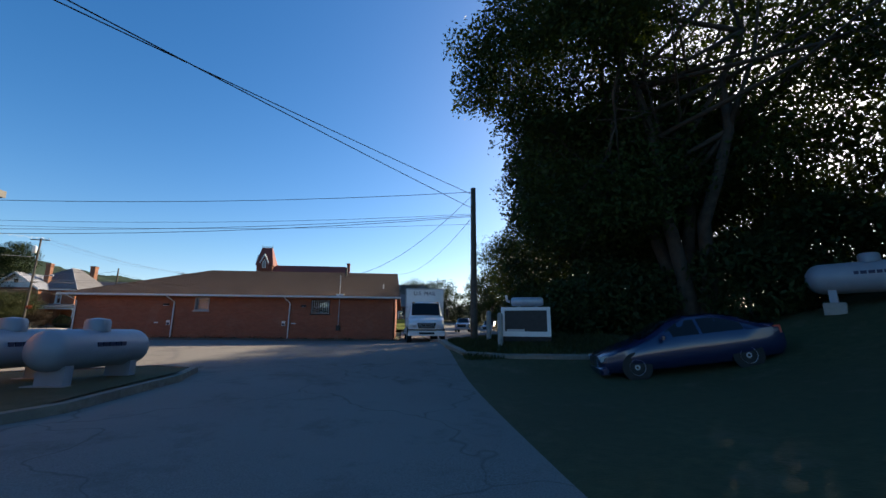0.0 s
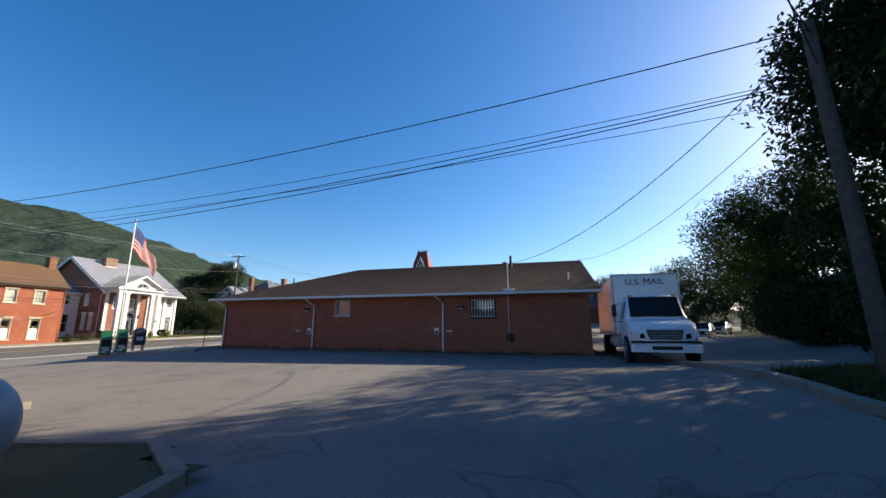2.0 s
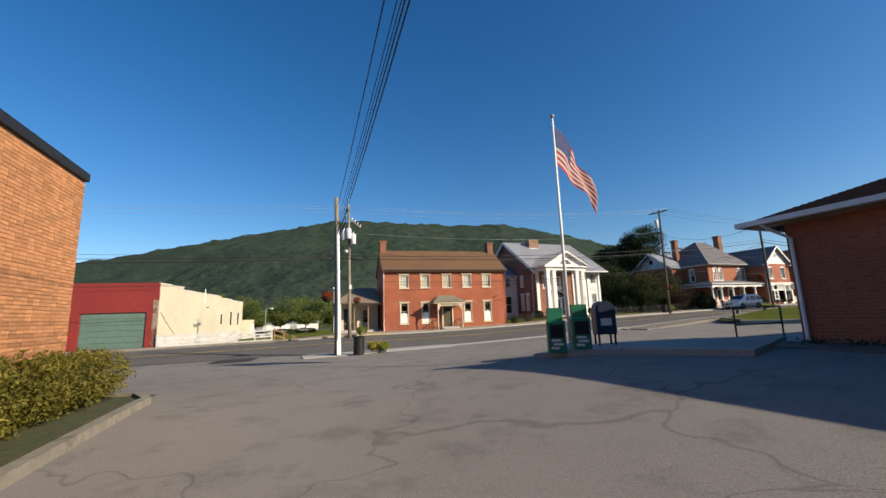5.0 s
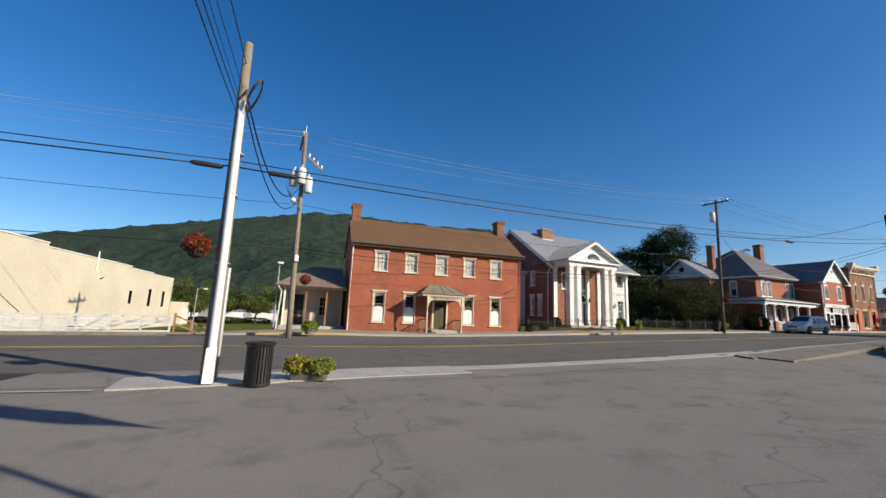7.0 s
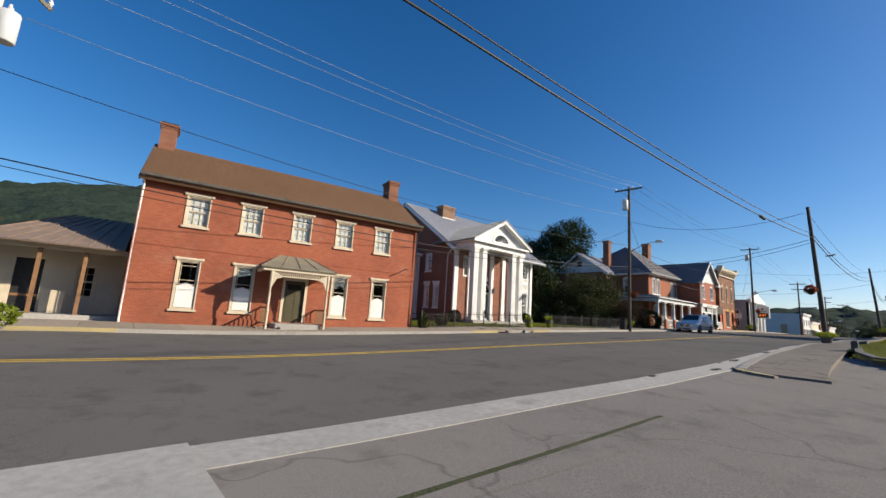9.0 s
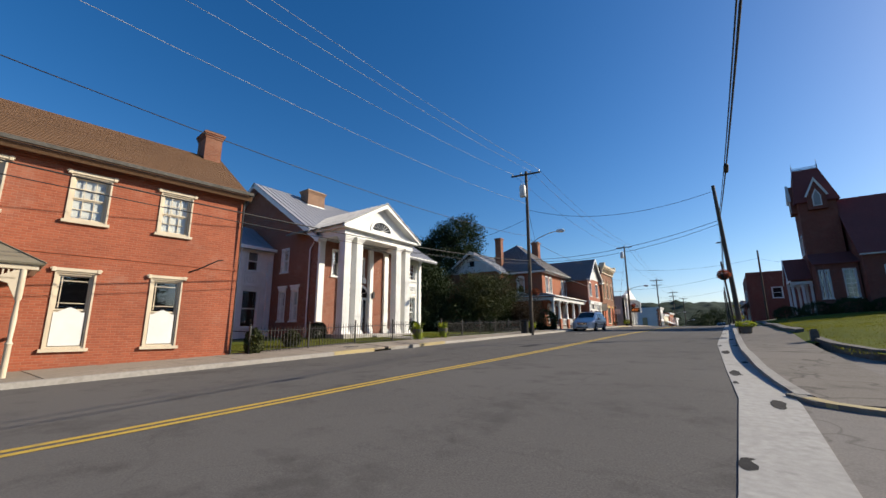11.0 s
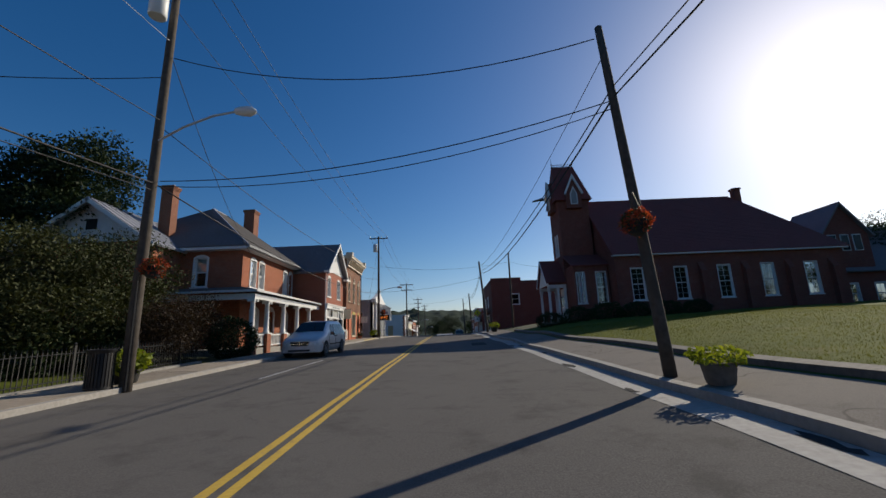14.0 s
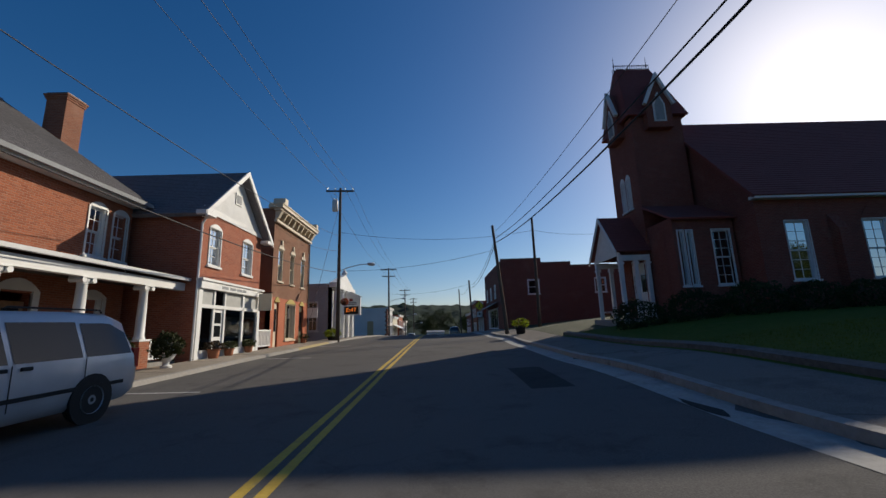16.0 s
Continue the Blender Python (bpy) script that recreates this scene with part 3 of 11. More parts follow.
def fit_land():
    ctl = LOT_PTS + BANK_PTS + CHURCH_PTS + WEST_PTS
    for y in (-60, -25, 0, 12, 22, 30, 36, 42, 48, 54, 60, 66, 72, 80, 88, 96, 105, 115, 125, 140, 160, 190):
        c, z = float(road_c(y)), float(road_z(y))
        up = float(np.interp(y, [20, 34, 48, 56], [0.2, 0.28, 0.06, 0]))
        ctl += [(c - 5.6, y, z + up), (c, y, z + 0.5 * up), (c + 6.4, y, z)]
    for a in range(0, 360, 30):
        ctl.append((260 * math.cos(radians(a)), 60 + 260 * math.sin(radians(a)), -2.0 + 2.0 * math.cos(radians(a))))
    p = np.array(ctl, float)
    d = np.hypot(p[:, None, 0] - p[None, :, 0], p[:, None, 1] - p[None, :, 1])
    k = np.sqrt(d * d + 4.0)
    n = len(p)
    a = np.zeros((n + 3, n + 3))
    a[:n, :n] = k + 0.6 * np.eye(n) * -1.0
    a[:n, n:] = np.c_[np.ones(n), p[:, :2]]
    a[n:, :n] = a[:n, n:].T
    return p, np.linalg.solve(a, np.r_[p[:, 2], 0, 0, 0])


LAND_P, LAND_W = fit_land()


def land(x, y):
    """Height of the ground at points of the plan."""
    x, y = np.asarray(x, float), np.asarray(y, float)
    sh = x.shape
    x, y = x.ravel(), y.ravel()
    out = np.empty(len(x))
    for i in range(0, len(x), 4000):
        xs, ys = x[i : i + 4000], y[i : i + 4000]
        d = np.hypot(xs[:, None] - LAND_P[None, :, 0], ys[:, None] - LAND_P[None, :, 1])
        out[i : i + 4000] = np.sqrt(d * d + 4.0) @ LAND_W[: len(LAND_P)] + LAND_W[-3] + LAND_W[-2] * xs + LAND_W[-1] * ys
    far = np.clip((np.hypot(x - 10, y - 60) - 180) / 120, 0, 1)
    return (out * (1 - far) - 3.0 * far).reshape(sh)


def gz(x, y):
    return float(land(np.array([x]), np.array([y]))[0])


def sheet(xs, ys, lift=0.0, warp=None, keep=None, skirt=0.0):
    """A sheet over a grid of the plan that follows the ground."""
    m = Mesh()
    gx, gy = np.meshgrid(np.asarray(xs, float), np.asarray(ys, float))
    if warp is not None:
        gx, gy = warp(gx, gy)
    z = land(gx, gy) + (lift(gx, gy) if callable(lift) else lift)
    h, w = gx.shape
    m.v = list(zip(gx.ravel().tolist(), gy.ravel().tolist(), z.ravel().tolist()))
    for j in range(h - 1):
        for i in range(w - 1):
            if keep is None or keep(0.25 * (gx[j, i] + gx[j, i + 1] + gx[j + 1, i] + gx[j + 1, i + 1]), 0.25 * (gy[j, i] + gy[j, i + 1] + gy[j + 1, i] + gy[j + 1, i + 1])):
                m.f.append((j * w + i, j * w + i + 1, (j + 1) * w + i + 1, (j + 1) * w + i))
    return m


def ribbon(pts, w0, w1, lift0, lift1=None, step=0.8, thick=0.0):
    """A band along a line of the plan between the offsets w0 and w1 (to its right), following the ground, with sides if thick."""
    line = []
    for a, b in zip(pts[:-1], pts[1:]):
        a, b = Vector(a), Vector(b)
        n = max(1, int((b - a).length / step))
        line += [a.lerp(b, i / n) for i in range(n)]
    line.append(Vector(pts[-1]))
    m, lift1 = Mesh(), lift0 if lift1 is None else lift1
    rows = []
    for i, p in enumerate(line):
        d = (line[min(i + 1, len(line) - 1)] - line[max(i - 1, 0)]).normalized()
        r = Vector((d.y, -d.x))
        rows.append((p + r * w0, p + r * w1))
    z0 = land(np.array([a.x for a, b in rows]), np.array([a.y for a, b in rows]))
    z1 = land(np.array([b.x for a, b in rows]), np.array([b.y for a, b in rows]))
    n = len(rows)
    m.v = [(a.x, a.y, z0[i] + lift0) for i, (a, b) in enumerate(rows)] + [(b.x, b.y, z1[i] + lift1) for i, (a, b) in enumerate(rows)]
    m.f = [(i, n + i, n + i + 1, i + 1) for i in range(n - 1)]
    if thick:
        m.v += [(x, y, z - thick) for x, y, z in m.v]
        m.f += [(2 * n + i, i, i + 1, 2 * n + i + 1) for i in range(n - 1)] + [(n + i, 3 * n + i, 3 * n + i + 1, n + i + 1) for i in range(n - 1)]
        m.f += [(0, 2 * n, 3 * n, n), (n - 1, 2 * n - 1, 4 * n - 1, 3 * n - 1)]
    return m


# ---- ground, street, kerbs, pavements ----
def in_lot(x, y):
    return (float(road_c(y)) + 6.2 < x < 47.2 and -20 < y < 35.9) or (8.0 < x < 24.4 and 35 < y < 57.3) or (44.7 < x < 47.2 and 35 < y < 90) or (47 <= x < 60 and 27.5 < y < 92)


def paved(x, y, pad=0.0):
    c = float(road_c(y))
    return c - 8.4 + pad < x < c + 9.0 - pad or (in_lot(x, y) and not 47.2 - pad < x < 47.2 + pad)


def spread(lo, hi, step, far, grow=1.28):
    mid, a, s = list(np.arange(lo, hi + 1e-6, step)), [], step
    x = hi
    while x < far:
        s *= grow
        x += s
        a.append(x)
    s, x, b = step, lo, []
    while x > -far:
        s *= grow
        x -= s
        b.append(x)
    return b[::-1] + mid + a


def drop(gx, gy):
    return np.array([[-0.14 if paved(x, y, 0.4) else 0.0 for x, y in zip(r, s)] for r, s in zip(gx, gy)])


ground_m = sheet(spread(-34, 84, 1.0, 4200), spread(-16, 140, 1.0, 4200), drop)
ground = solid("ground", ground_m, M_WEED, "rough grass and earth between the street and the lots", "ground", kind="structure", smooth="all")

ys_road = list(np.arange(-60, 150, 1.5)) + list(np.arange(150, 300, 6.0))
road = solid("road", sheet(np.linspace(-5.6, 6.95, 14), ys_road, 0.0, lambda gx, gy: (gx + road_c(gy), gy)), M_ROAD, "grey asphalt two-lane main street with worn patches", "road", kind="structure", smooth="all")
lot = solid("parking_lot", sheet(np.arange(-2.0, 60.6, 1.0), np.arange(-20, 93, 1.0), -0.016, None, in_lot), M_LOT, "sun-bleached cracked asphalt parking lot", "parking lot", kind="structure", smooth="all")
apron = solid("pavement_apron", ribbon([(float(road_c(y)), y) for y in np.arange(24, 58, 2.0)], 6.6, 9.2, -0.006, -0.008), M_LOT, "worn asphalt apron between street and lot", "pavement", kind="structure", smooth="all")


def centre(y0, y1, s=2.0):
    return [(float(road_c(y)), float(y)) for y in np.arange(y0, y1 + 0.01, s)]


for off in (0.12, 0.34):
    solid("yellow_centre_line", ribbon(centre(-50, 142), off - 0.06 + 0.1, off + 0.06 + 0.1, 0.006), M_YELLOW, "worn yellow line along the middle of the street", "road marking", "double yellow line", "structure")
solid("parking_line", ribbon(centre(70, 76), -3.1, -3.0, 0.006), M_WHITELINE, "faded white parking line on the street", "road marking", "parking lines", "structure")
for y in (84.0, 92.0, 100.0):
    solid("parking_line", ribbon([(-5.4, y), (-3.4, y)], -0.05, 0.05, 0.006), M_WHITELINE, "faded white parking bay line on the street", "road marking", "parking lines", "structure")
for k, (x, y, w, l) in enumerate(((-1.6, 57.0, 0.5, 1.6), (3.9, 83, 0.9, 3.5))):
    solid("asphalt_patch", ribbon([(x, y), (x + 0.1, y + l)], 0, w, 0.004), M_PATCH, "dark repair patch in the street asphalt", "road patch", "street patches", "structure")
solid("lot_line", ribbon([(7.39, 23.31), (7.86, 26.26)], -0.05, 0.05, 0.006), M_WHITELINE, "worn white painted line at the lot entrance", "road marking", "parking lines", "structure")
solid("asphalt_patch", ribbon([(5.6, 22.1), (5.9, 24.1)], -1.1, 1.0, 0.005), M_PATCH, "dark repair patch at the lot entrance", "road patch", "street patches", "structure")
# concrete gutter and kerbs
GUTTER = [(5.75, 33.0), (5.95, 40), (6.2, 44), (6.28, 48), (6.1, 52)]
KERB = [(7.02, 48.6), (6.85, 50.0), (6.68, 52.0), (6.5, 56), (6.45, 60), (6.45, 140)]
solid("gutter_right", ribbon(GUTTER, 0.0, 0.74, 0.01, 0.01, 0.5, 0.1), M_GUTTER, "pale broken concrete gutter along the street", "gutter", kind="structure")
solid("gutter_right", ribbon([(6.1, 52), (5.8, 60), (5.85, 70), (5.85, 140)], 0.0, 0.62, 0.008, 0.006, 0.8), M_GUTTER, "pale broken concrete gutter along the street", "gutter", kind="structure", smooth="all")


def sunk(m, y0, y1, depth):
    """Lowers a mesh by depth at y0, less and less up to y1."""
    m.v = [(x, y, z - depth * min(1.0, max(0.0, (y1 - y) / (y1 - y0)))) for x, y, z in m.v]
    return m


def kerb(name, pts, w0, w1, h, mat, label, low=0.0):
    return solid(name, sunk(ribbon(pts, w0, w1, h, h, 0.8, h + 0.25), 48.6, 54.0, low), mat, label, "kerb", kind="structure")


kerb("kerb_left", centre(26, 52), -5.75, -5.58, 0.13, M_CONC, "pale concrete kerb along the street")
kerb("kerb_left", centre(54.5, 140), -5.75, -5.58, 0.13, M_CONC, "pale concrete kerb along the street")
kerb("kerb_right", KERB, 0.0, 0.2, 0.15, M_CONC_D, "weathered stone kerb along the street", 0.09)
kerb("kerb_return", [(7.06, 48.7), (7.3, 48.2), (7.7, 47.98), (8.1, 47.9)], -0.02, 0.18, 0.055, M_STAINKERB, "low rounded kerb at the driveway mouth")
solid("yellow_kerb_paint", ribbon([(7.2, 48.4), (7.4, 48.13), (7.7, 47.99), (8.0, 47.93)], -0.03, 0.17, 0.059, 0.059, 0.4, 0.1), M_YELLOWKERB, "faded yellow paint on the rounded kerb", "kerb paint", "yellow kerbs", "structure")
for k, (y, w, l) in enumerate(((44.5, 0.22, 0.5), (47.3, 0.3, 0.9), (49.5, 0.16, 0.5), (50.6, 0.34, 1.2), (53.2, 0.2, 0.6), (55.6, 0.36, 1.6), (58.9, 0.18, 0.7), (61.8, 0.28, 1.1), (65.5, 0.2, 0.8), (69.5, 0.3, 1.4), (74, 0.2, 1.0), (80, 0.3, 1.5))):
    edge = [(float(np.interp(y, [44, 48, 52, 60, 70], [6.2, 6.28, 6.1, 5.8, 5.85])) + (0.38 if k % 3 == 1 else 0.0), y + q * l) for q in (0, 0.2, 0.45, 0.7, 1.0)]
    hole = Mesh()
    ring = [Vector((e[0] + w * (0.5 + 0.5 * math.cos(6.283 * q / 11 + k)) * (0.7 + 0.5 * noise.noise(Vector((q * 1.7, k, 0)))), y + 0.5 * l + 0.5 * l * math.sin(6.283 * q / 11 + k) * (0.8 + 0.5 * noise.noise(Vector((k, q * 1.3, 5)))), 0)) for q in range(11) for e in edge[:1]]
    hole.add([(v.x, v.y, gz(v.x, v.y) + 0.012) for v in ring], [tuple(range(11))])
    solid("broken_patch", hole, M_PATCH, "dark broken patch in the concrete gutter", "gutter patch", "gutter patches", "structure")
solid("yellow_kerb_paint", ribbon(centre(28, 34), -5.76, -5.57, 0.134, 0.134, 0.8, 0.12), M_YELLOWKERB, "faded yellow no-parking paint on the kerb", "kerb paint", "yellow kerbs", "structure")
solid("yellow_kerb_paint", ribbon(centre(50, 52), -5.76, -5.57, 0.134, 0.134, 0.8, 0.12), M_YELLOWKERB, "faded yellow no-parking paint on the kerb", "kerb paint", "yellow kerbs", "structure")
solid("yellow_kerb_paint", ribbon(centre(55, 58), -5.76, -5.57, 0.134, 0.134, 0.8, 0.12), M_YELLOWKERB, "faded yellow no-parking paint on the kerb", "kerb paint", "yellow kerbs", "structure")
solid("yellow_kerb_paint", ribbon(centre(97, 104), -5.76, -5.57, 0.134, 0.134, 0.8, 0.12), M_YELLOWKERB, "faded yellow no-parking paint on the kerb", "kerb paint", "yellow kerbs", "structure")


def slabs(name, y0, y1, w0, w1, h, size, mat, label, cols=1):
    """A pavement of separate slabs."""
    bed = solid(name, ribbon(centre(y0, y1), w0, w1, h - 0.03, h - 0.03, 0.8, 0.3), M_CONC_D, label, "pavement", kind="structure")
    rng = random.Random(len(name) + int(y0))
    n = int((y1 - y0) / size)
    for i in range(n):
        a, b = y0 + (y1 - y0) * i / n, y0 + (y1 - y0) * (i + 1) / n - 0.02
        for c in range(cols):
            u, v = w0 + (w1 - w0) * c / cols + 0.01, w0 + (w1 - w0) * (c + 1) / cols - 0.01
            t = rng.uniform(-0.006, 0.006)
            quad = [(float(road_c(y)) + x, y) for x, y in ((u, a), (v, a), (v, b), (u, b))]
            z = [gz(*q) + h + t for q in quad]
            m = Mesh().add([(*q, k) for q, k in zip(quad, z)] + [(*q, k - 0.08) for q, k in zip(quad, z)], [(0, 1, 2, 3), (0, 4, 5, 1), (1, 5, 6, 2), (2, 6, 7, 3), (3, 7, 4, 0)])
            part("slab", m, mat, bed)
    return bed


# strip of concrete by the lot entrance, on which the pole and the bin stand
solid("pavement_strip", ribbon([(6.3, 26.4), (6.2, 29), (5.85, 32), (5.75, 35)], 0.0, 1.6, 0.03, 0.02, 0.8, 0.15), M_GUTTER, "pale concrete strip between street and lot", "pavement", kind="structure")

# ---- mountain and woods behind the town ----
RIDGE_YAW = [-30, 0, 20, 38.7, 46.5, 54, 60, 66, 72, 79, 84, 88, 96, 104, 113, 125, 140, 170]
RIDGE_EL = [3.0, 3.2, 4.4, 6.4, 8.9, 11.4, 12.8, 13.1, 13.4, 13.7, 13.6, 12.9, 11.3, 9.1, 6.5, 4.6, 3.6, 3.0]


def mountain():
    yaws, rs = np.linspace(20, 175, 420), np.concatenate([np.linspace(330, 900, 60), np.linspace(915, 1900, 90), np.linspace(1950, 2600, 12)])
    m = Mesh()
    top_r = 1750.0
    g = []
    for r in rs:
        for a in yaws:
            el = np.interp(a, RIDGE_YAW, RIDGE_EL)
            x, y = 10 - r * math.sin(radians(a)), 35 + r * math.cos(radians(a))
            crest = top_r * math.tan(radians(el)) + 2
            s = (r - 330) / (top_r - 330)
            if s < 1:
                h = crest * (0.10 * min(1, s * 3) + 0.90 * max(0, (s - 0.12) / 0.88) ** 1.35)
            else:
                h = crest * (1 - 0.55 * (s - 1))
            f = min(1.0, max(0.0, s * 4))
            h += f * (1 - 0.8 * math.exp(-(((s - 1) / 0.25) ** 2))) * 55 * noise.noise(Vector((x * 0.0032, y * 0.0032, 0.3)))
            h += f * (9 * noise.noise(Vector((x * 0.018, y * 0.018, 2.0))) + 6.0 * noise.noise(Vector((x * 0.07, y * 0.07, 5.0))))
            g.append((x, y, h - 6))
    m.v = g
    n = len(yaws)
    m.f = [(j * n + i, j * n + i + 1, (j + 1) * n + i + 1, (j + 1) * n + i) for j in range(len(rs) - 1) for i in range(n - 1)]
    return m


def forest_mat():
    m, nt, b = base_mat("mountain_forest", 0.95, 0, 0.1)
    co = worldpos(nt)
    v = nt.nodes.new("ShaderNodeTexVoronoi")
    v.inputs["Scale"].default_value = 0.09
    nt.links.new(co, v.inputs["Vector"])
    col = ramp(nt, noise_tex(nt, co, 0.05, 5, 0.7), [(0.3, (0.018, 0.031, 0.023)), (0.7, (0.030, 0.046, 0.031))])
    col = mixc(nt, ramp(nt, noise_tex(nt, co, 0.006, 4), [(0.4, (0, 0, 0)), (0.65, (0.5, 0.5, 0.5))]), col, (0.031, 0.049, 0.033))
    col = mixc(nt, ramp(nt, noise_tex(nt, co, 0.011, 7, 0.75), [(0.735, (0, 0, 0)), (0.76, (0.8, 0.8, 0.8))]), col, (0.30, 0.29, 0.27))
    nt.links.new(col, b.inputs["Base Color"])
    bump(nt, b, v.outputs["Distance"], -3.0, 0.6)
    return m


solid("mountain", mountain(), forest_mat(), "long forested mountain ridge behind the town", "mountain", kind="structure", smooth="all")

# ---- building helpers (local frame: x along the front, y into the house, z up) ----
XU, XN = (1, 0, 0), (0, -1, 0)
FRONT = ((0, 0, 0), (1, 0, 0), (0, -1, 0))


def at_wall(o, u, nd):
    """Turns (along, out, up) of a wall into the house's frame."""
    o, u, nd = Vector(o), Vector(u), Vector(nd)
    return Matrix((( u.x, nd.x, 0, o.x), (u.y, nd.y, 0, o.y), (0, 0, 1, o.z), (0, 0, 0, 1)))


def move(m, mat):
    m.v = [tuple(mat @ Vector(p)) for p in m.v]
    return m


def arc_pts(u0, u1, z, rise, n=8):
    return [(u0 + (u1 - u0) * i / n, z + rise * (1 - (2 * i / n - 1) ** 2)) for i in range(n + 1)]


def grid_frame(u0, u1, z0, z1, out, t, bars_u, bars_z, w=0.04, thin=0.022):
    """A frame with glazing bars as one connected mesh, in a wall's (along, out, up)."""
    us, zs = [u0 + w] + list(bars_u) + [u1 - w], [z0 + w] + list(bars_z) + [z1 - w]
    holes = []
    for i in range(len(us) - 1):
        for j in range(len(zs) - 1):
            holes.append((us[i] + (thin / 2 if i else 0) - u0, us[i + 1] - (thin / 2 if i < len(us) - 2 else 0) - u0, zs[j] + (thin / 2 if j else 0), zs[j + 1] - (thin / 2 if j < len(zs) - 2 else 0)))
    return weld(Mesh().wall((u0, out, 0), (1, 0, 0), (0, 1, 0), u1 - u0, z0, z1, t, holes))


def window(house, w, u0, u1, z0, z1, mat=None, cols=2, rows=2, sash=2, case=0.10, recess=0.09, sill=True, cap=0.0, arch=0.0, blind=None, blind_z=0.0, name="window", capmat=None, label="", back=True):
    """A sash window in an opening of the wall w: frame, casing, sashes, panes, sill, lintel and blind, each a piece."""
    mat = mat or M_WHITE
    t = at_wall(*w)
    ob = part(name, move(grid_frame(u0, u1, z0, z1, -0.01, recess + 0.06, (), (), 0.05), t), mat, house, label)
    if case and arch:
        part("casing", move(Mesh().prism([(u0 - case, z0), (u0, z0), (u0, z1 - 0.02), (u1, z1 - 0.02), (u1, z0), (u1 + case, z0)] + [p for p in arc_pts(u0 - case, u1 + case, z1, arch)[::-1]], 0.003, 0.035), t), mat, ob)
    elif case:
        part("casing", move(weld(Mesh().wall((u0 - case, 0.034, 0), (1, 0, 0), (0, 1, 0), u1 - u0 + 2 * case, z0, z1 + case, 0.031, [(case, case + u1 - u0, z0 - 0.1, z1)])), t), mat, ob)
    iu0, iu1, iz0, iz1 = u0 + 0.05, u1 - 0.05, z0 + 0.05, z1 - 0.05
    for s in range(sash):
        a, b = iz0 + (iz1 - iz0) * s / sash, iz0 + (iz1 - iz0) * (s + 1) / sash
        y1 = -recess + (0.0 if s else -0.034)
        part("sash", move(grid_frame(iu0 + 0.002, iu1 - 0.002, a, b, y1, 0.03, [iu0 + (iu1 - iu0) * i / cols for i in range(1, cols)], [a + (b - a) * j / rows for j in range(1, rows)]), t), mat, ob)
        p = part("pane", move(Mesh().box(iu0 + 0.03, y1 - 0.018, a + 0.03, iu1 - 0.03, y1 - 0.014, b - 0.03), t), M_GLASS, ob)
        p.visible_shadow = False
    if sill:
        part("sill", move(Mesh().box(u0 - case - 0.06, -0.04, z0 - 0.09, u1 + case + 0.06, 0.09, z0 - 0.002), t), capmat or mat, ob)
    if cap:
        e, k = case + 0.02, z1 + case
        c = Mesh().prism([(u0 - e, k + 0.003), (u1 + e, k + 0.003), (u1 + e, k + cap * 0.55), (u1 + e + 0.09, k + cap * 0.6), (u1 + e + 0.09, k + cap + 0.02), (u0 - e - 0.09, k + cap + 0.02), (u0 - e - 0.09, k + cap * 0.6), (u0 - e, k + cap * 0.55)], 0.003, 0.075)
        part("lintel", move(c, t), capmat or mat, ob)
    if blind:
        part("blind", move(Mesh().box(u0 + 0.05, -recess - 0.095, z0 + (z1 - z0) * blind_z + 0.02, u1 - 0.05, -recess - 0.08, z1 - 0.02), t), blind, ob)
    # Near-black sheet behind the panes paints the darkness of the unlit room.
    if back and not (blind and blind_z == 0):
        part("curtain", move(Mesh().box(u0 - 0.2, -recess - 0.75, z0 - 0.2, u1 + 0.2, -recess - 0.70, z1 + 0.2), t), M_DARK, ob, "dark sheet standing for the unlit room behind the glass")
    return ob


def seams(roof, mat, a, b, c, d, step=0.45, h=0.035, w=0.03):
    """Standing seams, each a piece of the roof, on the plane with the eave a-b and the ridge d-c."""
    a, b, c, d = map(Vector, (a, b, c, d))
    nrm = (b - a).cross(d - a).normalized()
    if nrm.z < 0:
        nrm = -nrm
    n = max(1, int((b - a).length / step))
    e = (b - a).normalized() * w / 2
    for i in range(n + 1):
        lo, hi = a.lerp(b, i / n), d.lerp(c, i / n)
        if (hi - lo).length < 0.1:
            continue
        m = Mesh().add([lo - e, lo + e, hi + e, hi - e, lo - e + nrm * h, lo + e + nrm * h, hi + e + nrm * h, hi - e + nrm * h],
                       [(0, 1, 5, 4), (1, 2, 6, 5), (2, 3, 7, 6), (3, 0, 4, 7), (4, 5, 6, 7), (3, 2, 1, 0)])
        part("seam", m, mat, roof)


def shingles(roof, mat, a, b, c, d, step=0.16, h=0.022):
    """Courses of shingles on a roof plane, each a low step and a piece of the roof."""
    a, b, c, d = map(Vector, (a, b, c, d))
    nrm = (b - a).cross(d - a).normalized()
    if nrm.z < 0:
        nrm = -nrm
    n = max(1, int((d - a).length / step))
    for i in range(n):
        k = min((i + 1.05) / n, 1)
        l0, r0, l1, r1 = a.lerp(d, i / n), b.lerp(c, i / n), a.lerp(d, k), b.lerp(c, k)
        up, lo = nrm * h, nrm * 0.002
        m = Mesh().add([l0 + up, r0 + up, r1 + lo, l1 + lo, l0, r0], [(0, 1, 2, 3), (4, 5, 1, 0), (5, 2, 1), (4, 0, 3)])
        part("shingle_course", m, mat, roof)


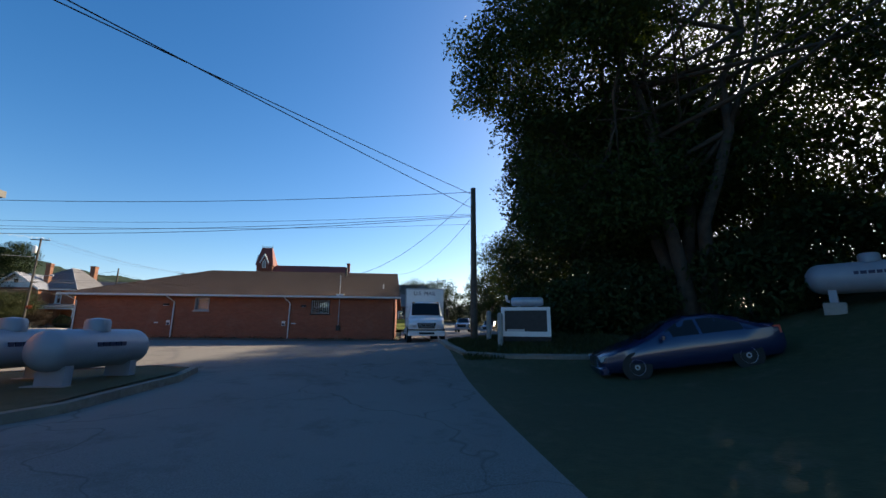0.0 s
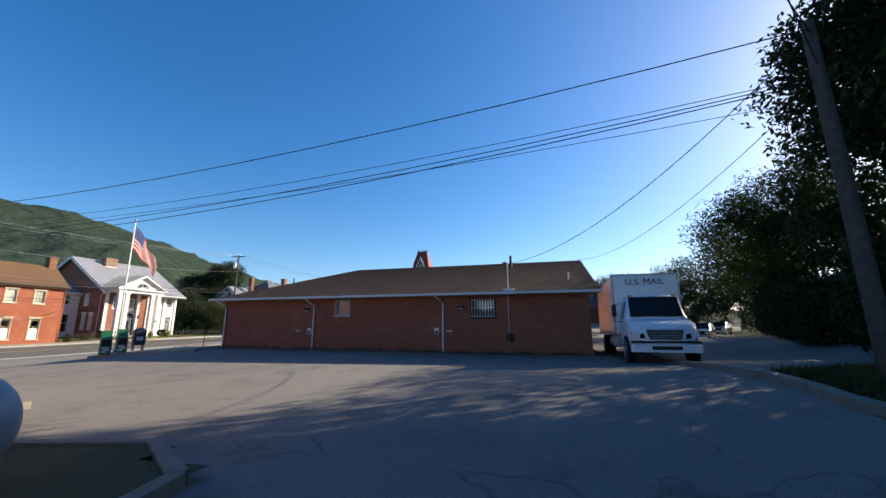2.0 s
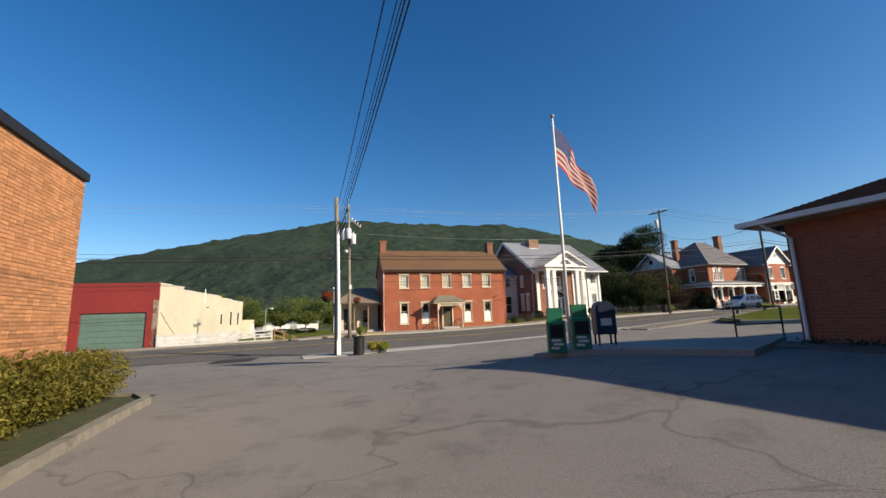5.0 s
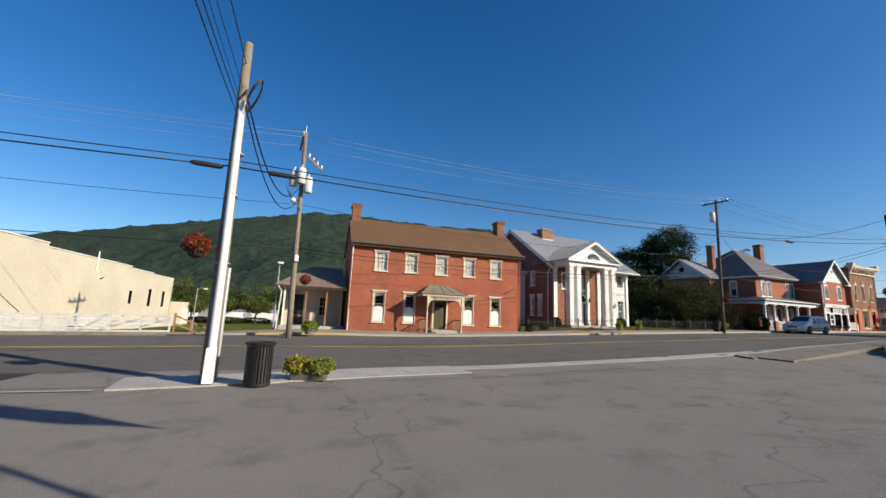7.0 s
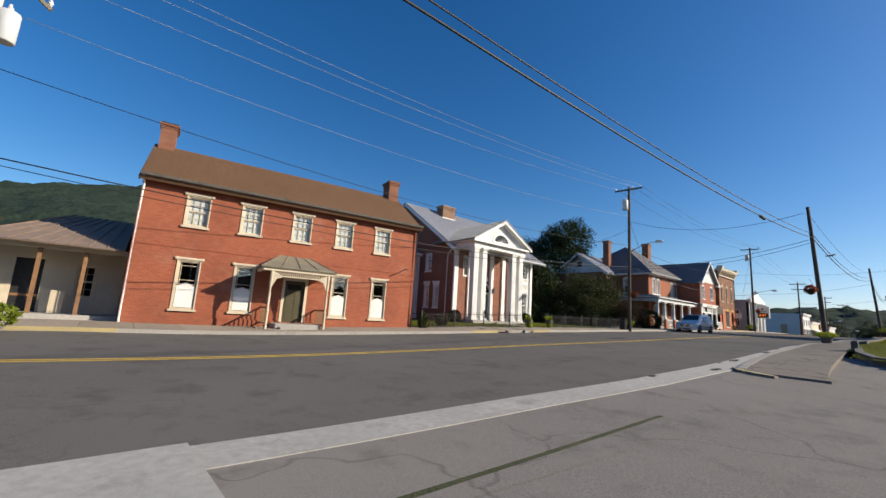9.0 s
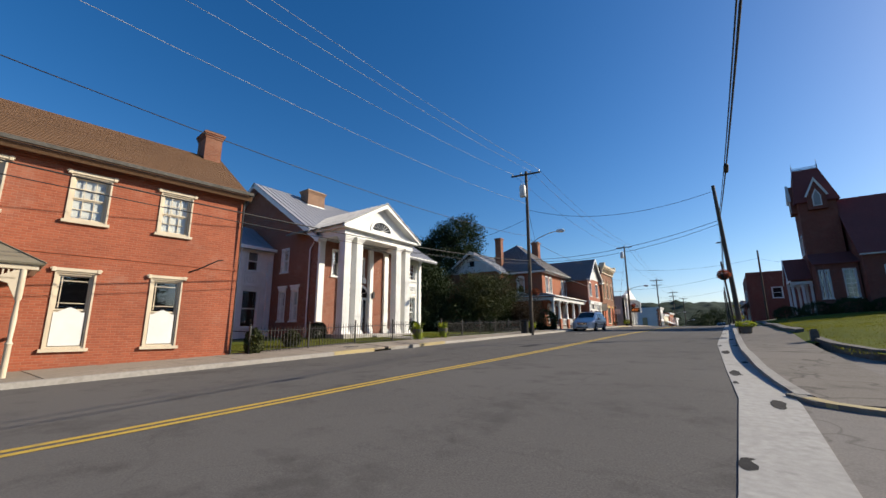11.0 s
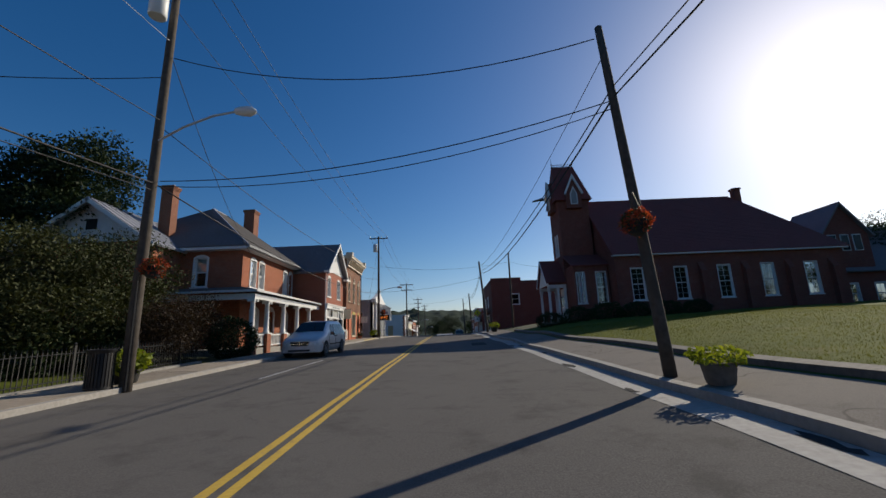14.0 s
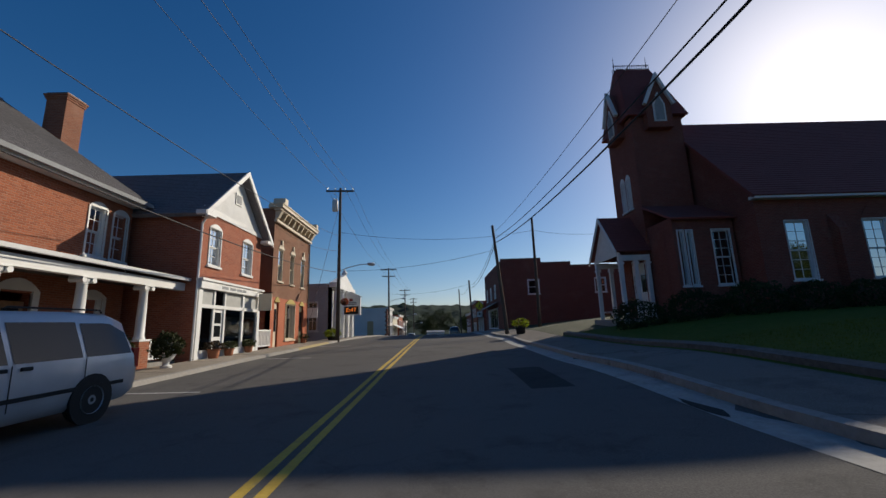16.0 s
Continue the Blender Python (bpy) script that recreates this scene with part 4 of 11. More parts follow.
def gable_roof(house, x0, x1, y0, y1, ze, zr, mat, axis="x", over=0.35, gab=0.25, t=0.14, tex="shingle", name="roof", seam=0.45, label=""):
    """Two roof planes with the ridge along x or y, with their courses or seams."""
    m = Mesh()
    if axis == "x":
        ym = (y0 + y1) / 2
        k = (zr - ze) / (ym - y0)
        e = ze - over * k
        planes = [((x0 - gab, y0 - over, e), (x1 + gab, y0 - over, e), (x1 + gab, ym, zr), (x0 - gab, ym, zr)), ((x1 + gab, y1 + over, e), (x0 - gab, y1 + over, e), (x0 - gab, ym, zr), (x1 + gab, ym, zr))]
    else:
        xm = (x0 + x1) / 2
        k = (zr - ze) / (xm - x0)
        e = ze - over * k
        planes = [((x0 - over, y1 + gab, e), (x0 - over, y0 - gab, e), (xm, y0 - gab, zr), (xm, y1 + gab, zr)), ((x1 + over, y0 - gab, e), (x1 + over, y1 + gab, e), (xm, y1 + gab, zr), (xm, y0 - gab, zr))]
    for p in planes:
        m.slab(p, t)
    r = part(name, weld(m), mat, house, label)
    seen = planes[:1] if axis == "x" else planes
    for p in seen:
        if tex == "seam":
            seams(r, mat, *p, step=seam)
        else:
            shingles(r, mat, *p)
    return r


def chimney(house, x, y, z0, z1, w, d, mat=None, cap=0.0):
    m = Mesh().box(x - w / 2, y - d / 2, z0, x + w / 2, y + d / 2, z1 - 0.28)
    for k in range(3):
        e = 0.03 * (k + 1)
        m.box(x - w / 2 - e, y - d / 2 - e, z1 - 0.28 + k * 0.08, x + w / 2 + e, y + d / 2 + e, z1 - 0.20 + k * 0.08)
    c = part("chimney", m, mat or M_BRICK_CH, house)
    part("chimney_top", Mesh().box(x - w / 2 - 0.02, y - d / 2 - 0.02, z1 - 0.04, x + w / 2 + 0.02, y + d / 2 + 0.02, z1 + 0.03), M_DARKMETAL if not cap else M_CONC_D, c)
    part("flashing", Mesh().box(x - w / 2 - 0.05, y - d / 2 - 0.05, z0, x + w / 2 + 0.05, y + d / 2 + 0.05, z0 + (0.02 if not cap else cap)), M_WHITE if cap else M_GALV, c)
    return c


def downspout(house, pts, mat, r=0.045, name="downspout"):
    return part(name, Mesh().tube(pts, r, 8), mat, house)


# ---- the brick house with five bays ----
def brick_house():
    L, D, E, R = 13.14, 6.8, 6.2, 8.55
    h = thing("brick_house", pose(-9.71, 34.51, 0.55, 0, 0, 83.43), "two-storey red painted brick house with brown shingle roof", "house")
    us = [2.1, 4.3, 6.6, 8.8, 11.0]
    up = [(u - 0.43, u + 0.43, 4.18, 5.50) for u in us]
    lo = [(u - 0.40, u + 0.40, 0.60, 2.66) for u in us if u != 6.6]
    door = (6.14, 7.08, 0.24, 2.22)
    m = Mesh().wall(*FRONT, L, -0.5, E, 0.3, up + lo + [door])
    m.wall((0, D, 0), (0, -1, 0), (-1, 0, 0), D, -0.5, E, 0.3), m.wall((L, 0, 0), (0, 1, 0), (1, 0, 0), D, -0.5, E, 0.3), m.wall((L, D, 0), (-1, 0, 0), (0, 1, 0), L, -0.5, E, 0.3)
    m.prism([(0.002, E), (D - 0.002, E), (D / 2, R - 0.1)], 0.0, 0.3, "x"), m.prism([(0.002, E), (D - 0.002, E), (D / 2, R - 0.1)], L - 0.3, L, "x")
    part("wall", m, M_BRICK_H, h)
    for k in range(5):
        part("corbel_course", Mesh().box(-0.02, -0.025 - 0.022 * k, E - 0.46 + 0.085 * k, L + 0.02, 0.0, E - 0.39 + 0.085 * k), M_BRICK_H, h)
    part("string_course", Mesh().box(0.0, -0.025, 3.18, L, 0.001, 3.26), M_BRICK_H, h)
    part("plinth", Mesh().box(-0.03, -0.05, -0.5, 6.0, 0, 0.28).box(7.2, -0.05, -0.5, L + 0.03, 0, 0.28), M_BRICK_H, h)
    gable_roof(h, 0, L, 0, D, E, R, M_SHINGLE, over=0.42, gab=0.12, label="brown asphalt shingle roof")
    part("gutter", Mesh().prism([(-0.53, E - 0.23), (-0.44, E - 0.23), (-0.42, E - 0.13), (-0.55, E - 0.13)], -0.1, L + 0.12, "x"), M_CURBSTONE, h, "dark grey painted gutter")
    part("gable_trim", Mesh().slab(((-0.14, -0.42, E - 0.28), (-0.09, -0.42, E - 0.28), (-0.09, D / 2, R + 0.01), (-0.14, D / 2, R + 0.01)), 0.2), M_DARKWOOD, h)
    part("gable_trim", Mesh().slab(((L + 0.09, -0.42, E - 0.28), (L + 0.14, -0.42, E - 0.28), (L + 0.14, D / 2, R + 0.01), (L + 0.09, D / 2, R + 0.01)), 0.2), M_DARKWOOD, h)
    chimney(h, 0.36, D / 2, R - 0.5, 9.6, 0.66, 0.95), chimney(h, L - 0.36, D / 2, R - 0.5, 9.55, 0.66, 0.95)
    for i, (a, b, c0, c1) in enumerate(up):
        w = window(h, FRONT, a, b, c0, c1, M_CREAM, 3, 2, 2, 0.045, cap=0.07, blind=M_BLIND, recess=0.07)
        for e in (a - 0.13, b + 0.04):
            part("corner_block", move(Mesh().bevel_box(e, 0.003, c1 + 0.03, e + 0.09, 0.09, c1 + 0.15, 0.01), at_wall(*FRONT)), M_CREAM, w)
    for a, b, c0, c1 in lo:
        w = window(h, FRONT, a, b, c0, c1, M_CREAM, 1, 1, 2, 0.045, cap=0.07, recess=0.07, back=True)
        for e in (a - 0.13, b + 0.04):
            part("corner_block", move(Mesh().bevel_box(e, 0.003, c1 + 0.03, e + 0.09, 0.09, c1 + 0.15, 0.01), at_wall(*FRONT)), M_CREAM, w)
        t = at_wall(*FRONT)
        s = Mesh().box(a + 0.07, -0.06, c0 + 0.07, b - 0.07, -0.035, c0 + 0.98)
        s.prism([(a + 0.15, c0 + 0.98), (b - 0.15, c0 + 0.98), (b - 0.28, c0 + 1.07), ((a + b) / 2, c0 + 1.12), (a + 0.28, c0 + 1.07)], -0.06, -0.035)
        part("blind_panel", move(s, t), M_WHITE, w, "white painted panel over the lower sash")
        f = Mesh()
        for k in (0.09, b - a - 0.11):
            f.box(a + 0.08 + k - 0.04, -0.085, c0 + 1.1, a + 0.10 + k - 0.04, -0.07, c1 - 0.1)
        for k in (1.22, c1 - c0 - 0.22):
            f.box(a + 0.1, -0.085, c0 + k, b - 0.1, -0.069, c0 + k + 0.02)
        part("muntin", move(f, t), M_CREAM, w)
    d = part("door", Mesh().box(door[0], 0.12, door[2], door[1], 0.17, door[3]), M_DOORGREEN, h, "dark olive panelled front door")
    pn = Mesh()
    for a, b in ((door[0] + 0.12, door[0] + 0.42), (door[0] + 0.52, door[0] + 0.82)):
        for c0, c1 in ((0.40, 0.85), (0.98, 1.62)):
            pn.box(a, 0.105, c0, b, 0.121, c1)
    part("panel", pn, M_DOORGREEN, d), part("knob", Mesh().lathe([(0.0, 0), (0.03, 0.01), (0.035, 0.035), (0.0, 0.06)], n=10, m=pose(door[0] + 0.86, 0.12, 1.15, 90)), M_TIN_TAN, d, "brass knob")
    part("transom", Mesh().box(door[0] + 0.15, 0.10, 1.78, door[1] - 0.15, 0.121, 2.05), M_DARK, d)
    part("door_frame", Mesh().box(door[0] - 0.12, -0.03, 0.24, door[0], 0.2, 2.36).box(door[1], -0.03, 0.24, door[1] + 0.12, 0.2, 2.36).box(door[0], -0.03, 2.22, door[1], 0.2, 2.36), M_CREAM, h)
    # porch with a hipped tin canopy
    st = part("step", Mesh().bevel_box(5.6, -1.5, -0.4, 7.62, -0.001, 0.20, 0.02).bevel_box(5.75, -1.85, -0.4, 7.4, -1.503, 0.08, 0.02), M_CONC, h)
    x0, x1, yo = 4.72, 8.05, -1.75
    cz, ct = 2.66, 3.36
    A, B, C, Dd = (x0, yo, cz), (x1, yo, cz), (x1, 0, cz), (x0, 0, cz)
    P, Q = (x0 + 1.0, -0.35, ct), (x1 - 1.0, -0.35, ct)
    P2, Q2 = (x0 + 1.0, 0, ct), (x1 - 1.0, 0, ct)
    cm = Mesh().slab((A, B, Q, P), 0.05).slab((B, C, Q2, Q), 0.05).slab((Dd, A, P, P2), 0.05).slab((P, Q, Q2, P2), 0.05)
    can = part("canopy", weld(cm), M_TIN_TAN, h, "weathered tan tin canopy over the door")
    fr = Mesh().box(x0 + 0.1, yo + 0.08, cz - 0.16, x1 - 0.1, yo + 0.20, cz - 0.03).box(x0 + 0.1, yo + 0.2, cz - 0.16, x0 + 0.22, 0, cz - 0.03).box(x1 - 0.22, yo + 0.2, cz - 0.16, x1 - 0.1, 0, cz - 0.03)
    for pl, st in (((A, B, Q, P), 0.7), ((B, C, Q2, Q), 0.6), ((Dd, A, P, P2), 0.6)):
        seams(can, M_TIN_TAN, *pl, step=st, h=0.03)
    part("canopy_beam", fr, M_CREAM, can)
    for k in range(26):
        x = 5.35 + k * (7.55 - 5.35) / 25
        part("spindle", Mesh().box(x - 0.016, yo + 0.12, cz - 0.36, x + 0.016, yo + 0.16, cz - 0.161), M_CREAM, can)
    part("spindle_rail", Mesh().box(5.3, yo + 0.11, cz - 0.40, 7.6, yo + 0.17, cz - 0.361), M_CREAM, can)
    for x in (5.2, 7.7):
        pr = [(0.06, -0.25), (0.06, 0.75), (0.075, 0.78), (0.042, 0.84), (0.056, 1.3), (0.038, 1.75), (0.065, 1.8), (0.065, cz - 0.16)]
        part("porch_post", Mesh().lathe(pr, (x, yo + 0.14, 0), 10), M_CREAM, h, "turned cream porch post", True)
        s = 1 if x < 6 else -1
        part("bracket", Mesh().prism([(x + s * 0.06, cz - 0.16), (x + s * 0.5, cz - 0.40), (x + s * 0.22, cz - 0.50), (x + s * 0.06, cz - 0.85)], yo + 0.11, yo + 0.17), M_CREAM, h)
        r = Mesh().box(x - 0.03, yo + 0.2, 0.86, x + 0.03, -0.02, 0.92).box(x - 0.025, yo + 0.2, 0.18, x + 0.025, -0.02, 0.23)
        rail = part("railing", r, M_BROWNWOOD, h)
        for k in range(9):
            y = yo + 0.32 + k * 0.155
            part("baluster", Mesh().box(x - 0.015, y, 0.23, x + 0.015, y + 0.03, 0.86), M_BROWNWOOD, rail)
    downspout(h, [(0.06, -0.10, -0.2), (0.06, -0.10, E - 0.5), (0.0, -0.45, E - 0.2)], M_WHITE)
    downspout(h, [(L - 0.03, -0.10, -0.2), (L - 0.03, -0.10, E - 0.5), (L + 0.05, -0.45, E - 0.2)], M_DARKMETAL)
    br = Mesh().tube([(11.6, 0, 3.0), (11.9, -0.25, 3.15), (12.3, -0.45, 3.42), (12.45, -0.5, 3.45)], 0.022, 6)
    part("flag_bracket", br, M_DARKMETAL, h)
    return h


brick_house()


# ---- low porch building beside it ----
def porch_building():
    h = thing("porch_house", pose(-10.75, 30.35, 0.55, 0, 0, 86), "single-storey cream house with a rusty tin roof and a wooden porch", "house")
    L, D = 4.05, 7.0
    m = Mesh().wall((0, 1.9, 0), (1, 0, 0), (0, -1, 0), L, -0.4, 2.75, 0.2, [(0.55, 1.4, 0.15, 2.3), (2.45, 3.1, 0.8, 2.2)])
    m.wall((0, D, 0), (0, -1, 0), (-1, 0, 0), D - 1.9, -0.4, 2.75, 0.2), m.wall((L, 1.9, 0), (0, 1, 0), (1, 0, 0), D - 1.9, -0.4, 2.75, 0.2), m.wall((L, D, 0), (-1, 0, 0), (0, 1, 0), L, -0.4, 2.75, 0.2)
    part("wall", m, M_CREAM, h)
    w = ((0, 1.9, 0), (1, 0, 0), (0, -1, 0))
    window(h, w, 2.45, 3.1, 0.8, 2.2, M_CREAM, 2, 2, 2, 0.06)
    part("screen_door", Mesh().box(0.55, 1.98, 0.15, 1.4, 2.03, 2.3), M_DARKMETAL, h, "dark screen door")
    part("door_bar", Mesh().box(0.55, 1.965, 0.75, 1.4, 1.979, 0.85), M_BROWNWOOD, h)
    part("porch_floor", Mesh().box(-0.1, 0.0, -0.5, L + 0.1, 1.9, 0.14), M_CONC, h)
    for x in (0.12, 1.5, 2.85):
        part("porch_post", Mesh().box(x - 0.06, 0.1, 0.14, x + 0.06, 0.22, 2.7), M_BROWNWOOD if x > 1 else M_WHITE, h)
    part("half_wall", Mesh().box(1.62, 1.2, 0.14, 2.3, 1.32, 1.05), M_CREAM, h, "cream boarded half wall")
    part("porch_step", Mesh().bevel_box(0.6, -0.42, -0.5, 3.6, -0.001, -0.04, 0.02), M_CONC, h)
    part("beam", Mesh().box(-0.1, 0.06, 2.62, L + 0.1, 0.26, 2.82), M_CREAM, h)
    a, b, c, d = (-0.5, -0.4, 2.82), (L, -0.4, 2.82), (L, D, 2.82), (-0.5, D, 2.82)
    p, q = (1.9, 3.2, 4.5), (L, 3.2, 4.5)
    r = Mesh().slab((a, b, q, p), 0.06).slab((d, a, p), 0.06).slab((c, d, p, q), 0.06)
    seams(part("roof", weld(r), M_TIN_RUST, h, "hipped rusty tin roof"), M_TIN_RUST, a, b, q, p, 0.55)
    downspout(h, [(-0.35, -0.3, 2.75), (-0.1, 0.0, 2.4), (-0.25, 0.05, -0.3)], M_WHITE)
    return h


porch_building()


# ---- white-columned house ----
def column_house():
    h = thing("column_house", pose(-13.3, 55.15, 1.3, 0, 0, 90), "brick house with tall white columned portico and grey metal roofs", "house")
    E, R, D, L = 5.95, 10.75, 14.5, 10.7
    south = ((0, D, 0), (0, -1, 0), (-1, 0, 0))
    so = lambda y: D - y
    sw = [(so(3.9), so(3.3), 0.9, 2.75), (so(2.6), so(2.0), 0.9, 2.75), (so(3.9), so(3.2), 4.0, 5.5)]
    fo = [(2.05, 4.0, 0.25, 2.75), (2.1, 2.65, 3.7, 5.0), (3.0, 3.55, 3.7, 5.0), (0.9, 1.5, 3.6, 5.2)]
    m = Mesh().wall(*FRONT, 6.9, -0.6, E, 0.3, fo)
    m.wall(*south, D, -0.6, E, 0.3, sw), m.wall((L, 0.9, 0), (0, 1, 0), (1, 0, 0), D - 0.9, -0.6, E, 0.3), m.wall((L, D, 0), (-1, 0, 0), (0, 1, 0), L, -0.6, E, 0.3)
    m.prism([(0.3, E), (D - 0.3, E), (D / 2, R - 0.25)], 0.0, 0.3, "x"), m.prism([(0.3, E), (D - 0.3, E), (D / 2, R - 0.25)], L - 0.3, L, "x")
    part("wall", m, M_BRICK_W, h)
    # white corner pavilion with windows on the street
    pv = ((6.9, 0.85, 0), (1, 0, 0), (0, -1, 0))
    pw = [(2.3, 3.15, 0.55, 2.85), (2.3, 3.15, 4.2, 5.55)]
    p = Mesh().wall(*pv, 3.8, -0.6, E, 0.25, pw)
    part("pavilion_wall", p, M_SIDING, h, "white clapboard corner wall")
    for x in (6.95, 8.55, 10.38):
        q = Mesh().box(x, 0.72, -0.5, x + 0.3, 0.848, E).box(x - 0.05, 0.68, -0.5, x + 0.35, 0.845, 0.1).box(x - 0.05, 0.68, E - 0.25, x + 0.35, 0.845, E - 0.02)
        part("pilaster", q, M_WHITE, h)
    part("relief_panel", Mesh().box(9.0, 0.80, 3.18, 10.2, 0.848, 3.86).box(9.1, 0.77, 3.28, 10.1, 0.802, 3.76), M_WHITE, h, "white ornamental panel between the windows")
    sc = Mesh()
    for k in range(5):
        sc.tube([(9.24 + 0.18 * k + 0.08 * math.cos(t), 0.765, 3.52 + 0.18 * math.sin(t)) for t in np.linspace(0, 6.283, 13)], 0.02, 5)
    tagged(part("scroll_relief", sc, M_WHITE, h), kind="stuff")
    for a in pw:
        window(h, pv, *a, M_WHITE, 2 if a[2] > 3 else 3, 2 if a[2] > 3 else 3, 2, 0.10, cap=0.06, blind=M_GREYBLIND)
    for a in sw:
        window(h, south, *a, M_WHITE, 1, 1, 2, 0.06, cap=0.28 if a[2] < 3 else 0, blind=M_GREYBLIND, capmat=M_WHITE)
    # doorway under the portico: arched light, side lights and door
    dr = part("door", Mesh().box(2.62, 0.12, 0.25, 3.42, 0.17, 2.25), M_WHITE, h, "white double front door with leaded glass")
    for x in (2.70, 3.06):
        part("pane", Mesh().box(x, 0.105, 0.75, x + 0.28, 0.121, 2.05), M_CARGLASS, dr)
        s = Mesh()
        for k in range(4):
            z = 0.8 + k * 0.3
            s.tube([(x + 0.02, 0.10, z), (x + 0.14, 0.10, z + 0.15), (x + 0.26, 0.10, z + 0.3)], 0.008, 4), s.tube([(x + 0.26, 0.10, z), (x + 0.14, 0.10, z + 0.15), (x + 0.02, 0.10, z + 0.3)], 0.008, 4)
        part("leading", s, M_WHITE, dr)
    for x in (2.12, 3.55):
        sl = part("sidelight", Mesh().box(x, 0.12, 0.7, x + 0.38, 0.16, 2.2), M_CARGLASS, h)
        s = Mesh()
        for k in range(5):
            z = 0.75 + k * 0.28
            s.tube([(x, 0.11, z), (x + 0.38, 0.11, z + 0.28)], 0.01, 4), s.tube([(x + 0.38, 0.11, z), (x, 0.11, z + 0.28)], 0.01, 4)
        part("leading", s, M_WHITE, sl)
    fr = Mesh().box(1.98, -0.06, 0.1, 2.12, 0.18, 2.3).box(2.5, -0.04, 0.1, 2.62, 0.18, 2.3).box(3.42, -0.04, 0.1, 3.55, 0.18, 2.3).box(3.93, -0.06, 0.1, 4.07, 0.18, 2.3).box(1.98, -0.06, 2.3, 4.07, 0.18, 2.42)
    n = 14
    for k in range(n):
        a, b = math.pi * k / n, math.pi * (k + 1) / n
        o, i = 1.12, 0.98
        q = [(3.02 - r * math.cos(t), 2.36 + 0.85 * r * math.sin(t)) for r, t in ((o, a), (o, b), (i, b), (i, a))]
        fr.prism(q, -0.07, 0.1)
    part("door_surround", fr, M_WHITE, h, "white arched fanlight surround")
    fan = Mesh().prism([(3.02 - 0.97 * math.cos(math.pi * k / 12), 2.42 + 0.80 * math.sin(math.pi * k / 12)) for k in range(13)], -0.012, 0.05)
    fl = part("fanlight", fan, M_CARGLASS, h)
    s = Mesh()
    for k in range(1, 6):
        s.tube([(3.02, -0.02, 2.45), (3.02 - 0.95 * math.cos(math.pi * k / 6), -0.02, 2.42 + 0.78 * math.sin(math.pi * k / 6))], 0.012, 4)
    part("leading", s, M_WHITE, fl)
    for a in fo[1:]:
        window(h, FRONT, *a, M_WHITE, 1, 1, 2, 0.06, blind=M_GREYBLIND)
    part("balcony_panel", Mesh().box(1.95, -0.10, 3.35, 3.7, -0.003, 3.62), M_WHITE, h)
    # portico
    c0, x0, x1 = -2.3, -0.55, 6.05
    part("portico_floor", Mesh().bevel_box(-0.3, c0 - 0.35, -0.6, 5.8, -0.001, 0.10, 0.03), M_CONC, h)
    for k in range(3):
        part("step", Mesh().bevel_box(1.9, c0 - 0.7 - 0.33 * k, -0.6, 4.1, c0 - 0.352 - 0.33 * k, 0.0 - 0.16 * k, 0.02), M_CONC, h)
    for x in (0.1, 1.0, 4.45, 5.35):
        q = Mesh().box(x - 0.23, c0 - 0.0, 0.30, x + 0.23, c0 + 0.46, E - 0.55)
        for e, a, b in ((0.10, 0.10, 0.22), (0.06, 0.22, 0.30), (0.04, E - 0.55, E - 0.47), (0.08, E - 0.47, E - 0.38), (0.13, E - 0.38, E - 0.30)):
            q.box(x - 0.23 - e, c0 - e, a, x + 0.23 + e, c0 + 0.46 + e, b)
        for s in (-0.12, 0.0, 0.12):
            q.box(x + s - 0.025, c0 - 0.012, 0.6, x + s + 0.025, c0 - 0.002, E - 0.8)
        part("column", q, M_WHITE, h, "tall square white column")
    for x in (0.0, 1.55, 4.1, 5.6):
        part("pilaster", Mesh().box(x - 0.2, -0.16, 0.1, x + 0.2, -0.002, E - 0.3).box(x - 0.26, -0.2, 0.1, x + 0.26, -0.161, 0.4), M_WHITE, h)
    ent = Mesh().box(x0 + 0.3, c0 - 0.08, E - 0.30, x1 - 0.3, c0 + 0.52, E + 0.06).box(x0 + 0.3, c0 + 0.52, E - 0.30, x0 + 0.8, -0.001, E + 0.06).box(x1 - 0.8, c0 + 0.52, E - 0.30, x1 - 0.3, -0.001, E + 0.06)
    ent.box(x0, c0 - 0.38, E + 0.06, x1, 0.0, E + 0.20)
    part("entablature", ent, M_WHITE, h), part("portico_ceiling", Mesh().box(x0 + 0.8, c0 + 0.52, E - 0.06, x1 - 0.8, -0.002, E + 0.05), M_WHITE, h)
    xm, ap = (x0 + x1) / 2, 8.1
    ped = part("pediment", Mesh().prism([(x0 + 0.1, E + 0.205), (x1 - 0.1, E + 0.205), (xm, ap - 0.17)], c0 - 0.016, c0 + 0.1), M_SIDING, h, "white boarded pediment")
    lun = Mesh().prism([(xm - 0.85 * math.cos(math.pi * k / 12), E + 0.42 + 0.6 * math.sin(math.pi * k / 12)) for k in range(13)], c0 - 0.03, c0 - 0.021)
    part("lunette", lun, M_CARGLASS, ped)
    rim = Mesh()
    for k in range(14):
        q = [(xm - r * math.cos(t), E + 0.42 + 0.71 * r * math.sin(t)) for r, t in ((0.98, math.pi * k / 14), (0.98, math.pi * (k + 1) / 14), (0.82, math.pi * (k + 1) / 14), (0.82, math.pi * k / 14))]
        rim.prism(q, c0 - 0.07, c0 - 0.024)
    for k in range(1, 8):
        rim.tube([(xm, c0 - 0.045, E + 0.44), (xm - 0.84 * math.cos(math.pi * k / 8), c0 - 0.045, E + 0.42 + 0.6 * math.sin(math.pi * k / 8))], 0.014, 4)
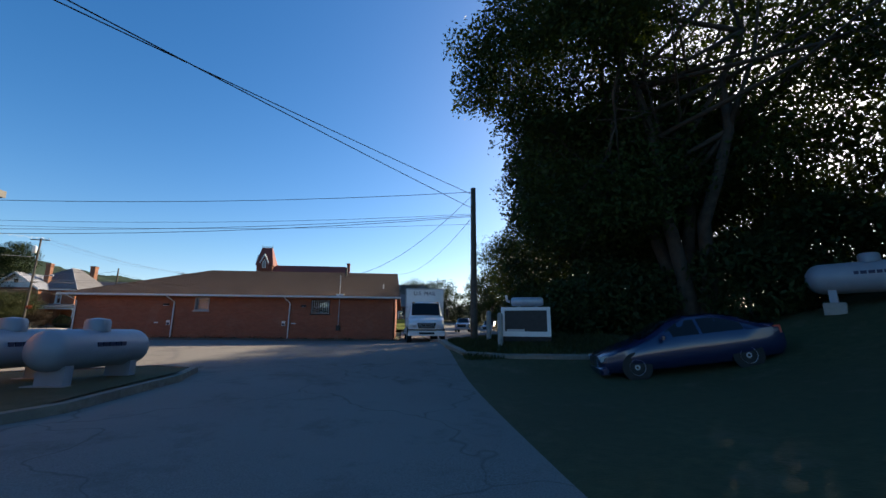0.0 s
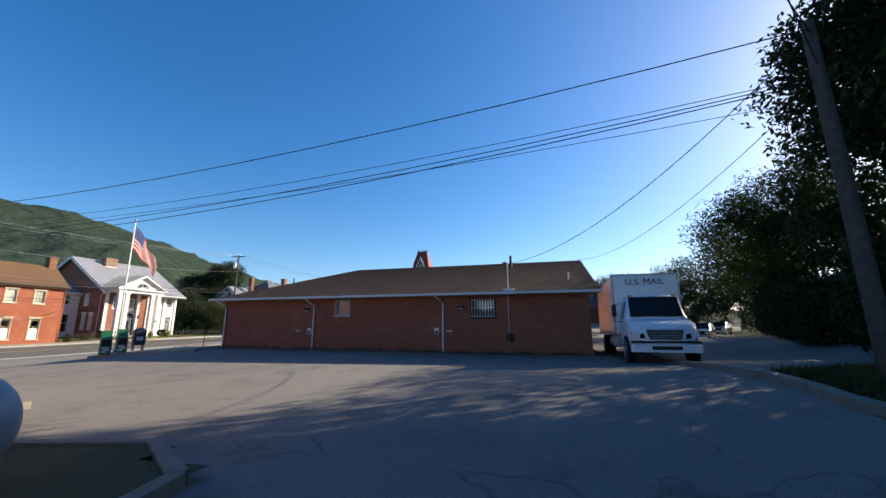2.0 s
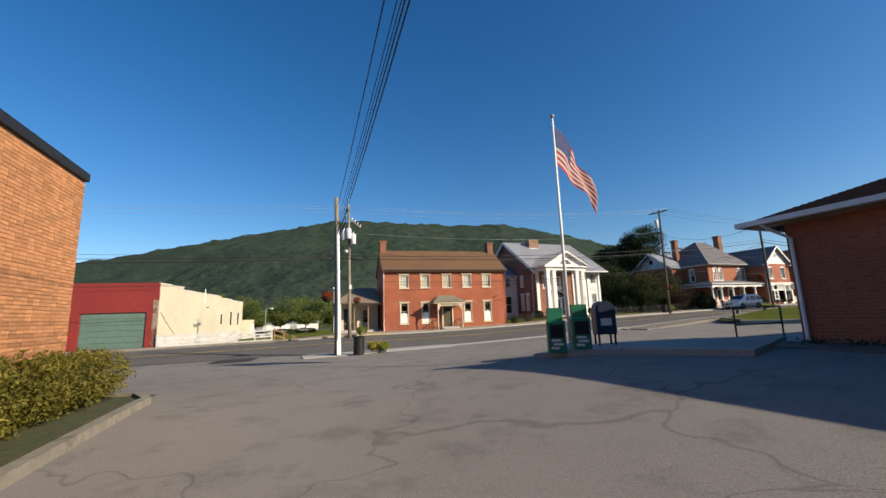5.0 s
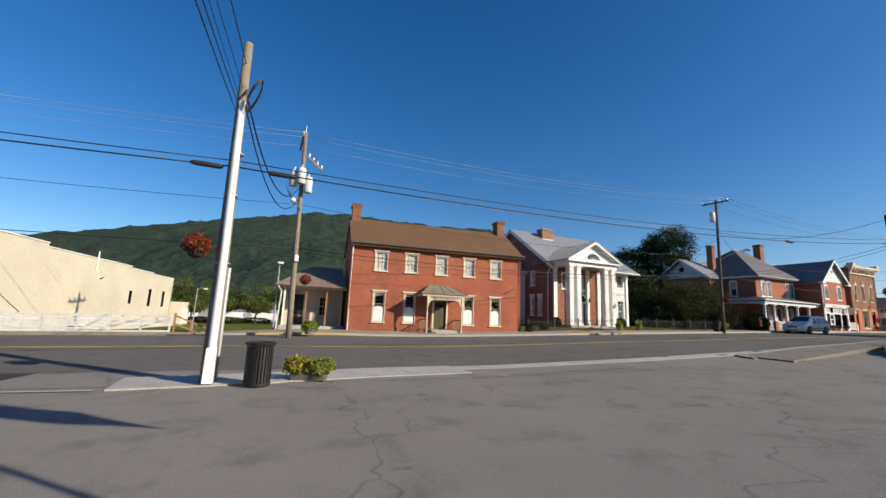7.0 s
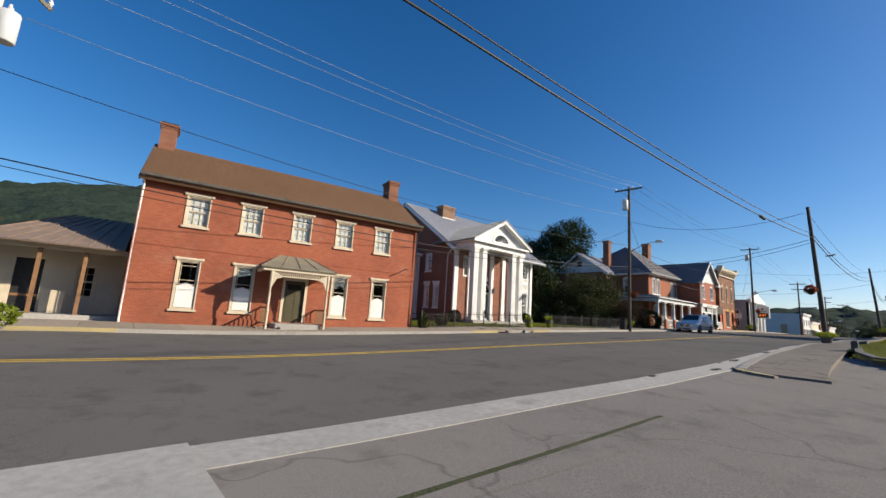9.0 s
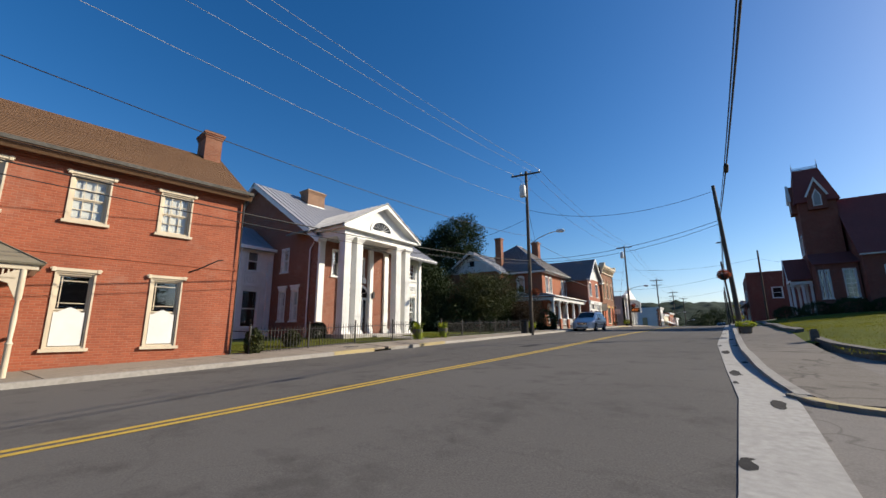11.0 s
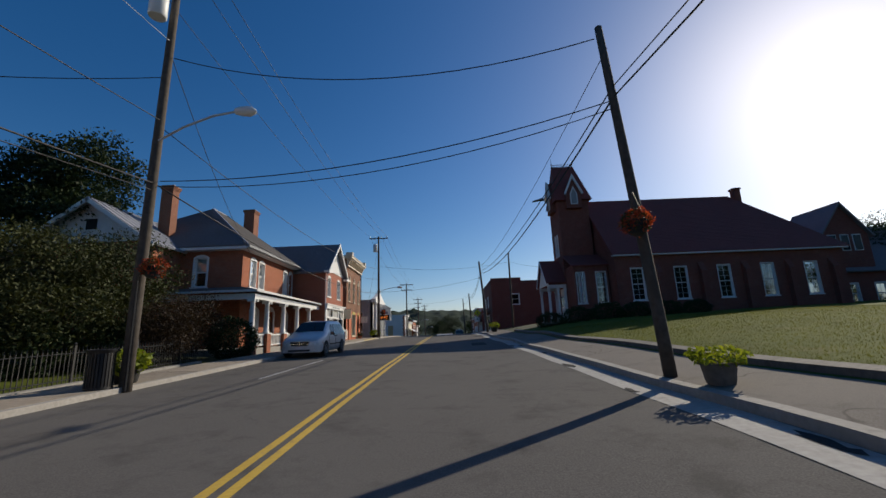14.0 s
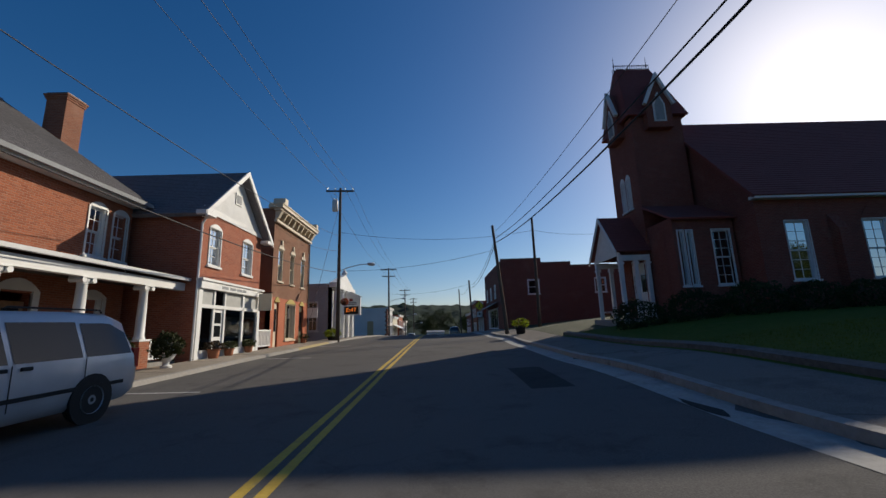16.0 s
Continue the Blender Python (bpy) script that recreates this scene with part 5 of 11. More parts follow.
    rim.box(xm - 1.0, c0 - 0.08, E + 0.34, xm + 1.0, c0 - 0.023, E + 0.42)
    part("lunette_frame", rim, M_WHITE, ped)
    rake = Mesh()
    for s in (-1, 1):
        e = x0 - 0.12 if s < 0 else x1 + 0.12
        rake.prism([(e, E + 0.06), (e, E + 0.24), (xm, ap + 0.02), (xm, ap - 0.26)], c0 - 0.48, c0 - 0.3)
        rake.prism([(e - s * 0.3, E + 0.20), (e - s * 0.3, E + 0.30), (xm, ap - 0.10), (xm, ap - 0.24)], c0 - 0.301, c0 - 0.02)
    part("raking_cornice", rake, M_WHITE, ped)
    e = x0 - 0.15
    for a in (((e, 2.6, E + 0.22), (e, c0 - 0.5, E + 0.22), (xm, c0 - 0.5, ap + 0.06), (xm, 2.6, ap + 0.06)), ((x1 + 0.15, c0 - 0.5, E + 0.22), (x1 + 0.15, 2.6, E + 0.22), (xm, 2.6, ap + 0.06), (xm, c0 - 0.5, ap + 0.06))):
        seams(part("portico_roof", Mesh().slab(a, 0.06), M_TIN_SHADED, h, "weathered standing-seam metal roof, darkened for its shaded slope"), M_TIN, *a, step=0.42)
    gable_roof(h, 0, L, 0, D, E + 0.05, R, M_TIN, over=0.5, gab=0.55, tex="seam", t=0.12, label="grey standing-seam metal roof")
    tr = Mesh().box(-0.55, -0.5, E - 0.42, -0.002, -0.001, E - 0.22).box(-0.5, -0.48, E - 0.25, L + 0.5, -0.2, E - 0.17)
    k = (R - E) / (D / 2)
    for y0, y1 in ((-0.5, D / 2), (D + 0.5, D / 2)):
        tr.slab(((-0.58, y0, E - 0.32), (-0.50, y0, E - 0.32), (-0.50, y1, R - 0.02), (-0.58, y1, R - 0.02)), 0.28)
    tr.slab(((-0.5, -0.5, E - 0.46), (-0.001, -0.5, E - 0.46), (-0.001, D / 2, R - 0.2), (-0.5, D / 2, R - 0.2)), 0.04)
    part("eave", tr, M_WHITE, h, "wide white boxed eaves")
    chimney(h, 3.75, 6.2, R - 1.3, 11.0, 1.55, 0.95, M_BRICK_TAN, cap=0.35)
    # white side wing
    wg = ((-4.4, 5.0, 0), (1, 0, 0), (0, -1, 0))
    wo = [(0.64, 1.63, 0.5, 2.85), (2.53, 3.61, 0.5, 2.85), (0.76, 1.51, 4.1, 5.4), (2.72, 3.49, 4.05, 5.35)]
    wm = Mesh().wall(*wg, 4.4, -0.9, 5.7, 0.25, wo).wall((-4.4, 10.5, 0), (0, -1, 0), (-1, 0, 0), 5.5, -0.9, 5.7, 0.25, [(3.3, 4.2, 0.5, 2.85)]).wall((0, 10.5, 0), (-1, 0, 0), (0, 1, 0), 4.4, -0.9, 5.7, 0.25)
    wm.prism([(5.01, 5.7), (10.49, 5.7), (7.75, 7.4)], -4.4, -4.15, "x")
    part("wing_wall", wm, M_SIDING, h, "white clapboard side wing")
    for a in wo:
        window(h, wg, *a, M_WHITE, 1, 1, 2, 0.10, cap=0.05, blind=M_GREYBLIND if a[2] > 3 else None, blind_z=0.5)
    window(h, ((-4.4, 10.5, 0), (0, -1, 0), (-1, 0, 0)), 3.3, 4.2, 0.5, 2.85, M_WHITE, 1, 1, 2, 0.10)
    for x in (-4.42, -2.66, -2.28, -0.36):
        q = Mesh().box(x, 4.86, -0.5, x + 0.34, 4.998, 5.5).box(x - 0.05, 4.82, -0.7, x + 0.39, 4.996, 0.1).box(x - 0.05, 4.82, 5.3, x + 0.39, 4.996, 5.5)
        q.box(x + 0.06, 4.845, 0.3, x + 0.10, 4.861, 5.1).box(x + 0.24, 4.845, 0.3, x + 0.28, 4.861, 5.1)
        part("pilaster", q, M_WHITE, h)
    for x in (-3.85, -1.93):
        rp = part("relief_panel", Mesh().box(x, 4.94, 3.15, x + 1.15, 4.997, 3.85).box(x - 0.06, 4.90, 3.85, x + 1.21, 4.996, 3.93).box(x - 0.06, 4.90, 3.07, x + 1.21, 4.996, 3.15), M_WHITE, h, "white ornamental panel between the windows")
        sc = Mesh()
        for k in range(5):
            cx = x + 0.18 + 0.2 * k
            sc.tube([(cx + 0.085 * math.cos(t), 4.935, 3.5 + 0.2 * math.sin(t)) for t in np.linspace(0, 6.283, 13)], 0.022, 5)
        tagged(part("scroll_relief", sc, M_WHITE, rp), kind="stuff")
    gable_roof(h, -4.4, -0.05, 5.0, 10.5, 5.75, 7.5, M_TIN, over=0.45, gab=0.35, tex="seam", name="wing_roof")
    part("wing_eave", Mesh().box(-4.75, 4.52, 5.4, 0, 4.60, 5.6).box(-4.7, 4.6, 5.52, 0, 4.999, 5.57), M_WHITE, h)
    downspout(h, [(-2.3, 4.6, 5.45), (-2.32, 4.8, 5.1), (-2.32, 4.82, -0.5)], M_WHITE)
    downspout(h, [(-0.05, 0.6, 5.6), (-0.1, 0.9, 5.2), (-0.1, 0.9, -0.4)], M_WHITE)
    for z in (2.4,):
        for x in (1.75, 4.3):
            part("lantern", Mesh().box(x - 0.09, -0.26, z, x + 0.09, -0.1, z + 0.3).prism([(x - 0.12, z + 0.3), (x + 0.12, z + 0.3), (x, z + 0.45)], -0.29, -0.07).tube([(x, -0.0, z + 0.1), (x, -0.14, z + 0.02)], 0.02), M_DARKMETAL, h, "black wall lantern by the door")
    return h


column_house()


# ---- porch house with hipped roof ----
def hip_house():
    h = thing("red_brick_house", pose(-9.8, 81.7, 1.62, 0, 0, 90), "dark red brick house with hipped roof and white columned porch", "house")
    L, D, E, R = 8.0, 10.4, 6.35, 10.6
    up = [(0.98, 1.72, 3.98, 5.72), (2.15, 2.9, 3.98, 5.72), (6.1, 6.8, 3.98, 5.72), (7.15, 7.8, 3.98, 5.72)]
    lo = [(1.3, 2.3, 0.75, 2.6), (3.7, 4.6, 0.35, 2.55), (6.2, 7.1, 0.75, 2.6)]
    south = ((0, D, 0), (0, -1, 0), (-1, 0, 0))
    so = [(D - 2.9, D - 2.15, 3.95, 5.75), (D - 1.9, D - 1.0, 0.35, 2.4)]
    m = Mesh().wall(*FRONT, L, -0.6, E, 0.3, up + lo).wall(*south, D, -0.6, E, 0.3, so).wall((L, 0, 0), (0, 1, 0), (1, 0, 0), D, -0.6, E, 0.3).wall((L, D, 0), (-1, 0, 0), (0, 1, 0), L, -0.6, E, 0.3)
    part("wall", m, M_BRICK_V, h)
    for a in up:
        window(h, FRONT, *a, M_WHITE, 3 if a[0] < 3 else 2, 2, 2, 0.06, arch=0.2, blind=M_BLIND if a[0] < 6 else None, blind_z=0.45)
    for a in (lo[0], lo[2]):
        window(h, FRONT, *a, M_WHITE, 1, 1, 2, 0.14, arch=0.24)
    window(h, south, *so[0], M_WHITE, 1, 1, 2, 0.10, arch=0.18, blind=M_BLIND, blind_z=0.5)
    d = part("door", Mesh().box(3.78, 0.1, 0.35, 4.52, 0.15, 2.3), M_BROWNWOOD, h)
    part("pane", Mesh().box(3.92, 0.085, 1.1, 4.38, 0.101, 2.1), M_CARGLASS, d)
    part("door_surround", Mesh().box(3.5, -0.05, 0.3, 3.7, 0.05, 2.6).box(4.6, -0.05, 0.3, 4.8, 0.05, 2.6).prism([(3.5, 2.6)] + arc_pts(3.5, 4.8, 2.6, 0.35)[1:-1] + [(4.8, 2.6)], -0.05, 0.05), M_WHITE, h)
    part("side_door", Mesh().wall((-0.06, D - 0.98, 0), (0, -1, 0), (-1, 0, 0), 0.02, 0, 0.1, 0.02).box(0.1, D - 1.9 - 6.6, 0.35, 0.14, D - 1.0 - 6.6, 2.4), M_WHITE, h)
    # hipped roof
    a, b, c, dd = (-0.55, -0.55, E), (L + 0.3, -0.55, E), (L + 0.3, D + 0.4, E), (-0.55, D + 0.4, E)
    p, q = (5.2, 5.2, R), (7.4, 5.2, R)
    r = Mesh()
    for pl in ((a, b, q, p), (b, c, q), (c, dd, p, q), (dd, a, p)):
        r.slab(pl, 0.14)
    rf = part("roof", weld(r), M_SHINGLE_G, h, "hipped grey shingle roof")
    shingles(rf, M_SHINGLE_G, a, b, q, p, 0.15), shingles(rf, M_SHINGLE_G, dd, a, p, p, 0.15)
    hp = Mesh().tube([a, p], 0.06, 6).tube([p, q], 0.06, 6)
    part("hip_flashing", hp, M_TIN, h)
    part("eave", Mesh().box(-0.5, -0.5, E - 0.22, L, -0.001, E - 0.05).box(-0.5, 0, E - 0.22, -0.001, D, E - 0.05), M_WHITE, h)
    part("gutter", Mesh().box(-0.6, -0.66, E - 0.16, L + 0.2, -0.54, E - 0.02), M_GREYBLIND, h)
    chimney(h, 0.9, 5.5, 6.6, 10.75, 0.62, 0.75, M_BRICK_CH, 0.3), chimney(h, 8.75, 4.0, 6.8, 11.45, 0.85, 0.85, M_BRICK_CH)
    # south-facing gabled wing
    g = Mesh().wall((-2.4, 10.9, 0), (0, -1, 0), (-1, 0, 0), 7.1, -0.8, E, 0.3).wall((-2.4, 3.8, 0), (1, 0, 0), (0, -1, 0), 2.4, -0.8, E, 0.3)
    part("wing_wall", g, M_BRICK_V, h)
    gm = Mesh().prism([(3.8, E), (10.9, E), (7.35, 8.65)], -2.42, -2.2, "x")
    gw = part("gable", gm, M_SIDING, h, "white clapboard gable")
    part("gable_window", Mesh().box(-2.46, 7.05, 7.1, -2.425, 7.65, 7.7), M_DARK, gw)
    for pl in (((3.0, 3.4, E - 0.25), (-2.9, 3.4, E - 0.25), (-2.9, 7.35, 8.85), (3.0, 7.35, 8.85)), ((-2.9, 11.3, E - 0.25), (3.0, 11.3, E - 0.25), (3.0, 7.35, 8.85), (-2.9, 7.35, 8.85))):
        seams(part("wing_roof", Mesh().slab(pl, 0.12), M_TIN, h, "grey metal wing roof"), M_TIN, *pl, step=0.5)
    part("barge_board", Mesh().slab(((-2.98, 3.35, E - 0.3), (-2.88, 3.35, E - 0.3), (-2.88, 7.35, 8.83), (-2.98, 7.35, 8.83)), 0.22).slab(((-2.98, 11.35, E - 0.3), (-2.88, 11.35, E - 0.3), (-2.88, 7.35, 8.83), (-2.98, 7.35, 8.83)), 0.22), M_WHITE, h)
    # wrap-round porch
    F, x0, x1, ys = -2.1, -2.7, 8.85, 3.6
    part("porch_floor", Mesh().box(x0 + 0.25, F + 0.15, -0.7, x1 - 0.1, -0.001, 0.32).box(x0 + 0.25, 0, -0.7, -0.001, ys, 0.32), M_CONC_D, h)
    pe, pt = 3.36, 3.88
    pl = [((x0, F - 0.1, pe), (x1, F - 0.1, pe), (x1, 0, pt), (0, 0, pt)), ((x0, ys, pe), (x0, F - 0.1, pe), (0, 0, pt), (0, ys, pt))]
    for k in pl:
        shingles(part("porch_roof", Mesh().slab(k, 0.10), M_SHINGLE_G, h), M_SHINGLE_G, *k, step=0.2)
    part("fascia", Mesh().box(x0 - 0.06, F - 0.20, pe - 0.10, x1, F - 0.08, pe + 0.01).box(x0 - 0.06, F - 0.08, pe - 0.10, x0 + 0.06, ys, pe + 0.01), M_LIGHTWALL, h, "pale grey porch gutter")
    part("porch_beam", Mesh().box(x0 + 0.2, F + 0.02, pe - 0.46, x1, F + 0.28, pe - 0.17).box(x0 + 0.2, F + 0.28, pe - 0.46, x0 + 0.46, ys, pe - 0.17), M_WHITE, h), part("porch_ceiling", Mesh().box(x0 + 0.46, F + 0.28, pe - 0.24, x1, -0.002, pe - 0.2), M_DARKWOOD, h, "dark boarded porch ceiling")
    for x in (-2.35, -0.6, 1.75, 4.05, 6.45, 8.7):
        ped = part("pedestal", Mesh().box(x - 0.24, F + 0.0, -0.6, x + 0.24, F + 0.42, 1.05), M_BRICK_V, h, "brick porch pier")
        part("pier_cap", Mesh().box(x - 0.28, F - 0.03, 1.05, x + 0.28, F + 0.46, 1.12), M_WHITE, ped)
        col = part("column", Mesh().lathe([(0.17, 1.12), (0.17, 1.18), (0.145, 1.22), (0.14, 1.8), (0.12, 2.68), (0.14, 2.71), (0.12, 2.73), (0.16, 2.79), (0.16, pe - 0.46)], (x, F + 0.2, 0), 14), M_WHITE, h, "white tapered porch column", True)
        vol = Mesh()
        for s in (-1, 1):
            vol.cyl((x + s * 0.17, F + 0.0, 2.81), (x + s * 0.17, F + 0.4, 2.81), 0.075, n=10)
        part("capital", vol.box(x - 0.22, F + 0.0, 2.87, x + 0.22, F + 0.4, pe - 0.461), M_WHITE, col)
    for x0r, x1r in ((-2.1, -0.85), (-0.35, 1.5), (2.0, 3.8), (6.7, 8.45)):
        r = part("railing", Mesh().box(x0r, F + 0.16, 0.98, x1r, F + 0.26, 1.05).box(x0r, F + 0.17, 0.42, x1r, F + 0.25, 0.48), M_WHITE, h, "white porch railing")
        n = int((x1r - x0r) / 0.19)
        for k in range(n):
            x = x0r + (k + 0.5) * (x1r - x0r) / n
            part("baluster", Mesh().box(x - 0.028, F + 0.18, 0.48, x + 0.028, F + 0.24, 0.98), M_WHITE, r)
    for k in range(3):
        part("step", Mesh().bevel_box(4.4, F - 0.02 - 0.3 * k - 0.3, -0.7, 6.1, F + 0.14 - 0.3 * k, 0.2 - 0.16 * k, 0.02), M_TERRACOTTA, h)
    return h


hip_house()


# ---- gabled shop ----
def gable_shop():
    h = thing("gabled_shop", pose(-7.3, 90.05, 1.78, 0, 0, 90), "orange brick gabled shop with a white shopfront and white gable", "shop")
    L, D, E, R = 5.5, 11, 6.1, 8.65
    up = [(0.65, 1.5, 3.85, 5.45), (3.5, 4.45, 3.85, 5.45)]
    sf = (0.15, 5.35, 0.15, 2.85)
    m = Mesh().wall(*FRONT, L, -0.6, E, 0.3, up + [sf]).wall((0, D, 0), (0, -1, 0), (-1, 0, 0), D, -0.6, E, 0.3).wall((L, 0, 0), (0, 1, 0), (1, 0, 0), D, -0.6, E, 0.3).wall((L, D, 0), (-1, 0, 0), (0, 1, 0), L, -0.6, E, 0.3)
    part("wall", m, M_BRICK_G, h)
    gb = part("gable", Mesh().prism([(0, E), (L, E), (L / 2, R - 0.1)], -0.02, 0.3), M_SIDING, h, "white boarded gable")
    part("gable_vent", Mesh().box(2.45, -0.06, 7.0, 3.05, -0.022, 7.55), M_WHITE, gb), part("louvre", Mesh().box(2.53, -0.075, 7.08, 2.97, -0.061, 7.47), M_GREYBLIND, gb)
    gable_roof(h, 0, L, 0, D, E, R, M_SHINGLE_G, "y", 0.4, 0.4, label="grey shingle roof")
    k = (R - E) / (L / 2)
    part("barge_board", Mesh().prism([(-0.45, E - 0.42 * k - 0.12), (-0.45, E - 0.42 * k + 0.12), (L / 2, R + 0.05), (L / 2, R - 0.22)], -0.47, -0.40).prism([(L + 0.45, E - 0.42 * k - 0.12), (L + 0.45, E - 0.42 * k + 0.12), (L / 2, R + 0.05), (L / 2, R - 0.22)], -0.47, -0.40).box(-0.5, -0.45, E - 0.42, 0.25, -0.05, E - 0.25).box(L - 0.25, -0.45, E - 0.42, L + 0.5, -0.05, E - 0.25), M_WHITE, h)
    part("frieze", Mesh().box(0.05, -0.05, E - 0.12, L - 0.05, -0.021, E + 0.1), M_WHITE, h)
    for a in up:
        window(h, FRONT, *a, M_WHITE, 2, 2, 2, 0.05, arch=0.18, blind=M_BLIND, blind_z=0.5)
    s = part("sign_band", Mesh().box(0.0, -0.22, 2.85, L, -0.002, 3.15), M_WHITE, h, "white painted sign band of the shopfront")
    part("cornice", Mesh().box(-0.04, -0.28, 3.15, L + 0.04, -0.001, 3.24), M_WHITE, h)
    part("shop_post", Mesh().box(0.05, -0.12, -0.3, 0.3, 0.05, 2.85), M_WHITE, h)
    part("shop_post", Mesh().box(L - 0.3, -0.12, -0.3, L - 0.05, 0.05, 2.85), M_WHITE, h)
    part("transom", Mesh().box(0.3, -0.1, 2.1, L - 0.3, 0.05, 2.24), M_WHITE, h)
    part("stall_riser", Mesh().box(0.3, -0.1, -0.3, 1.2, 0.05, 0.45), M_WHITE, h)
    part("stall_riser", Mesh().box(2.15, -0.1, -0.3, L - 0.3, 0.05, 0.45), M_WHITE, h)
    part("mullion", Mesh().box(1.2, -0.08, 0.15, 1.32, 0.05, 2.85), M_WHITE, h)
    part("mullion", Mesh().box(2.05, -0.08, 0.15, 2.17, 0.05, 2.85), M_WHITE, h)
    part("mullion", Mesh().box(3.65, -0.1, 0.45, 3.8, 0.05, 2.85), M_WHITE, h)
    for a, b, c, d in ((0.3, 1.2, 0.45, 2.1), (2.17, 3.65, 0.45, 2.1), (3.8, L - 0.3, 0.45, 2.1), (0.3, 1.2, 2.24, 2.85), (1.32, 2.05, 2.24, 2.85), (2.17, 3.65, 2.24, 2.85), (3.8, L - 0.3, 2.24, 2.85)):
        g = part("pane", Mesh().box(a, -0.03, c, b, -0.02, d), M_FROSTED if c > 2.2 and b - a > 0.8 else M_GLASS, s)
        g.visible_shadow = False
    part("shop_door", Mesh().box(1.32, -0.02, 0.15, 2.05, 0.03, 2.1), M_WHITE, s)
    for z in (0.35, 0.95, 1.5):
        part("door_pane", Mesh().box(1.45, -0.032, z, 1.92, -0.021, z + 0.45), M_CARGLASS, s)
    # Dark sheet inside the shop stands for its unlit depth.
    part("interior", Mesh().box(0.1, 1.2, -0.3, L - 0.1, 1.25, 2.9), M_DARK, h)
    for x in (1.5, 2.15, 2.75, 3.3):
        part("lettering", Mesh().box(x, -0.228, 2.93, x + (0.5 if x < 3 else 0.35), -0.221, 3.05), M_GREYBLIND, s)
    hs = part("hanging_sign", Mesh().box(4.85, -0.95, 2.15, 4.91, -0.3, 3.0), M_CREAM, h, "cream hanging shop sign")
    part("sign_arm", Mesh().tube([(4.88, 0, 3.05), (4.88, -1.0, 3.05)], 0.02), M_DARKMETAL, hs)
    downspout(h, [(-0.1, -0.35, E - 0.3), (-0.06, -0.08, E - 0.7), (-0.06, -0.08, 0)], M_WHITE)
    return h


gable_shop()


# ---- flat-roofed brick shop with a bracketed cornice ----
def cornice_shop():
    h = thing("cornice_shop", pose(-7.4, 97.4, 1.88, 0, 0, 90), "brick shop with pale bracketed cornice and orange-painted ground floor", "shop")
    L, D, E = 6.4, 14, 8.3
    ups = [(0.75, 1.5, 3.95, 5.9), (2.7, 3.45, 3.95, 5.9), (4.75, 5.5, 3.95, 5.9)]
    los = [(0.5, 1.15, 0.1, 2.7), (2.25, 3.85, 0.5, 2.7), (4.7, 5.55, 0.1, 2.7)]
    m = Mesh().wall(*FRONT, L, 2.95, E, 0.3, ups).wall((0, D, 0), (0, -1, 0), (-1, 0, 0), D, -0.6, E - 0.1, 0.3).wall((L, 0, 0), (0, 1, 0), (1, 0, 0), D, -0.6, E - 0.1, 0.3).wall((L, D, 0), (-1, 0, 0), (0, 1, 0), L, -0.6, E - 0.6, 0.3)
    part("wall", m, M_BRICK_B, h)
    part("ground_floor_wall", Mesh().wall(*FRONT, L, -0.6, 2.95, 0.3, los), M_ORANGEPAINT, h, "orange-painted brick ground floor")
    part("roof", Mesh().box(0.3, 0.3, E - 0.7, L - 0.3, D - 0.3, E - 0.6), M_SHINGLE_D, h)
    for a in ups:
        window(h, FRONT, *a, M_CREAM, 1, 1, 2, 0.0, arch=0.0, blind=M_BLIND, blind_z=0.4)
        part("arch", Mesh().prism([(a[0] - 0.1, a[3])] + arc_pts(a[0] - 0.1, a[1] + 0.1, a[3], 0.28)[1:-1] + [(a[1] + 0.1, a[3])], -0.06, -0.002).box((a[0] + a[1]) / 2 - 0.08, -0.1, a[3] + 0.2, (a[0] + a[1]) / 2 + 0.08, -0.003, a[3] + 0.55), M_CREAM, h)
    for i, a in enumerate(los):
        if i == 1:
            window(h, FRONT, *a, M_CREAM, 3, 1, 1, 0.05)
        else:
            d = part("door", Mesh().box(a[0], 0.1, a[2], a[1], 0.15, a[3]), M_CREAM if i == 0 else M_DOORGREEN, h)
            part("door_pane", Mesh().box(a[0] + 0.15, 0.085, 1.0, a[1] - 0.15, 0.099, 2.3), M_CARGLASS, d)
        part("arch", Mesh().prism([(a[0] - 0.08, a[3])] + arc_pts(a[0] - 0.08, a[1] + 0.08, a[3], 0.3)[1:-1] + [(a[1] + 0.08, a[3])], -0.05, -0.002), M_YELLOWTRIM, h, "yellow arched head")
    c = part("cornice", Mesh().box(-0.1, -0.18, 7.35, L + 0.1, -0.001, 7.5).box(-0.3, -0.55, 8.15, L + 0.3, 0.3, 8.35).box(-0.2, -0.42, 8.02, L + 0.2, -0.001, 8.15).box(-0.35, -0.6, 8.35, L + 0.35, 0.2, 8.42), M_CREAM, h, "pale bracketed metal cornice")
    for k in range(9):
        x = 0.1 + k * (L - 0.2) / 8
        big = k in (0, 8)
        part("bracket", Mesh().prism([(-0.02, 7.5), (-0.2, 7.6), (-0.4, 8.02), (-0.02, 8.02)], x - (0.14 if big else 0.07), x + (0.14 if big else 0.07), "x"), M_CREAM, c)
    part("end_block", Mesh().box(-0.1, -0.6, 8.42, 0.35, 0.1, 8.75), M_CREAM, c), part("end_block", Mesh().box(L - 0.35, -0.6, 8.42, L + 0.1, 0.1, 8.75), M_CREAM, c)
    part("hanging_sign", Mesh().box(5.85, -0.9, 1.9, 5.91, -0.2, 2.6), M_WHITE, h, "small white hanging sign")
    downspout(h, [(L - 0.1, -0.08, 7.3), (L - 0.1, -0.08, 0)], M_DARKMETAL)
    return h


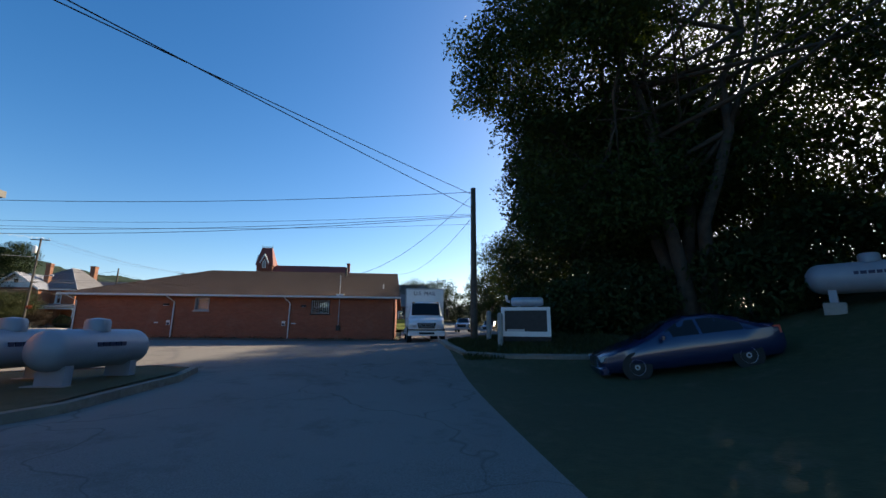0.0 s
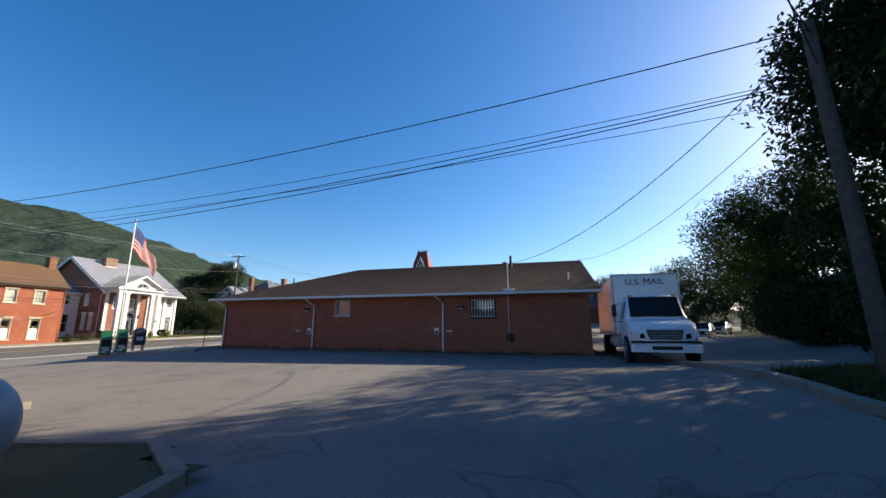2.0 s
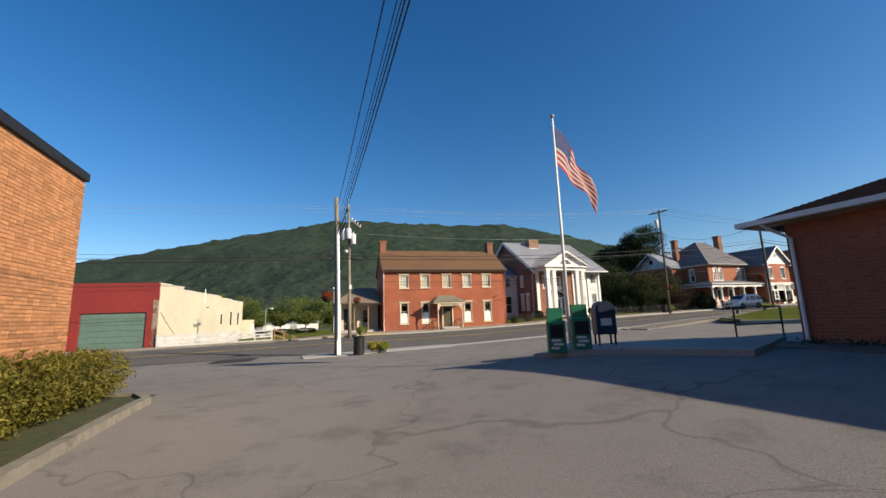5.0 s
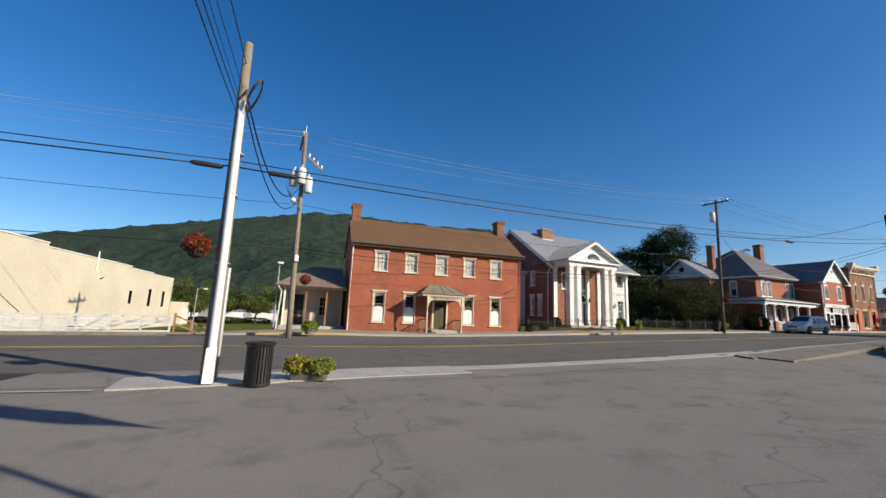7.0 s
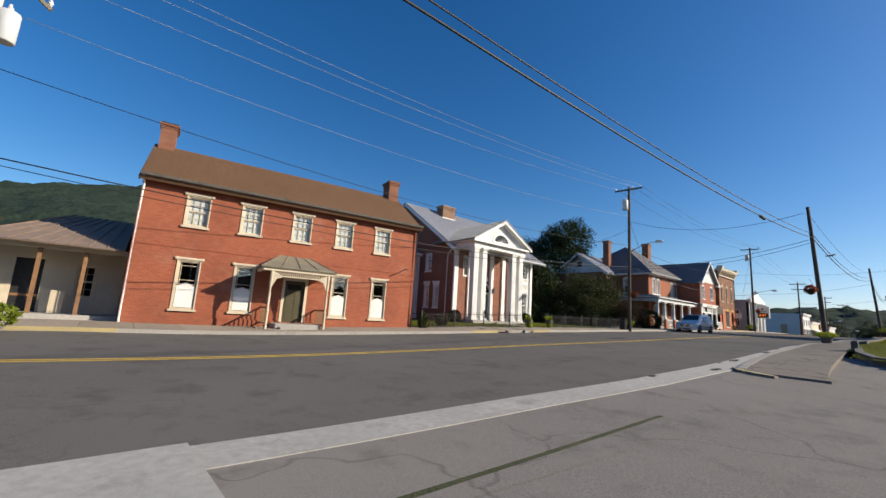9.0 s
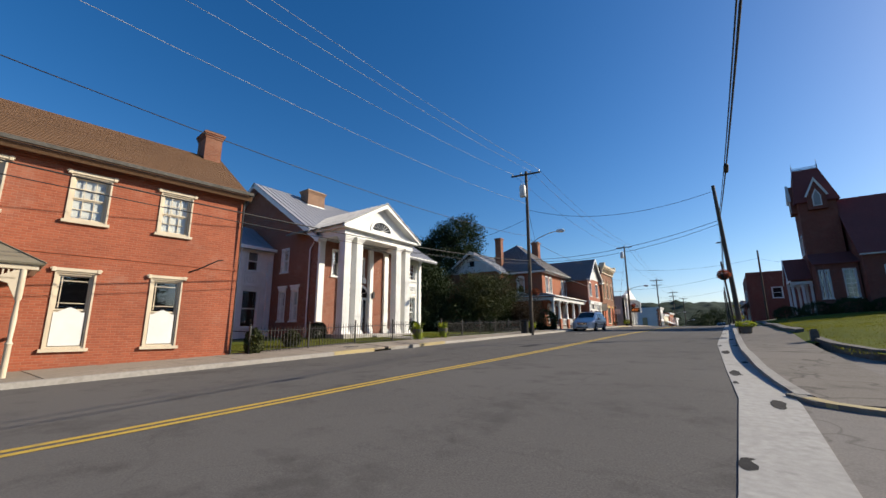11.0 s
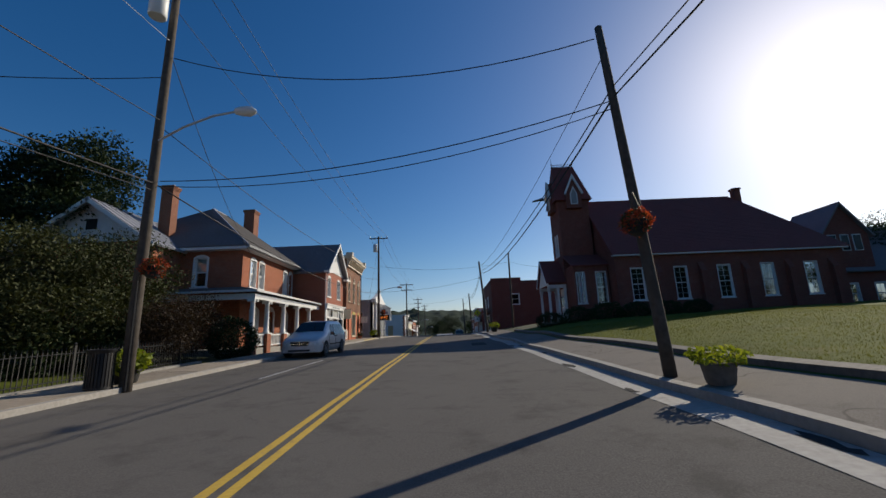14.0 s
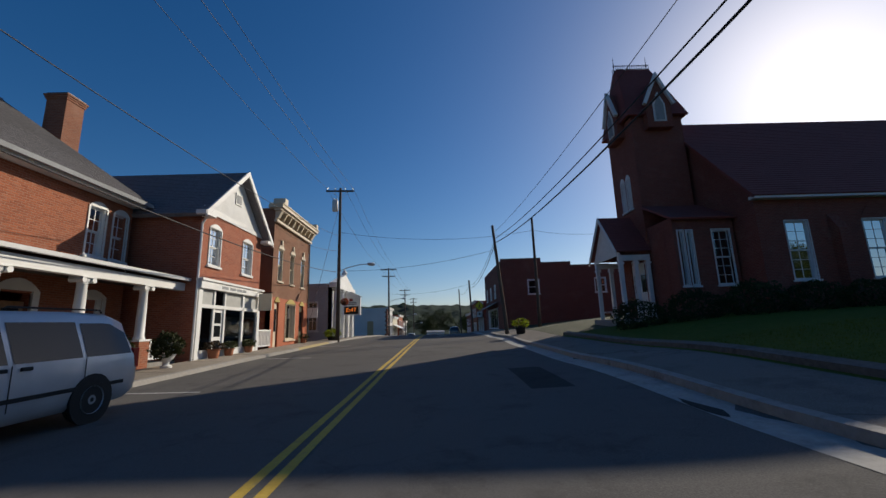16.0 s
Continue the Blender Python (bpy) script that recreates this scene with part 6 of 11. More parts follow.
cornice_shop()


# ---- bank with pediment ----
def bank():
    h = thing("bank", pose(-6.9, 108.6, 1.95, 0, 0, 90), "grey-walled bank with a white pedimented front and pilasters", "bank")
    L, D, E = 7.2, 14, 4.5
    fo = [(1.1, 2.2, 0.8, 3.2), (3.1, 4.2, 0.1, 3.0), (5.0, 6.1, 0.8, 3.2)]
    south = ((0, D, 0), (0, -1, 0), (-1, 0, 0))
    so = [(D - 3.0, D - 2.2, 0.9, 3.3), (D - 2.0, D - 1.2, 0.9, 3.3), (D - 5.6, D - 4.2, 0.9, 3.3), (D - 8.6, D - 7.2, 0.9, 3.3)]
    part("front_wall", Mesh().wall(*FRONT, L, -0.6, E, 0.3, fo), M_WHITE, h)
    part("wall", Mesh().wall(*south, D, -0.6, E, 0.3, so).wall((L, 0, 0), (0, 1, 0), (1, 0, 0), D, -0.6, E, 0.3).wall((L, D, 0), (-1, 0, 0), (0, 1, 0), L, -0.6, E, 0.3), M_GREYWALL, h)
    for a in so:
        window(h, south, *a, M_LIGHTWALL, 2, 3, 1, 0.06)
    for a in (fo[0], fo[2]):
        window(h, FRONT, *a, M_WHITE, 2, 3, 1, 0.06)
    part("door", Mesh().box(3.1, 0.1, 0.1, 4.2, 0.15, 3.0), M_CARGLASS, h)
    part("pediment", Mesh().prism([(-0.2, E + 0.42), (L + 0.2, E + 0.42), (L / 2, E + 1.55)], -0.35, 0.1).box(-0.25, -0.45, E, L + 0.25, 0.2, E + 0.42), M_WHITE, h)
    for x in (0.35, 2.65, 4.65, 6.85):
        part("pilaster", Mesh().lathe([(0.3, -0.2), (0.3, 0.1), (0.22, 0.15), (0.2, 2.2), (0.18, E - 0.3), (0.28, E - 0.2), (0.28, E - 0.01)], (x, -0.25, 0), 14), M_WHITE, h, "", True)
    part("finial", Mesh().lathe([(0.2, 0), (0.28, 0.2), (0.12, 0.4), (0.0, 0.6)], (L / 2, -0.2, E + 1.5), 10), M_WHITE, h)
    part("parapet", Mesh().box(-0.1, 0.3, E, L + 0.1, D, E + 0.35), M_GREYWALL, h)
    return h


bank()


# ---- post office ----
def post_office():
    h = thing("post_office", pose(24.5, 36.1, 0.9), "long low russet brick post office with a brown hipped shingle roof", "building")
    L, D, E, R = 20.0, 14.5, 2.88, 5.5
    wn = [(7.25, 8.05, 1.9, 2.68), (14.6, 15.75, 1.75, 2.62)]
    m = Mesh().wall(*FRONT, L, -0.6, E, 0.3, wn).wall((0, D, 0), (0, -1, 0), (-1, 0, 0), D, -0.6, E, 0.3).wall((L, 0, 0), (0, 1, 0), (1, 0, 0), D, -0.6, E, 0.3).wall((L, D, 0), (-1, 0, 0), (0, 1, 0), L, -0.6, E, 0.3)
    part("wall", m, M_BRICK_PO, h)
    w = window(h, FRONT, *wn[0], M_GREYWALL, 1, 1, 1, 0.04, blind=M_GREYBLIND, sill=True)
    for k in range(7):
        x = wn[0][0] + 0.05 + k * 0.116
        part("bar", Mesh().cyl((x, -0.03, wn[0][2]), (x, -0.03, wn[0][3]), 0.011, n=6), M_GALV, w)
    w = window(h, FRONT, *wn[1], M_DARKMETAL, 1, 1, 1, 0.04)
    for k in range(9):
        x = wn[1][0] + 0.04 + k * 0.133
        part("bar", Mesh().cyl((x, -0.05, wn[1][2]), (x, -0.05, wn[1][3]), 0.014, n=6), M_LIGHTWALL, w)
    for z in (wn[1][2] + 0.03, (wn[1][2] + wn[1][3]) / 2, wn[1][3] - 0.03):
        part("bar", Mesh().cyl((wn[1][0], -0.05, z), (wn[1][1], -0.05, z), 0.014, n=6), M_LIGHTWALL, w)
    # hip at the west end, gable at the east end
    a, b, c, d = (-0.55, -0.55, E - 0.02), (L + 0.45, -0.55, E - 0.02), (L + 0.45, D + 0.5, E - 0.02), (-0.55, D + 0.5, E - 0.02)
    p, q = (4.7, D / 2, R), (L + 0.1, D / 2, R)
    r = Mesh()
    for pl in ((a, b, q, p), (c, d, p, q), (d, a, p)):
        r.slab(pl, 0.12)
    rf = part("roof", weld(r), M_SHINGLE_PO, h, "dark brown shingle roof")
    shingles(rf, M_SHINGLE_PO, a, b, q, p, 0.16), shingles(rf, M_SHINGLE_PO, d, a, p, p, 0.16)
    part("gable", Mesh().prism([(0, E), (D, E), (D / 2, R - 0.1)], L - 0.3, L, "x"), M_BRICK_PO, h)
    part("gutter", Mesh().box(-0.65, -0.66, E - 0.11, L + 0.5, -0.54, E + 0.0).box(-0.66, -0.54, E - 0.11, -0.54, D, E + 0.0), M_LIGHTWALL, h, "pale gutter and fascia")
    part("soffit", Mesh().box(-0.5, -0.54, E - 0.12, L + 0.3, -0.001, E - 0.08), M_TAN, h)
    for x in (0.12, 5.97, 13.2):
        downspout(h, [(x - 0.25, -0.6, E - 0.1), (x - 0.2, -0.5, E - 0.2), (x, -0.07, E - 0.45), (x, -0.07, -0.1)], M_WHITE, 0.04)
    for x in (5.35, 13.95):
        l = part("wall_lamp", Mesh().prism([(-0.002, 2.18), (-0.2, 2.18), (-0.16, 2.3), (-0.002, 2.32)], x, x + 0.3, "x"), M_DARKMETAL, h, "dark wall-pack lamp")
        part("lens", Mesh().box(x + 0.03, -0.19, 2.16, x + 0.27, -0.03, 2.179), M_LENS, l)
    for x in (5.6, 12.75):
        part("notice", Mesh().box(x, -0.018, 0.95, x + 0.22, -0.002, 1.25), M_WHITE, h), part("notice_symbol", Mesh().box(x + 0.03, -0.022, 0.97, x + 0.19, -0.019, 1.1), M_NAVY, h)
        part("plate", Mesh().box(x + (0.6 if x > 10 else -0.75), -0.015, 1.06, x + (0.9 if x > 10 else -0.5), -0.002, 1.13), M_LIGHTWALL, h)
    part("service_mast", Mesh().cyl((16.4, -0.1, 0.85), (16.4, -0.1, E + 1.45), 0.026, n=8), M_GALV, h, "grey electric service mast"), part("meter_box", Mesh().bevel_box(16.28, -0.24, 0.65, 16.52, -0.002, 1.0, 0.02), M_DARKMETAL, h)
    part("mast_flashing", Mesh().box(16.2, -0.35, E + 0.02, 16.7, 0.4, E + 0.16), M_LIGHTWALL, h)
    part("roof_vent", Mesh().cyl((19.2, 1.7, 3.3), (19.2, 1.7, 3.98), 0.045, n=8), M_LIGHTWALL, h)
    part("flue", Mesh().cyl((15.9, 5.9, 4.6), (15.9, 5.9, 5.75), 0.08, n=8), M_DARKMETAL, h)
    part("handrail", Mesh().tube([(-1.6, 0.3, 0.05), (-1.6, 0.3, 0.95), (-1.6, 2.2, 0.95), (-1.6, 2.2, 0.05)], 0.025).tube([(-1.6, 0.3, 0.5), (-1.6, 2.2, 0.5)], 0.02), M_DARKMETAL, h)
    part("stoop", Mesh().bevel_box(-2.0, 0.1, -0.5, -0.01, 4, 0.12, 0.03), M_CONC, h)
    return h


post_office()
# Foundation strip in dark stone colour, painting the shadow band along the wall.
solid("foundation_kerb", ribbon([(24.0, 35.95), (44.9, 35.95)], -0.15, 0.55, 0.06, 0.03, 1.0, 0.3), M_CURBSTONE, "foundation strip along the brick wall, darkened for the shadow at its foot", "kerb", kind="structure")


# ---- tan brick building: its bricks are laid one by one where the lane passes ----
def tan_building():
    x1, y1 = 33.3, 20.95
    h = thing("tan_brick_building", pose(18.15, y1, 0.2), "tan-orange brick building with a dark metal roof edge", "building")
    W, D, E = x1 - 18.15, 16.0, 5.2
    part("wall", Mesh().box(0.016, -D + 0.016, -0.6, W - 0.016, -0.016, E), M_MORTAR, h, "mortar bed behind the bricks")
    m = Mesh().box(-0.06, -D, E, W + 0.06, 0.06, E + 0.2)
    part("roof_edge", m, M_DARKMETAL, h, "dark metal roof edge"), part("roof", Mesh().box(0.05, -D + 0.05, E + 0.2, W - 0.05, -0.05, E + 0.24), M_SHINGLE_D, h)
    bw, bh, jt = 0.203, 0.066, 0.011
    rows = int((E + 0.4) / (bh + jt))
    box = mesh_data("brick", Mesh().box(0, -0.07, 0, bw, 0.0, bh), M_TAN_BRICK)
    rest = Mesh()
    rng = random.Random(4)
    n = 0
    for j in range(rows):
        z = -0.4 + j * (bh + jt)
        off = (j % 2) * 0.5 * (bw + jt)
        i = 0
        while True:
            x = off + i * (bw + jt) - (0.107 if j % 2 else 0)
            i += 1
            if x + bw > W:
                break
            dy = rng.uniform(-0.004, 0.004)
            if x < 2.2 and 1.4 < z < 4.2 and n < 300:
                o = new("brick", box)
                o.parent, o.location = h, (max(x, 0), dy, z)
                n += 1
            else:
                rest.box(max(x, 0.0), -0.07, z, x + bw, dy, z + bh)
        for k in range(int(D / (bw + jt))):
            y = -(k + 1) * (bw + jt) + off
            if y + bw < -0.08:
                rest.box(-0.0, y, z, 0.07, y + bw, z + bh)
        for k in range(int(D / (bw + jt))):
            y = -(k + 1) * (bw + jt) + off
            if y + bw < -0.08:
                rest.box(W - 0.07, y, z, W + rng.uniform(-0.004, 0.004), y + bw, z + bh)
    tagged(part("brickwork", rest, M_TANREST, h, "courses of tan-orange bricks"), kind="stuff")
    part("flood_lamp", Mesh().box(W - 0.15, -3.0, 4.55, W + 0.12, -2.8, 4.65).cyl((W + 0.1, -3.2, 4.55), (W + 0.42, -3.35, 4.42), 0.06, 0.13, 10).cyl((W + 0.1, -2.6, 4.55), (W + 0.42, -2.45, 4.42), 0.06, 0.13, 10), M_DARKMETAL, h, "dark twin flood lamp on the wall")
    return h


def island_brick():
    m = M_TAN_BRICK.copy()
    m.name = "tan_orange_brick_courses"
    nt = m.node_tree
    oi = next(n for n in nt.nodes if n.bl_idname == "ShaderNodeObjectInfo")
    g = nt.nodes.new("ShaderNodeNewGeometry")
    for l in list(nt.links):
        if l.from_node == oi:
            nt.links.new(g.outputs["Random Per Island"], l.to_socket)
    return m


M_TANREST = island_brick()
tan_building()


# ---- church ----
def church():
    h = thing("church", pose(17.2, 92.6, 2.55), "dark red brick church with a steep roof and bell tower", "church")
    L, D, E, R = 19.8, 11.2, 6.2, 12.65
    wn = [(1.3 + 3.75 * k, 2.4 + 3.75 * k, 1.9, 4.7) for k in range(5)]
    m = Mesh().wall(*FRONT, L, -1.2, E, 0.4, wn).wall((0, D, 0), (0, -1, 0), (-1, 0, 0), D, -1.2, E, 0.4).wall((L, 0, 0), (0, 1, 0), (1, 0, 0), D, -1.2, E, 0.4).wall((L, D, 0), (-1, 0, 0), (0, 1, 0), L, -1.2, E, 0.4)
    m.prism([(0.002, E), (D - 0.002, E), (D / 2, R - 0.2)], 0.0, 0.4, "x")
    part("wall", m, M_BRICK_C, h)
    a, b, c, d = (-0.3, -0.45, E - 0.3), (L + 0.4, -0.45, E - 0.3), (L + 0.4, D + 0.45, E - 0.3), (-0.3, D + 0.45, E - 0.3)
    p, q = (-0.3, D / 2, R), (14.9, D / 2, R)
    r = Mesh()
    for pl in ((a, b, q, p), (c, d, p, q), (b, c, q)):
        r.slab(pl, 0.14)
    rf = part("roof", weld(r), M_SHINGLE_C, h, "steep dark red slate roof")
    shingles(rf, M_SHINGLE_C, a, b, q, p, 0.22), shingles(rf, M_SHINGLE_C, b, c, q, q, 0.22)
    part("chimney", Mesh().box(15.3, D / 2 - 0.6, R - 3.4, 15.92, D / 2 + 0.05, R + 0.5).box(15.22, D / 2 - 0.68, R + 0.5, 16.0, D / 2 + 0.13, R + 0.68), M_BRICK_C, h)
    part("eave", Mesh().box(-0.2, -0.4, E - 0.45, L + 0.3, -0.002, E - 0.3), M_LIGHTWALL, h)
    for k, a in enumerate(wn):
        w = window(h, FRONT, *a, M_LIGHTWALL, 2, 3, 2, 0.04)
        part("arch", Mesh().prism([(a[0] - 0.1, a[3]), (a[1] + 0.1, a[3]), ((a[0] + a[1]) / 2 + 0.3, a[3] + 0.55), ((a[0] + a[1]) / 2, a[3] + 0.85), ((a[0] + a[1]) / 2 - 0.3, a[3] + 0.55)], -0.03, -0.002), M_BRICK_C, w)
        part("buttress", Mesh().box(a[1] + 1.0, -0.45, -1.2, a[1] + 1.5, -0.002, 4.2).prism([(-0.45, 4.2), (-0.002, 4.2), (-0.002, 5.0)], a[1] + 1.0, a[1] + 1.5, "x"), M_BRICK_C, h)
    # tower
    tx0, tx1, ty0, ty1, te, tt = -3.3, -0.25, 3.8, 7.0, 12.3, 16.4
    so = ((tx0, ty0, 0), (1, 0, 0), (0, -1, 0))
    tw = Mesh().wall(*so, tx1 - tx0, -1.2, te, 0.35).wall((tx0, ty1, 0), (0, -1, 0), (-1, 0, 0), ty1 - ty0, -1.2, te, 0.35, [(1.05, 1.5, 6.9, 8.8), (1.75, 2.2, 6.9, 8.8), (1.0, 2.6, 0.5, 3.6)]).wall((tx1, ty0, 0), (0, 1, 0), (1, 0, 0), ty1 - ty0, -1.2, te, 0.35).wall((tx1, ty1, 0), (-1, 0, 0), (0, 1, 0), tx1 - tx0, -1.2, te, 0.35)
    t = part("tower", tw, M_BRICK_C, h, "square brick bell tower")
    we = ((tx0, ty1, 0), (0, -1, 0), (-1, 0, 0))
    for a0, a1 in ((1.05, 1.5), (1.75, 2.2)):
        window(h, we, a0, a1, 6.9, 8.8, M_LIGHTWALL, 1, 3, 1, 0.06, arch=0.3, name="lancet")
    xm, ym = (tx0 + tx1) / 2, (ty0 + ty1) / 2
    A, B, C, Dd = (tx0 - 0.3, ty0 - 0.3, te), (tx1 + 0.3, ty0 - 0.3, te), (tx1 + 0.3, ty1 + 0.3, te), (tx0 - 0.3, ty1 + 0.3, te)
    P, Q, S, T = (tx0 + 0.2, ym - 0.25, tt), (tx1 - 0.7, ym - 0.25, tt), (tx1 - 0.7, ym + 0.25, tt), (tx0 + 0.2, ym + 0.25, tt)
    tr = Mesh()
    for pl in ((A, B, Q, P), (B, C, S, Q), (C, Dd, T, S), (Dd, A, P, T), (P, Q, S, T)):
        tr.slab(pl, 0.12)
    sp = part("spire_roof", weld(tr), M_SHINGLE_C, h, "tall hipped tower roof")
    shingles(sp, M_SHINGLE_C, A, B, Q, P, 0.2), shingles(sp, M_SHINGLE_C, Dd, A, P, T, 0.2)
    lz = te - 0.55
    for ax, c, f in (("y", xm, ty0), ("x", ym, tx0)):
        pm = lambda pts, a, b: Mesh().prism(pts, f + a, f + b, ax)
        do = part("dormer", pm([(c - 0.75, te - 0.9), (c + 0.75, te - 0.9), (c + 0.75, te + 0.8), (c, te + 2.4), (c - 0.75, te + 0.8)], -0.45, 1.0), M_BRICK_C, t)
        for k in (-1, 1):
            part("dormer_trim", pm([(c + k * 0.95, te + 0.55), (c + k * 0.78, te + 0.5), (c, te + 2.2), (c, te + 2.6)], -0.62, -0.40), M_LIGHTWALL, do)
        part("louvre_frame", pm([(c - 0.36, lz), (c + 0.36, lz), (c + 0.36, lz + 1.1), (c, lz + 1.9), (c - 0.36, lz + 1.1)], -0.5, -0.451), M_LIGHTWALL, do)
        part("louvre", pm([(c - 0.26, lz + 0.08), (c + 0.26, lz + 0.08), (c + 0.26, lz + 1.05), (c, lz + 1.68), (c - 0.26, lz + 1.05)], -0.52, -0.501), M_GREYBLIND, do)
    cr = Mesh()
    for y in (ym - 0.25, ym + 0.25):
        cr.box(P[0], y - 0.015, tt + 0.02, Q[0], y + 0.015, tt + 0.05), cr.box(P[0], y - 0.015, tt + 0.26, Q[0], y + 0.015, tt + 0.29)
        for k in range(15):
            x = P[0] + (Q[0] - P[0]) * k / 14
            cr.box(x - 0.012, y - 0.012, tt, x + 0.012, y + 0.012, tt + 0.36)
    part("iron_cresting", cr, M_DARKMETAL, t, "black iron roof cresting")
    for x in (P[0], Q[0]):
        part("finial", Mesh().lathe([(0.05, 0), (0.02, 0.3), (0.07, 0.45), (0.02, 0.55), (0.015, 0.95), (0.0, 1.1)], (x, ym, tt), 8), M_DARKMETAL, t)
    # open gabled porch towards the street, on white posts
    pw, pe, pr, px = 1.95, 4.1, 6.5, tx0 - 1.75
    k = (pr - pe) / pw
    for sg in (-1, 1):
        pl = ((px - 0.2, ym + sg * pw, pe), (tx0 - 0.002, ym + sg * pw, pe), (tx0 - 0.002, ym, pr), (px - 0.2, ym, pr))
        er = part("porch_roof", Mesh().slab(pl if sg < 0 else (pl[1], pl[0], pl[3], pl[2]), 0.1), M_SHINGLE_C, h)
        shingles(er, M_SHINGLE_C, *(pl if sg < 0 else (pl[1], pl[0], pl[3], pl[2])), 0.22)
        part("barge_board", Mesh().prism([(ym + sg * (pw + 0.05), pe - 0.28), (ym + sg * (pw + 0.05), pe - 0.02), (ym, pr + 0.02), (ym, pr - 0.28)], px - 0.26, px - 0.202, "x"), M_LIGHTWALL, h)
        part("porch_beam", Mesh().box(px, ym + sg * 1.62 - 0.12, 3.6, tx0 - 0.002, ym + sg * 1.62 + 0.12, 3.9), M_LIGHTWALL, h)
        for x in (px + 0.12, px + 0.95, tx0 - 0.12):
            part("porch_post", Mesh().box(x - 0.1, ym + sg * 1.62 - 0.1, -0.6, x + 0.1, ym + sg * 1.62 + 0.1, 3.6).box(x - 0.15, ym + sg * 1.62 - 0.15, 3.4, x + 0.15, ym + sg * 1.62 + 0.15, 3.52), M_LIGHTWALL, h, "white painted porch post")
    part("porch_gable", Mesh().prism([(ym - pw + 0.12, pe - 0.2), (ym + pw - 0.12, pe - 0.2), (ym, pr - 0.2)], px, px + 0.08, "x"), M_LIGHTWALL, h, "pale boarded porch gable")
    part("porch_floor", Mesh().bevel_box(px - 0.3, ym - 1.9, -1.0, tx0 - 0.002, ym + 1.9, 0.42, 0.02), M_CONC_D, h)
    pd = part("porch_door", Mesh().box(tx0 + 0.08, ty1 - 2.6, 0.5, tx0 + 0.14, ty1 - 1.0, 3.6), M_WHITE, h, "white double church door")
    for a in (ty1 - 2.45, ty1 - 1.65):
        part("door_glass", Mesh().box(tx0 + 0.06, a, 1.9, tx0 + 0.079, a + 0.5, 2.9), M_CARGLASS, pd)
    # low front aisle beside the tower
    fa = ((tx0 + 0.1, ty0 - 2.4, 0), (1, 0, 0), (0, -1, 0))
    vo = [(0.2, 0.5, 1.9, 4.7), (0.65, 0.95, 1.9, 4.7), (1.95, 2.85, 1.9, 4.7)]
    part("vestibule", Mesh().wall(*fa, 3.1, -1.2, 5.4, 0.3, vo).wall((tx0 + 0.1, ty0, 0), (0, -1, 0), (-1, 0, 0), 2.4, -1.2, 5.4, 0.3).wall((tx0 + 3.2, ty0 - 2.4, 0), (0, 1, 0), (1, 0, 0), 2.4, -1.2, 5.4, 0.3), M_BRICK_C, h)
    for a in vo:
        window(h, fa, *a, M_LIGHTWALL, 1 if a[0] < 1 else 2, 3, 1 if a[0] < 1 else 2, 0.04)
    part("vestibule_roof", Mesh().slab(((tx0 - 0.1, ty0 - 2.7, 5.3), (tx1 + 0.3, ty0 - 2.7, 5.3), (tx1 + 0.3, ty0 - 0.002, 6.7), (tx0 - 0.1, ty0 - 0.002, 6.7)), 0.1), M_SHINGLE_C, h)
    # parish hall behind
    k = ((20.2, 2.2, 0), (1, 0, 0), (0, -1, 0))
    ho = [(1.5 + 2.6 * i, 2.5 + 2.6 * i, 1.0, 2.8) for i in range(4)]
    part("hall_wall", Mesh().wall(*k, 13, -1.2, 4.2, 0.3, ho).wall((33.2, 2.2, 0), (0, 1, 0), (1, 0, 0), 9, -1.2, 4.2, 0.3).wall((33.2, 11.2, 0), (-1, 0, 0), (0, 1, 0), 13, -1.2, 4.2, 0.3), M_BRICK_C, h)
    for a in ho:
        window(h, k, *a, M_LIGHTWALL, 2, 2, 2, 0.08)
    gable_roof(h, 20.2, 33.2, 2.2, 11.2, 4.3, 9.0, M_SHINGLE_G, over=0.4, name="hall_roof")
    hd = Mesh().prism([(20.25, 4.2), (24.7, 4.2), (24.7, 7.4), (22.45, 10.3), (20.25, 7.4)], 2.15, 7.0)
    hg = part("hall_dormer", hd, M_BRICK_C, h)
    for a, b in (((19.9, 7.15), (22.45, 10.5)), ((25.05, 7.15), (22.45, 10.5))):
        part("hall_gable_roof", Mesh().slab(((a[0], 1.8, a[1]), (b[0], 1.8, b[1]), (b[0], 7.0, b[1]), (a[0], 7.0, a[1])), 0.14), M_SHINGLE_G, hg)
    for x in (20.95, 22.1, 23.25):
        fr = part("window", Mesh().box(x - 0.07, 2.09, 5.83, x + 0.72, 2.149, 7.37), M_LIGHTWALL, hg)
        part("pane", Mesh().box(x, 2.07, 5.9, x + 0.65, 2.089, 7.3), M_CARGLASS, fr)
    return h


church()


